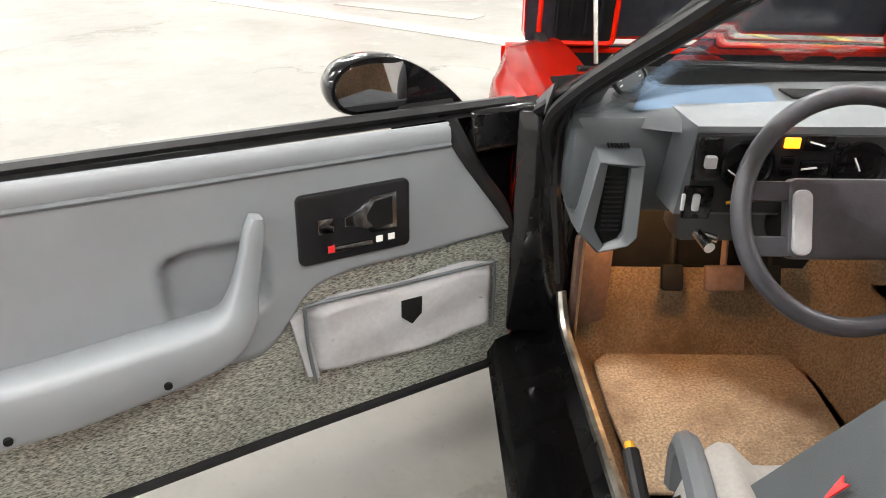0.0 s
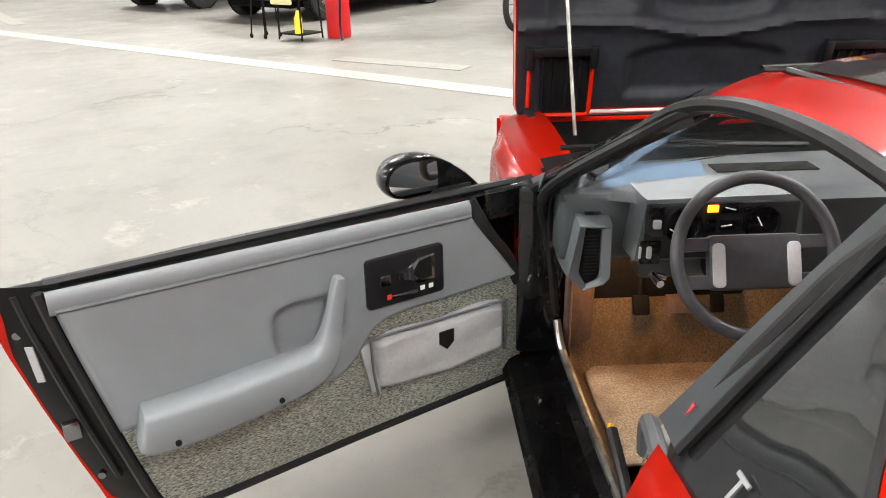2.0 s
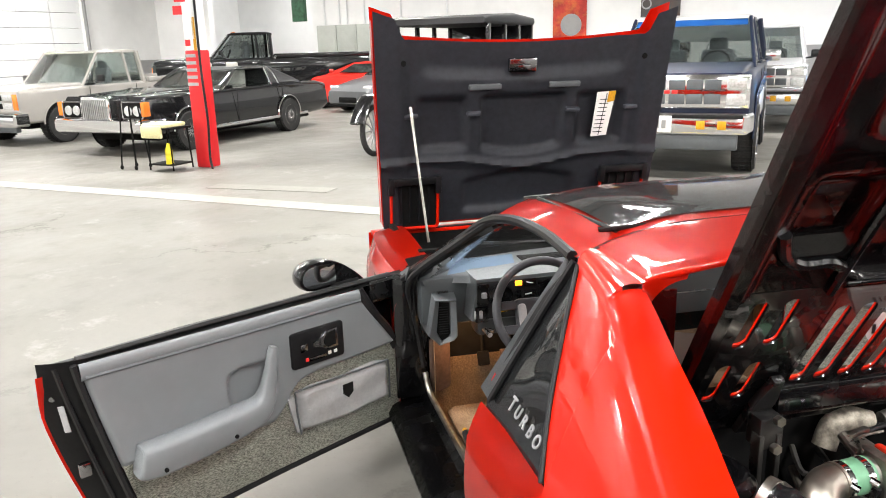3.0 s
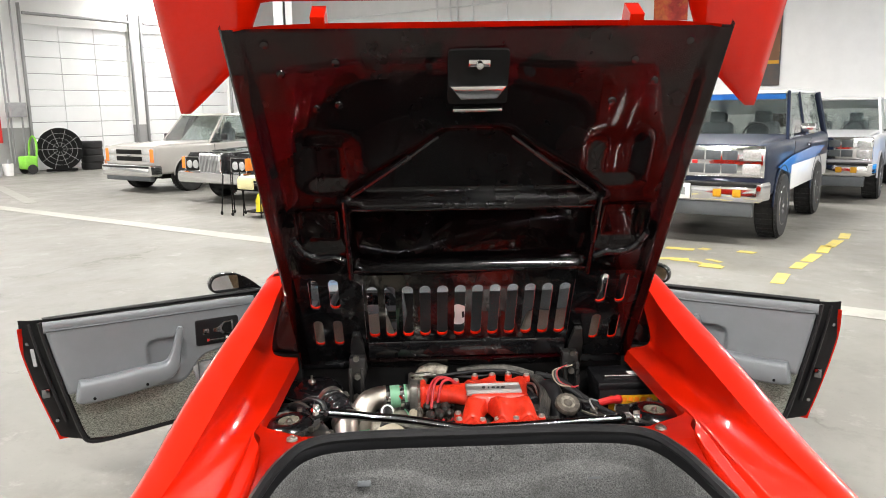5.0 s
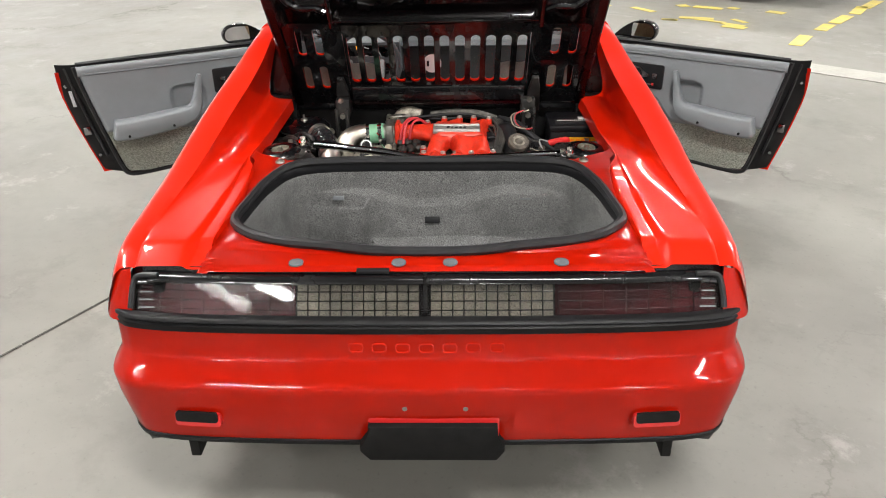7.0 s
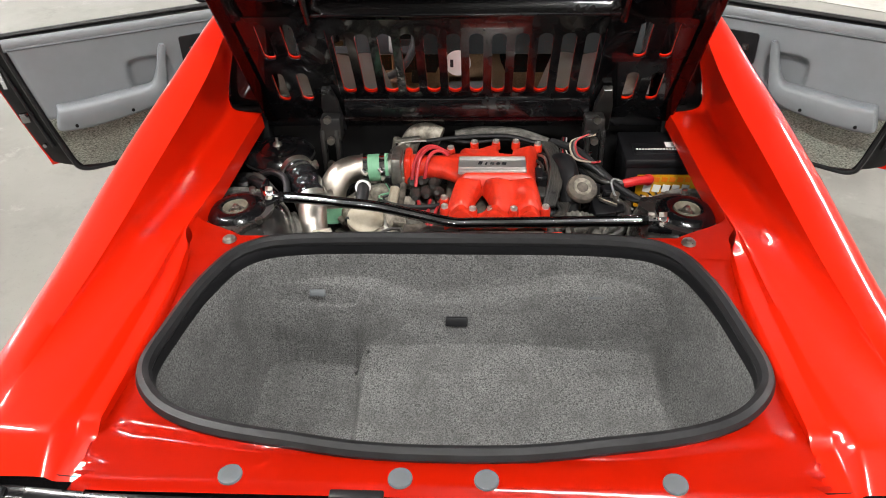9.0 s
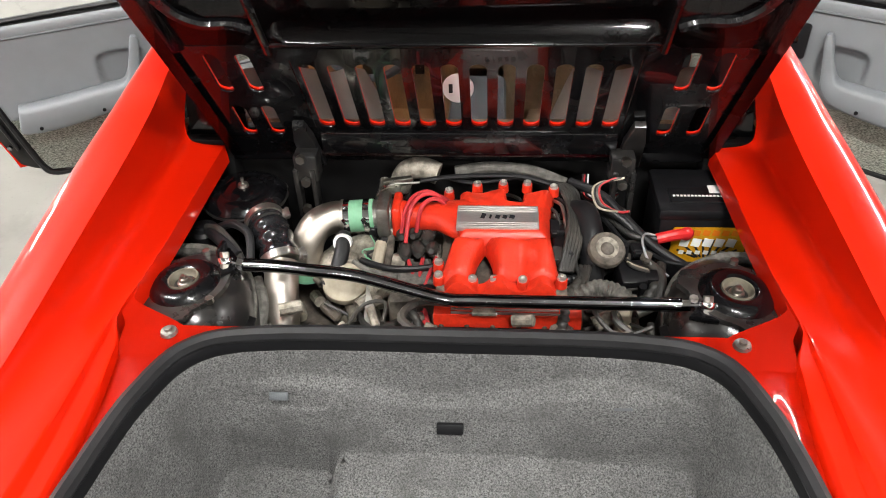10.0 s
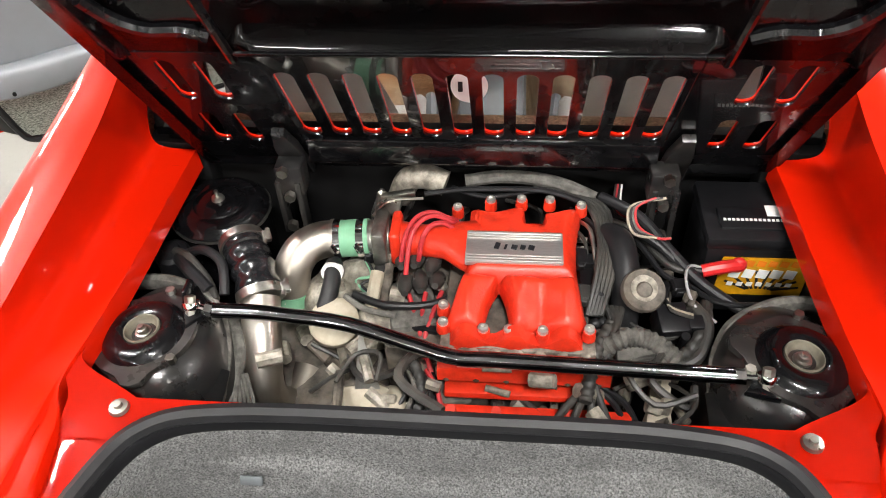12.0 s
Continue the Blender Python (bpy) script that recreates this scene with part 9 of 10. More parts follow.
def road_wheel(t, x, y, r, w, rimmat="chrome", spokes=0, name="wheel"):
    s = 1 if x > 0 else -1
    m = aim((x, y, r), (s, 0, 0))
    bm = B()
    lathe(bm, [(r * 0.62, -w / 2), (r * 0.95, -w / 2), (r, -w * 0.32), (r, w * 0.32), (r * 0.95, w / 2), (r * 0.62, w / 2)], m, 32)
    for k in range(36):
        a = 2 * math.pi * k / 36
        for q in (-0.3, 0, 0.3):
            p = m @ Vector((r * math.cos(a), r * math.sin(a), w * q))
            box(bm, p, (0.03, 0.012, w * 0.24), rot=m.to_3x3().to_4x4() @ Matrix.Rotation(a, 4, "Z"))
    ob = part(name, bm, "tyre", t)
    bm = B()
    lathe(bm, [(r * 0.64, w / 2 - 0.01), (r * 0.6, w / 2 + 0.004), (r * 0.56, w / 2 - 0.03), (r * 0.5, w * 0.12), (r * 0.22, w * 0.2), (r * 0.18, w / 2 - 0.02), (r * 0.1, w / 2), (0.001, w / 2)], m, 28)
    lathe(bm, [(0.02, -w * 0.4), (r * 0.62, -w * 0.4), (r * 0.62, -w * 0.38), (0.02, -w * 0.38)], m, 20)
    for k in range(spokes):
        a = 2 * math.pi * k / spokes
        cyl(bm, m @ Vector((r * 0.15 * math.cos(a), r * 0.15 * math.sin(a), w * 0.45)), m @ Vector((r * 0.6 * math.cos(a), r * 0.6 * math.sin(a), w * 0.4)), 0.018, seg=6)
    part("rim", bm, rimmat, ob)
    return ob


def arch_lip(t, x, y, r, material):
    bm = B()
    tube(bm, [(x, y + r * math.cos(a), r * 0.92 + r * math.sin(a)) for a in [math.pi * k / 12 for k in range(13)]], 0.016, 6, 1)
    part("wheel_arch", bm, material, t)
    bm = B()
    lathe(bm, [(0.001, 0), (r * 0.98, 0), (r * 0.98, 0.012), (0.001, 0.012)], aim((x - math.copysign(0.008, x), y, r * 0.92), (math.copysign(1, x), 0, 0)), 26)
    part("wheel_well", bm, "matt", t)


M["clearglass"] = mat("greenish_car_glass", (0.80, 0.88, 0.85), 0.0, trans=1.0, ior=1.12)


def greenhouse(t, y0, y1, y2, y3, wl, wt, zb, zr, body, roof, seats, split, back=True):
    """Open cab: roof, pillars, clear panes, seats, dash and wheel."""
    if back:
        part("cab_roof", hull([(y1 - 0.07, wt - 0.03, zr - 0.06, zr - 0.035, 0.01), (y1 + 0.08, wt + 0.015, zr - 0.075, zr - 0.006, 0.03, 0.02), (y1 + 0.4, wt + 0.015, zr - 0.075, zr, 0.03, 0.02),
                               (y2 - 0.15, wt + 0.015, zr - 0.075, zr, 0.03, 0.02), (y2 + 0.02, wt - 0.01, zr - 0.08, zr - 0.03, 0.02)]), roof, t)
    top = zr - 0.05

    def pane(name, f, nu=6, nv=4):
        bm = B()
        grid(bm, f, nu, nv, 0.005)
        g = part(name, bm, "clearglass", t)
        g.visible_shadow = False

    pane("windscreen", lambda u, w: Vector(((2 * u - 1) * (wl - 0.03 + (wt - wl) * w), y0 + 0.01 + (y1 - y0 - 0.02) * w - 0.04 * (1 - (2 * u - 1) ** 2), zb + (top - zb) * w)), 8)
    for s in (-1, 1):
        for nm, ya, yb, r in (("front_pillar", y0, y1, 0.026), ("door_pillar", split, split - 0.02, 0.03), ("rear_pillar", y3 - 0.05, y2 - 0.05, 0.05)):
            if nm == "rear_pillar" and not back:
                continue
            bm = B()
            tube(bm, [(s * wl, ya, zb - 0.03), (s * wt, yb, top + 0.01)], r, 8, 1, flat=1.5 if nm == "rear_pillar" else 1.0)
            part(nm, bm, body, t)
        pane("side_window", lambda u, w, s=s: Vector((s * (wl + (wt - wl) * w), (y0 + 0.12 + (y1 - y0 - 0.06) * w) * (1 - u) + split * u, zb + (top - zb) * w)))
        if back:
            pane("rear_side_window", lambda u, w, s=s: Vector((s * (wl + (wt - wl) * w), split * (1 - u) + (y3 - 0.06 + (y2 - y3) * w) * u, zb + (top - zb) * w)))
        bm = B()
        box(bm, (s * 0.38 * wl, y0 + 1.0, zb + 0.04), (0.74 * wl * 0.72, 0.15, 0.56), rot=(-10, 0, 0), bev=0.06, seg=3)
        part("seat_back", bm, seats, t)
        bm = B()
        box(bm, (s * 0.38 * wl, y0 + 1.03, zb + 0.38), (0.26, 0.10, 0.17), bev=0.04, seg=3)
        part("headrest", bm, seats, t)
    if back:
        pane("rear_window", lambda u, w: Vector(((2 * u - 1) * (wl - 0.08 + (wt - wl) * w), y3 + (y2 - y3) * w, zb + 0.06 + (top - zb - 0.08) * w)))
    bm = B()
    box(bm, (0, y0 + 0.26, zb + 0.0), (wl * 1.84, 0.34, 0.09), bev=0.03)
    part("dashboard", bm, "blackp", t)
    mw = Matrix.Translation((0.4 * wl, y0 + 0.52, zb + 0.09)) @ Matrix.Rotation(radians(62), 4, "X")
    bm = B()
    tube(bm, [mw @ Vector((0.19 * math.cos(2 * math.pi * k / 20), 0.19 * math.sin(2 * math.pi * k / 20), 0)) for k in range(20)], 0.014, 6, 1, True)
    tube(bm, [mw @ Vector((-0.18, 0, 0)), mw @ Vector((0.18, 0, 0))], 0.012, 6, 1)
    part("steering_wheel", bm, "blackp", t)


def pickup(name, label, m, body, lower=None, roof=None, bed=True, L=5.3, W=1.0, hood=1.12, lift=0.0, r=0.37, face="dual", group="", cabx=1.45, closed=False, wb=3.3, fa=0.85, seats="greyd"):
    t = thing(name, label, "pickup truck" if bed else "off-roader", m=m, group=group)
    z0, zb = 0.42 + lift, hood + lift
    part("body", hull([(0.0, W * 0.95, z0 + 0.1, zb - 0.06, 0.06), (0.06, W * 0.985, z0, zb - 0.02, 0.07, 0.02), (0.9, W, z0, zb, 0.07, 0.03), (L - 0.05, W, z0, zb + 0.02, 0.06, 0.02), (L, W * 0.98, z0 + 0.05, zb, 0.05)]), body, t)
    if lower:
        bm = B()
        for s in (-1, 1):
            box(bm, (s * (W + 0.004), L / 2 + 0.6, z0 + 0.16), (0.012, L - 1.6, 0.34), bev=0.004)
        part("lower_side", bm, lower, t)
    part("hood_panel", hull([(0.03, W * 0.86, zb - 0.1, zb - 0.015, 0.04), (0.4, W * 0.88, zb - 0.1, zb + 0.035, 0.05), (cabx + 0.05, W * 0.9, zb - 0.1, zb + 0.07, 0.05)]), body, t)
    ce = L - 0.15 if closed else cabx + 1.75
    zr = zb + 0.70
    greenhouse(t, cabx + 0.02, cabx + 0.62, ce - (0.14 if closed else 0.02), ce, W * 0.92, W * 0.79, zb, zr, body, roof or body, seats, cabx + 1.32)
    for s in (-1, 1):
        bm = B()
        box(bm, (s * (W + 0.12), cabx + 0.35, zb + 0.14), (0.20, 0.07, 0.15), bev=0.03)
        tube(bm, [(s * W * 0.93, cabx + 0.4, zb + 0.05), (s * (W + 0.1), cabx + 0.37, zb + 0.08)], 0.02, 6, 1)
        part("door_mirror", bm, "chrome" if lower else "blackp", t)
        bm = B()
        box(bm, (s * (W + 0.008), cabx + 1.2, zb - 0.12), (0.02, 0.14, 0.035), bev=0.006)
        part("door_handle", bm, "chrome", t)
        for yy in (cabx + 0.15, cabx + 1.4):
            bm = B()
            box(bm, (s * (W + 0.002), yy, zb - 0.3), (0.004, 0.012, 0.55))
            part("door_gap", bm, "matt", t)
    if bed:
        bm = B()
        box(bm, (0, (ce + L) / 2 + 0.05, zb - 0.05), (W * 1.7, L - ce - 0.2, 0.16), bev=0.01)
        part("bed_floor", bm, "matt", t)
        for s in (-1, 1):
            bm = B()
            box(bm, (s * (W - 0.05), (ce + L) / 2 + 0.03, zb + 0.05), (0.1, L - ce - 0.04, 0.10), bev=0.02)
            part("bed_rail", bm, body, t)
    # face
    fz = (z0 + zb) / 2 + 0.05
    bm = B()
    box(bm, (0, -0.01, fz + 0.06), (W * 1.9, 0.05, 0.40), bev=0.02)
    gr = part("grille", bm, "chrome" if face != "dual" else body, t)
    if face == "grid":
        for i in range(6):
            for j in range(2):
                bm = B()
                box(bm, (-0.62 * W + (0.62 * W * 2) * (i + 0.5) / 6 + (0.012 if i > 2 else -0.012), -0.036, fz + 0.145 - 0.17 * j), (0.19 * W, 0.012, 0.12), bev=0.008)
                part("grille_opening", bm, "greyd", gr)
        bm = B()
        for k in range(3):
            box(bm, (-0.09 + 0.09 * k, -0.046, fz + 0.06), (0.065, 0.012, 0.045), bev=0.008)
        part("red_mark", bm, "redbit", gr)
        for s in (-1, 1):
            for j in range(2):
                bm = B()
                box(bm, (s * 0.80 * W, -0.04, fz + 0.15 - 0.18 * j), (0.22 * W, 0.03, 0.14), bev=0.012)
                part("headlamp", bm, "lampglass", t)
    else:
        for j in range(2):
            bm = B()
            box(bm, (0, -0.034, fz + 0.13 - 0.155 * j), (W * 1.0, 0.016, 0.105), bev=0.02)
            part("grille_opening", bm, "matt", gr)
        for s in (-1, 1):
            for j in range(2):
                bm = B()
                box(bm, (s * 0.66 * W, -0.036, fz + 0.13 - 0.155 * j), (0.28 * W, 0.03, 0.12), bev=0.015)
                part("headlamp", bm, "lampglass", t)
            bm = B()
            box(bm, (s * 0.87 * W, -0.02, fz + 0.05), (0.13 * W, 0.06, 0.30), bev=0.015)
            part("indicator", bm, "amber", t)
        bm = B()
        box(bm, (0, -0.045, fz + 0.055), (0.16, 0.012, 0.05), bev=0.008)
        part("badge", bm, "chrome", gr)
    part("front_bumper", hull([(-0.16, W * 0.90, z0 - 0.02, z0 + 0.19, 0.04), (-0.14, W * 0.97, z0 - 0.04, z0 + 0.21, 0.05), (0.1, W * 1.01, z0 - 0.04, z0 + 0.21, 0.05)]), "chrome", t, "bright chrome bumper")
    bm = B()
    box(bm, (0, -0.165, z0 + 0.17), (W * 1.8, 0.02, 0.045), bev=0.008)
    part("bumper_pad", bm, "blackp", t)
    if face == "grid":
        bm = B()
        box(bm, (0, -0.08, z0 - 0.14), (W * 1.7, 0.12, 0.18), bev=0.02)
        part("lower_bar", bm, "greyd", t)
        bm = B()
        box(bm, (-0.12, -0.185, z0 + 0.08), (0.42, 0.012, 0.20), bev=0.005)
        pl_ = part("front_plate", bm, "white", t, "white front plate with unreadable dark bars")
        bm = B()
        for k in range(4):
            box(bm, (-0.24 + 0.08 * k, -0.194, z0 + 0.08), (0.05, 0.006, 0.10))
        part("plate_bar", bm, "steelg", pl_)
        for x in (0.42, 0.66):
            bm = B()
            box(bm, (x, -0.172, z0 + 0.07), (0.10, 0.014, 0.10), bev=0.02)
            part("fog_cover", bm, "yellow", t)
    else:
        bm = B()
        box(bm, (0, -0.05, z0 - 0.09), (W * 1.75, 0.12, 0.12), bev=0.03)
        part("air_dam", bm, "greyd", t)
    for s in (-1, 1):
        for y in (fa, fa + wb):
            road_wheel(t, s * (W - 0.105), y, r, 0.28, "chrome", 8)
            arch_lip(t, s * W, y, r * 1.17, body)
    bm = B()
    box(bm, (0, L / 2, z0 - 0.05), (W * 1.2, L * 0.86, 0.16), bev=0.03)
    part("chassis", bm, "matt", t)
    return t


M["lampglass"] = mat("headlamp_glass", (0.55, 0.55, 0.54), 0.12, 0.4, coat=1.0, grain=0.2, grain_scale=40)

offroader = pickup("off_roader", "lifted navy and white off-roader with a chrome grid grille", hall(-2.43, 8.95), "p_navy", "p_white", "p_white", bed=False, L=4.65, W=0.99, hood=1.10, lift=0.18, r=0.43, face="grid", closed=True, wb=2.7, fa=0.85)
bm = B()
for s in (-1, 1):
    slab(bm, [(0.5, 0.9), (1.6, 0.72), (3.2, 0.80), (4.2, 1.02), (3.0, 1.05), (1.4, 1.0)], 0, 0.006, Matrix(((0, 0, s, s * 0.993), (1, 0, 0, 0), (0, 1, 0, 0.06), (0, 0, 0, 1))))
part("side_graphic", bm, "p_sky", offroader, "blue wave graphic along the side")
bm = B()
grid(bm, lambda u, w: Vector(((2 * u - 1) * (0.76 - 0.015 * w), 1.465 + 0.60 * (0.84 + 0.14 * w) - 0.04 * (1 - (2 * u - 1) ** 2), 1.288 + 0.65 * (0.84 + 0.14 * w))), 8, 2, 0.004)
part("sun_strip", bm, "p_sky", offroader)
pickup("pickup_truck", "silver pickup parked behind the off-roader", hall(-1.75, 14.35), "p_silver", None, None, L=5.4, W=0.98, hood=1.08, lift=0.1, r=0.39, face="grid", wb=3.2)
pickup("pickup_truck", "pewter single-cab pickup with amber corner lamps", hall(-15.2, 9.2), "p_pewter", L=5.4, W=0.98, hood=1.06, r=0.36, face="dual", wb=3.2)
dk = pickup("pickup_truck", "tall dark crew pickup with roof marker lamps", hall(-17.3, 15.8, 0, -48), "p_black", L=5.9, W=1.0, hood=1.25, lift=0.2, r=0.42, face="dual", wb=3.5)
for k in range(5):
    bm = B()
    box(bm, (-0.5 + 0.25 * k, 2.18, 2.155), (0.09, 0.08, 0.035), bev=0.01)
    part("roof_marker", bm, "amber", dk)

# long black coupe with a vinyl roof
lin = thing("luxury_coupe", "long glossy black coupe with a vinyl roof and upright chrome grille", "car", m=hall(-11.65, 8.75))
part("body", hull([(0.0, 0.90, 0.45, 0.92, 0.05), (0.08, 0.97, 0.36, 0.98, 0.06, 0.03), (1.0, 1.0, 0.30, 0.99, 0.07, 0.05), (2.2, 1.0, 0.28, 0.98, 0.08, 0.05), (3.9, 1.0, 0.28, 1.0, 0.09, 0.06), (5.2, 0.98, 0.32, 0.98, 0.10, 0.06), (5.5, 0.94, 0.42, 0.92, 0.08, 0.04)]), "p_black", lin)
part("bonnet", hull([(0.02, 0.55, 0.90, 1.0, 0.03), (1.0, 0.62, 0.9, 1.035, 0.04), (1.95, 0.75, 0.9, 1.05, 0.04)]), "p_black", lin)
part("roof", hull([(2.56, 0.68, 1.30, 1.325, 0.01), (2.7, 0.71, 1.30, 1.352, 0.03, 0.03), (3.1, 0.715, 1.30, 1.372, 0.03, 0.03), (3.5, 0.715, 1.29, 1.366, 0.03, 0.03), (3.56, 0.84, 0.96, 1.36, 0.06, 0.15), (3.75, 0.86, 0.95, 1.35, 0.07, 0.165), (4.3, 0.88, 0.95, 1.15, 0.06, 0.10), (4.55, 0.9, 0.95, 1.0, 0.03)]), "vinylroof", lin, "black vinyl roof")
greenhouse(lin, 2.0, 2.62, 3.5, 3.6, 0.87, 0.715, 0.99, 1.37, "chrome", "vinylroof", "seat", 3.55, back=False)
for s in (-1, 1):
    bm = B()
    tube(bm, [(s * 0.885, 2.1, 1.04), (s * 0.76, 2.62, 1.335), (s * 0.745, 3.0, 1.35), (s * 0.76, 3.6, 1.31), (s * 0.89, 3.75, 1.0)], 0.014, 6, 4)
    part("window_frame", bm, "chrome", lin)
    bm = B()
    box(bm, (s * 1.0, 2.9, 0.34), (0.02, 3.4, 0.06), bev=0.008)
    part("sill_moulding", bm, "chrome", lin)
    bm = B()
    box(bm, (s * 0.69, 0.0, 0.76), (0.42, 0.06, 0.26), bev=0.02)
    hl = part("lamp_bay", bm, "matt", lin)
    for dx in (-0.09, 0.1):
        bm = B()
        lathe(bm, [(0.001, 0.02), (0.075, 0.012), (0.085, 0.0), (0.085, -0.02), (0.001, -0.02)], aim((s * 0.69 + dx, -0.035, 0.75), (0, -1, 0)), 18)
        part("headlamp", bm, "lampglass", hl)
    bm = B()
    tube(bm, [(s * 0.69 + x, -0.03, 0.76 + z) for x, z in rrect(0.44, 0.28, 0.03, 3)], 0.013, 6, 1, True)
    part("lamp_bezel", bm, "chrome", hl)
    bm = B()
    box(bm, (s * 0.955, 0.0, 0.78), (0.08, 0.14, 0.24), bev=0.02)
    part("indicator", bm, "amber", lin)
    for y, z in ((2.28, 0.62), (3.72, 0.66)):
        bm = B()
        box(bm, (s * 1.003, y, z), (0.004, 0.014, 0.6))
        part("door_gap", bm, "matt", lin)
    for y, r in ((0.95, 0.34), (3.93, 0.34)):
        road_wheel(lin, s * 0.92, y, r, 0.22, "chrome", 14)
        arch_lip(lin, s * 1.0, y, 0.39, "chrome")
bm = B()
box(bm, (0, -0.09, 0.79), (0.62, 0.16, 0.40), bev=0.03)
gr = part("grille", bm, "chrome", lin, "upright chrome waterfall grille")
for k in range(13):
    bm = B()
    box(bm, (-0.264 + 0.044 * k, -0.178, 0.78), (0.012, 0.012, 0.33), bev=0.004, seg=1)
    part("grille_bar", bm, "steelg", gr)
part("front_bumper", hull([(-0.22, 0.93, 0.42, 0.60, 0.06), (-0.18, 0.99, 0.40, 0.62, 0.07), (0.12, 1.03, 0.40, 0.62, 0.06), (0.35, 1.03, 0.42, 0.60, 0.05)]), "chrome", lin)
bm = B()
box(bm, (0, 2.7, 0.27), (1.5, 4.6, 0.12), bev=0.03)
part("chassis", bm, "matt", lin)


def coupe(name, label, m, body, L=4.5, W=0.93, H=1.2, nose=0.62):
    t = thing(name, label, "car", m=m)
    part("body", hull([(0.0, W * 0.8, 0.25, nose - 0.1, 0.06), (0.15, W * 0.93, 0.18, nose, 0.1, 0.06), (0.9, W, 0.17, nose + 0.16, 0.14, 0.12), (1.5, W, 0.17, nose + 0.24, 0.14, 0.12), (3.0, W, 0.17, nose + 0.27, 0.14, 0.12), (L - 0.2, W * 0.98, 0.22, nose + 0.27, 0.14, 0.10), (L, W * 0.93, 0.32, nose + 0.2, 0.1, 0.05)]), body, t)
    part("roof", hull([(1.25, W * 0.78, nose, nose + 0.18, 0.03), (1.5, W * 0.8, nose, nose + 0.3, 0.05, 0.05), (2.1, W * 0.8, nose, H - 0.03, 0.08, 0.18), (2.5, W * 0.8, nose, H, 0.09, 0.2), (3.1, W * 0.8, nose, H - 0.06, 0.09, 0.2), (3.8, W * 0.8, nose, nose + 0.3, 0.06, 0.1)]), body, t)
    bm = B()
    grid(bm, lambda u, v: Vector(((2 * u - 1) * (W * 0.74 - 0.12 * v), 1.38 + 0.68 * v, nose + 0.255 + (H - nose - 0.285) * v)), 8, 4, 0.012)
    part("windscreen", bm, "carglass", t)
    for s in (-1, 1):
        bm = B()
        grid(bm, lambda u, v, s=s: Vector((s * (W * 0.81 - 0.16 * v), 1.75 + 0.4 * v * (1 - u) + 1.25 * u, nose + 0.27 + (H - nose - 0.33) * v)), 6, 4, 0.012)
        part("side_window", bm, "carglass", t)
        bm = B()
        slab(bm, [(-0.16, -0.05), (0.14, -0.02), (0.18, 0.07), (-0.1, 0.05)], 0, 0.02, Matrix.Translation((s * W * 0.66, 0.14, nose - 0.02)) @ Matrix.Rotation(radians(60), 4, "X") @ Matrix.Diagonal((s, 1, 1, 1)), 0.005)
        part("headlamp", bm, "lampglass", t)
        bm = B()
        slab(bm, [(-0.22, -0.08), (0.2, -0.08), (0.22, 0.07), (-0.12, 0.07)], 0, 0.02, Matrix.Translation((s * W * 0.62, 0.05, 0.36)) @ Matrix.Rotation(radians(90), 4, "X") @ Matrix.Diagonal((s, 1, 1, 1)), 0.005)
        part("side_intake", bm, "matt", t)
        bm = B()
        box(bm, (s * (W + 0.06), 1.6, nose + 0.33), (0.18, 0.1, 0.1), bev=0.03)
        part("door_mirror", bm, body, t)
        for y in (0.85, L - 0.95):
            road_wheel(t, s * (W - 0.09), y, 0.33, 0.24, "steelg", 10)
            arch_lip(t, s * (W - 0.005), y, 0.36, body)
    bm = B()
    box(bm, (0, 0.0, 0.34), (W * 0.7, 0.06, 0.14), bev=0.02)
    box(bm, (0, 0.06, 0.2), (W * 1.6, 0.16, 0.05), bev=0.01)
    part("front_intake", bm, "matt", t)
    return t


coupe("blue_sports_car", "bright blue low sports car with black intakes", hall(0.55, 16.7), "p_blue", 4.6, 0.96, 1.22, 0.68)
coupe("grey_sports_car", "dark grey classic sports coupe", hall(-11.6, 16.6, 0, -12), "p_grey", 4.3, 0.86, 1.25, 0.66)
coupe("red_coupe", "red hatchback coupe parked by the back wall", hall(-14.6, 18.3, 0, -75), "p_red", 4.4, 0.86, 1.28, 0.72)

# antique closed car, black, tall roof on posts
ant = thing("antique_car", "tall black antique car with open window posts", "car", m=hall(-6.25, 9.6))
part("tub", hull([(1.15, 0.72, 0.6, 1.25, 0.06), (1.3, 0.78, 0.55, 1.3, 0.06), (3.2, 0.8, 0.55, 1.3, 0.08), (3.4, 0.76, 0.6, 1.28, 0.06)]), "p_black", ant)
part("bonnet", hull([(0.1, 0.30, 0.65, 1.12, 0.08), (1.2, 0.42, 0.65, 1.22, 0.1)]), "p_black", ant)
bm = B()
box(bm, (0, 0.06, 0.9), (0.6, 0.1, 0.58), bev=0.04)
part("radiator", bm, "steelg", ant)
part("roof", hull([(1.05, 0.80, 1.99, 2.08, 0.03), (1.2, 0.86, 1.97, 2.12, 0.05), (2.3, 0.87, 1.97, 2.16, 0.06), (3.4, 0.86, 1.97, 2.10, 0.05), (3.5, 0.8, 1.99, 2.05, 0.03)]), "vinylroof", ant)
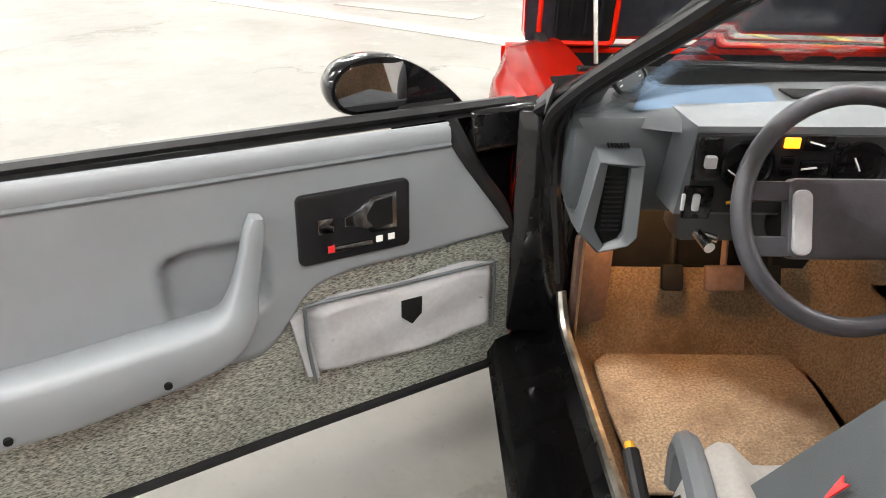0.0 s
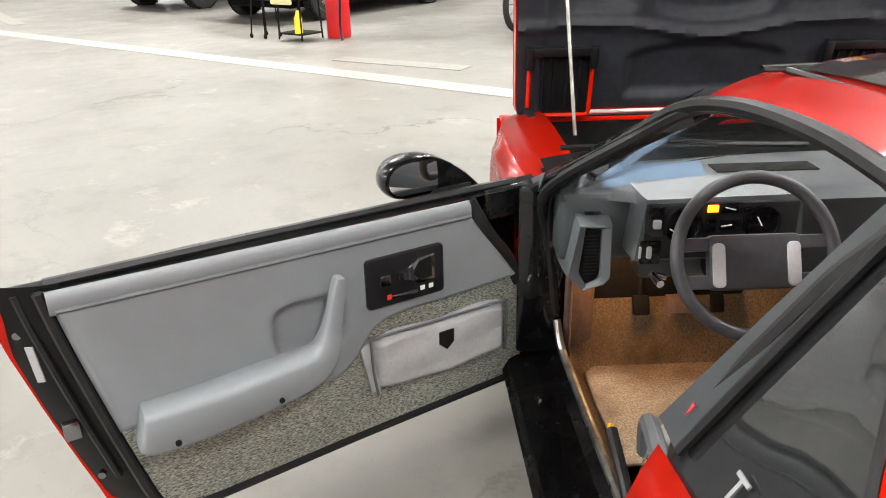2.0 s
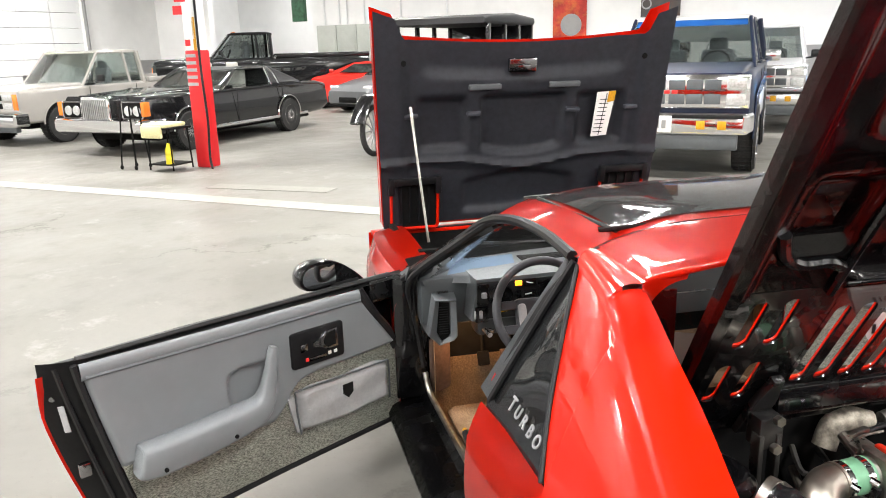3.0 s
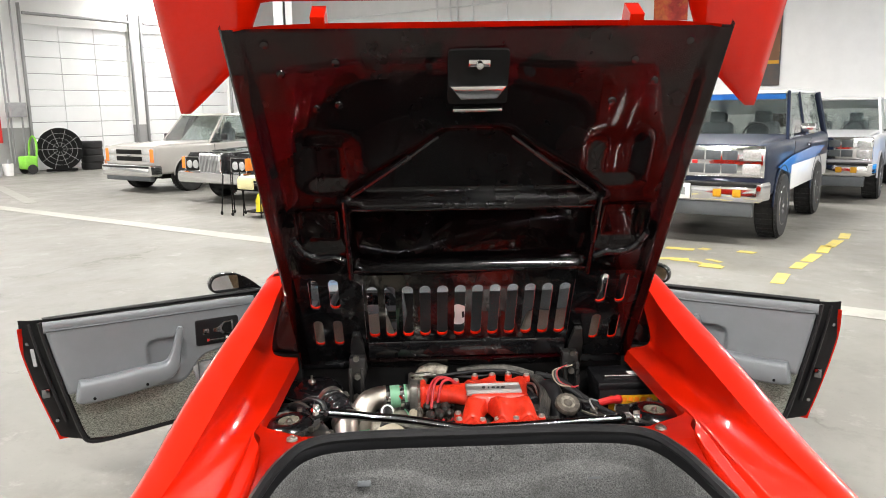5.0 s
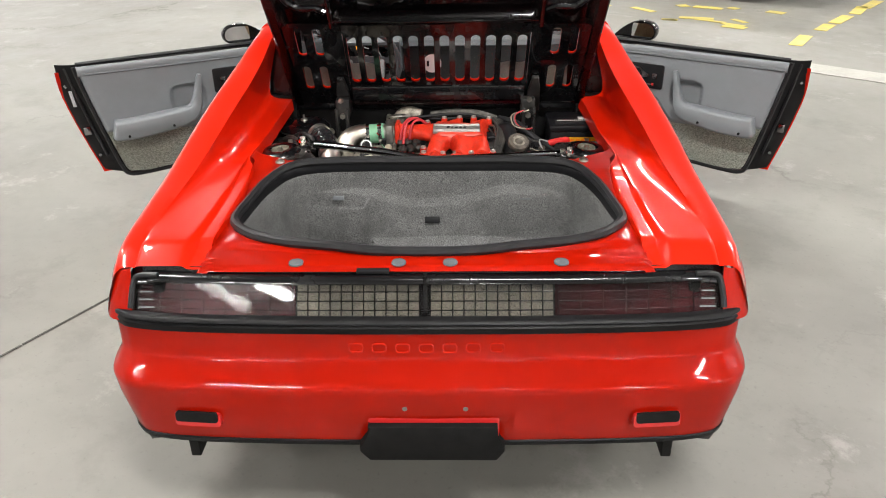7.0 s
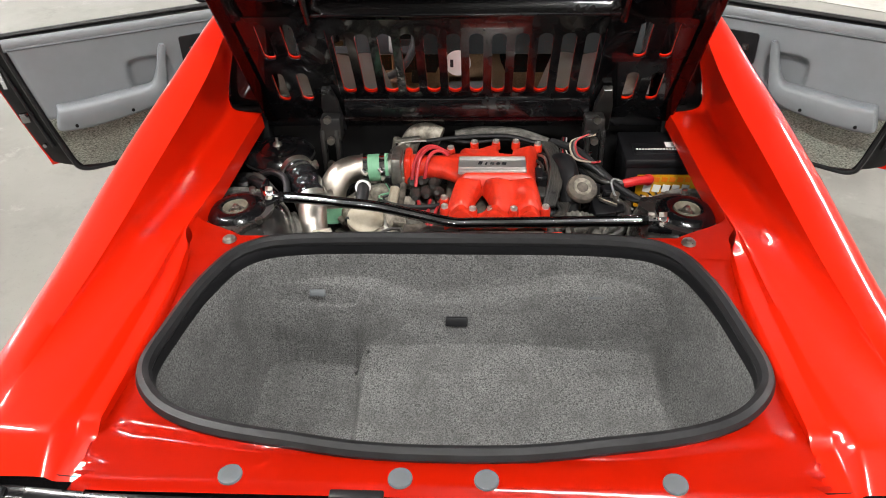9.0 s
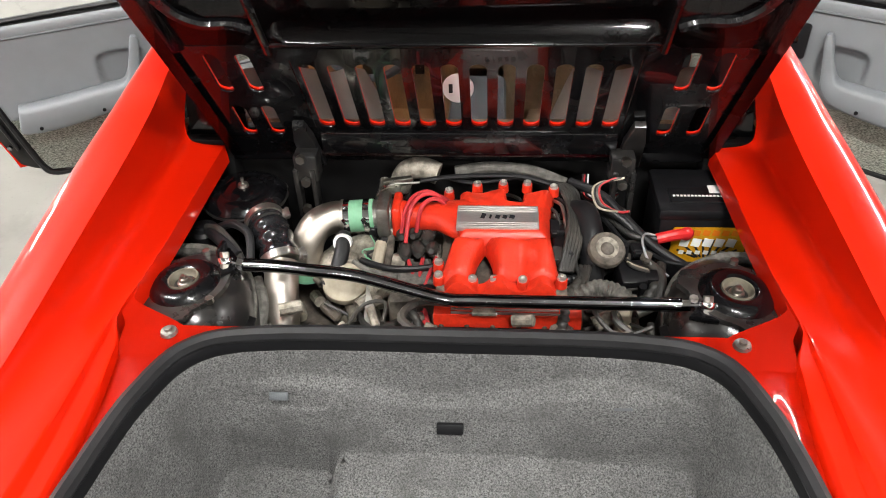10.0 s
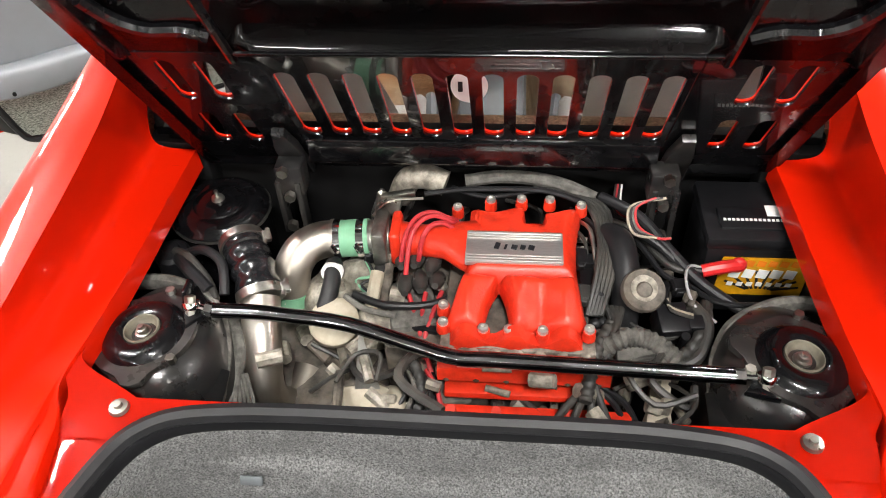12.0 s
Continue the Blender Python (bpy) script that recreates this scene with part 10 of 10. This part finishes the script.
for s in (-1, 1):
    for y in (1.2, 1.95, 2.65, 3.38):
        bm = B()
        box(bm, (s * 0.80, y, 1.64), (0.06, 0.09, 0.72), bev=0.01)
        part("roof_post", bm, "p_black", ant)
    bm = B()
    tube(bm, [(s * 0.75, -0.35, 0.55), (s * 0.75, 0.0, 0.92), (s * 0.76, 0.5, 0.85), (s * 0.76, 0.95, 0.45), (s * 0.76, 2.4, 0.42), (s * 0.76, 2.8, 0.85), (s * 0.76, 3.2, 0.95), (s * 0.76, 3.6, 0.6)], 0.13, 8, 5, flat=0.25)
    part("mudguard", bm, "p_black", ant)
    bm = B()
    lathe(bm, [(0.001, 0.05), (0.1, 0.04), (0.11, 0.0), (0.06, -0.1), (0.001, -0.12)], aim((s * 0.42, 0.0, 1.0), (0, -1, 0)), 18)
    part("headlamp", bm, "lampglass", ant)
    for y in (0.15, 3.05):
        m_ = aim((s * 0.74, y, 0.40), (s, 0, 0))
        bm = B()
        tube(bm, [m_ @ Vector((0.36 * math.cos(2 * math.pi * k / 28), 0.36 * math.sin(2 * math.pi * k / 28), 0)) for k in range(28)], 0.045, 8, 1, True)
        w_ = part("wheel", bm, "tyre", ant)
        bm = B()
        for k in range(12):
            a = 2 * math.pi * k / 12
            cyl(bm, m_ @ Vector((0.03 * math.cos(a), 0.03 * math.sin(a), 0)), m_ @ Vector((0.33 * math.cos(a), 0.33 * math.sin(a), 0)), 0.014, seg=6)
        lathe(bm, [(0.001, 0.05), (0.06, 0.04), (0.06, -0.04), (0.001, -0.04)], m_, 14)
        part("spokes", bm, "steelg", w_)
bm = B()
box(bm, (0, 1.2, 1.64), (1.6, 0.04, 0.05))
part("screen_rail", bm, "p_black", ant)
bm = B()
box(bm, (0, 3.38, 1.64), (1.55, 0.05, 0.7), bev=0.01)
part("rear_wall", bm, "p_black", ant)


# ---- doors, lids and seats belong to the car as parts ----
def adopt(root, main_name):
    """Make a group of meshes one part of the car, its pieces below it."""
    base, label = Vector(root["base"]), root["label"]
    everything = list(root.children_recursive)
    main = next(o for o in everything if o.name.split(".")[0] == main_name)
    keep = root.name.split(".")[0]
    for o in everything:
        o.parent = None
        o.matrix_parent_inverse = Matrix()
    for o in everything:
        if o is not main:
            o.parent = main
    main.parent = car
    main.matrix_parent_inverse = Matrix.Translation(-Vector(car["base"]))
    bpy.data.objects.remove(root)
    main.name = keep
    main["label"] = label


for root in [o for o in scene.objects if o.type == "EMPTY" and o.name.split(".")[0] in ("engine_lid", "front_lid", "car_door", "car_seat", "steering_wheel")]:
    kind_ = root.name.split(".")[0]
    adopt(root, {"car_seat": "backrest", "steering_wheel": "rim"}.get(kind_, "outer_skin"))
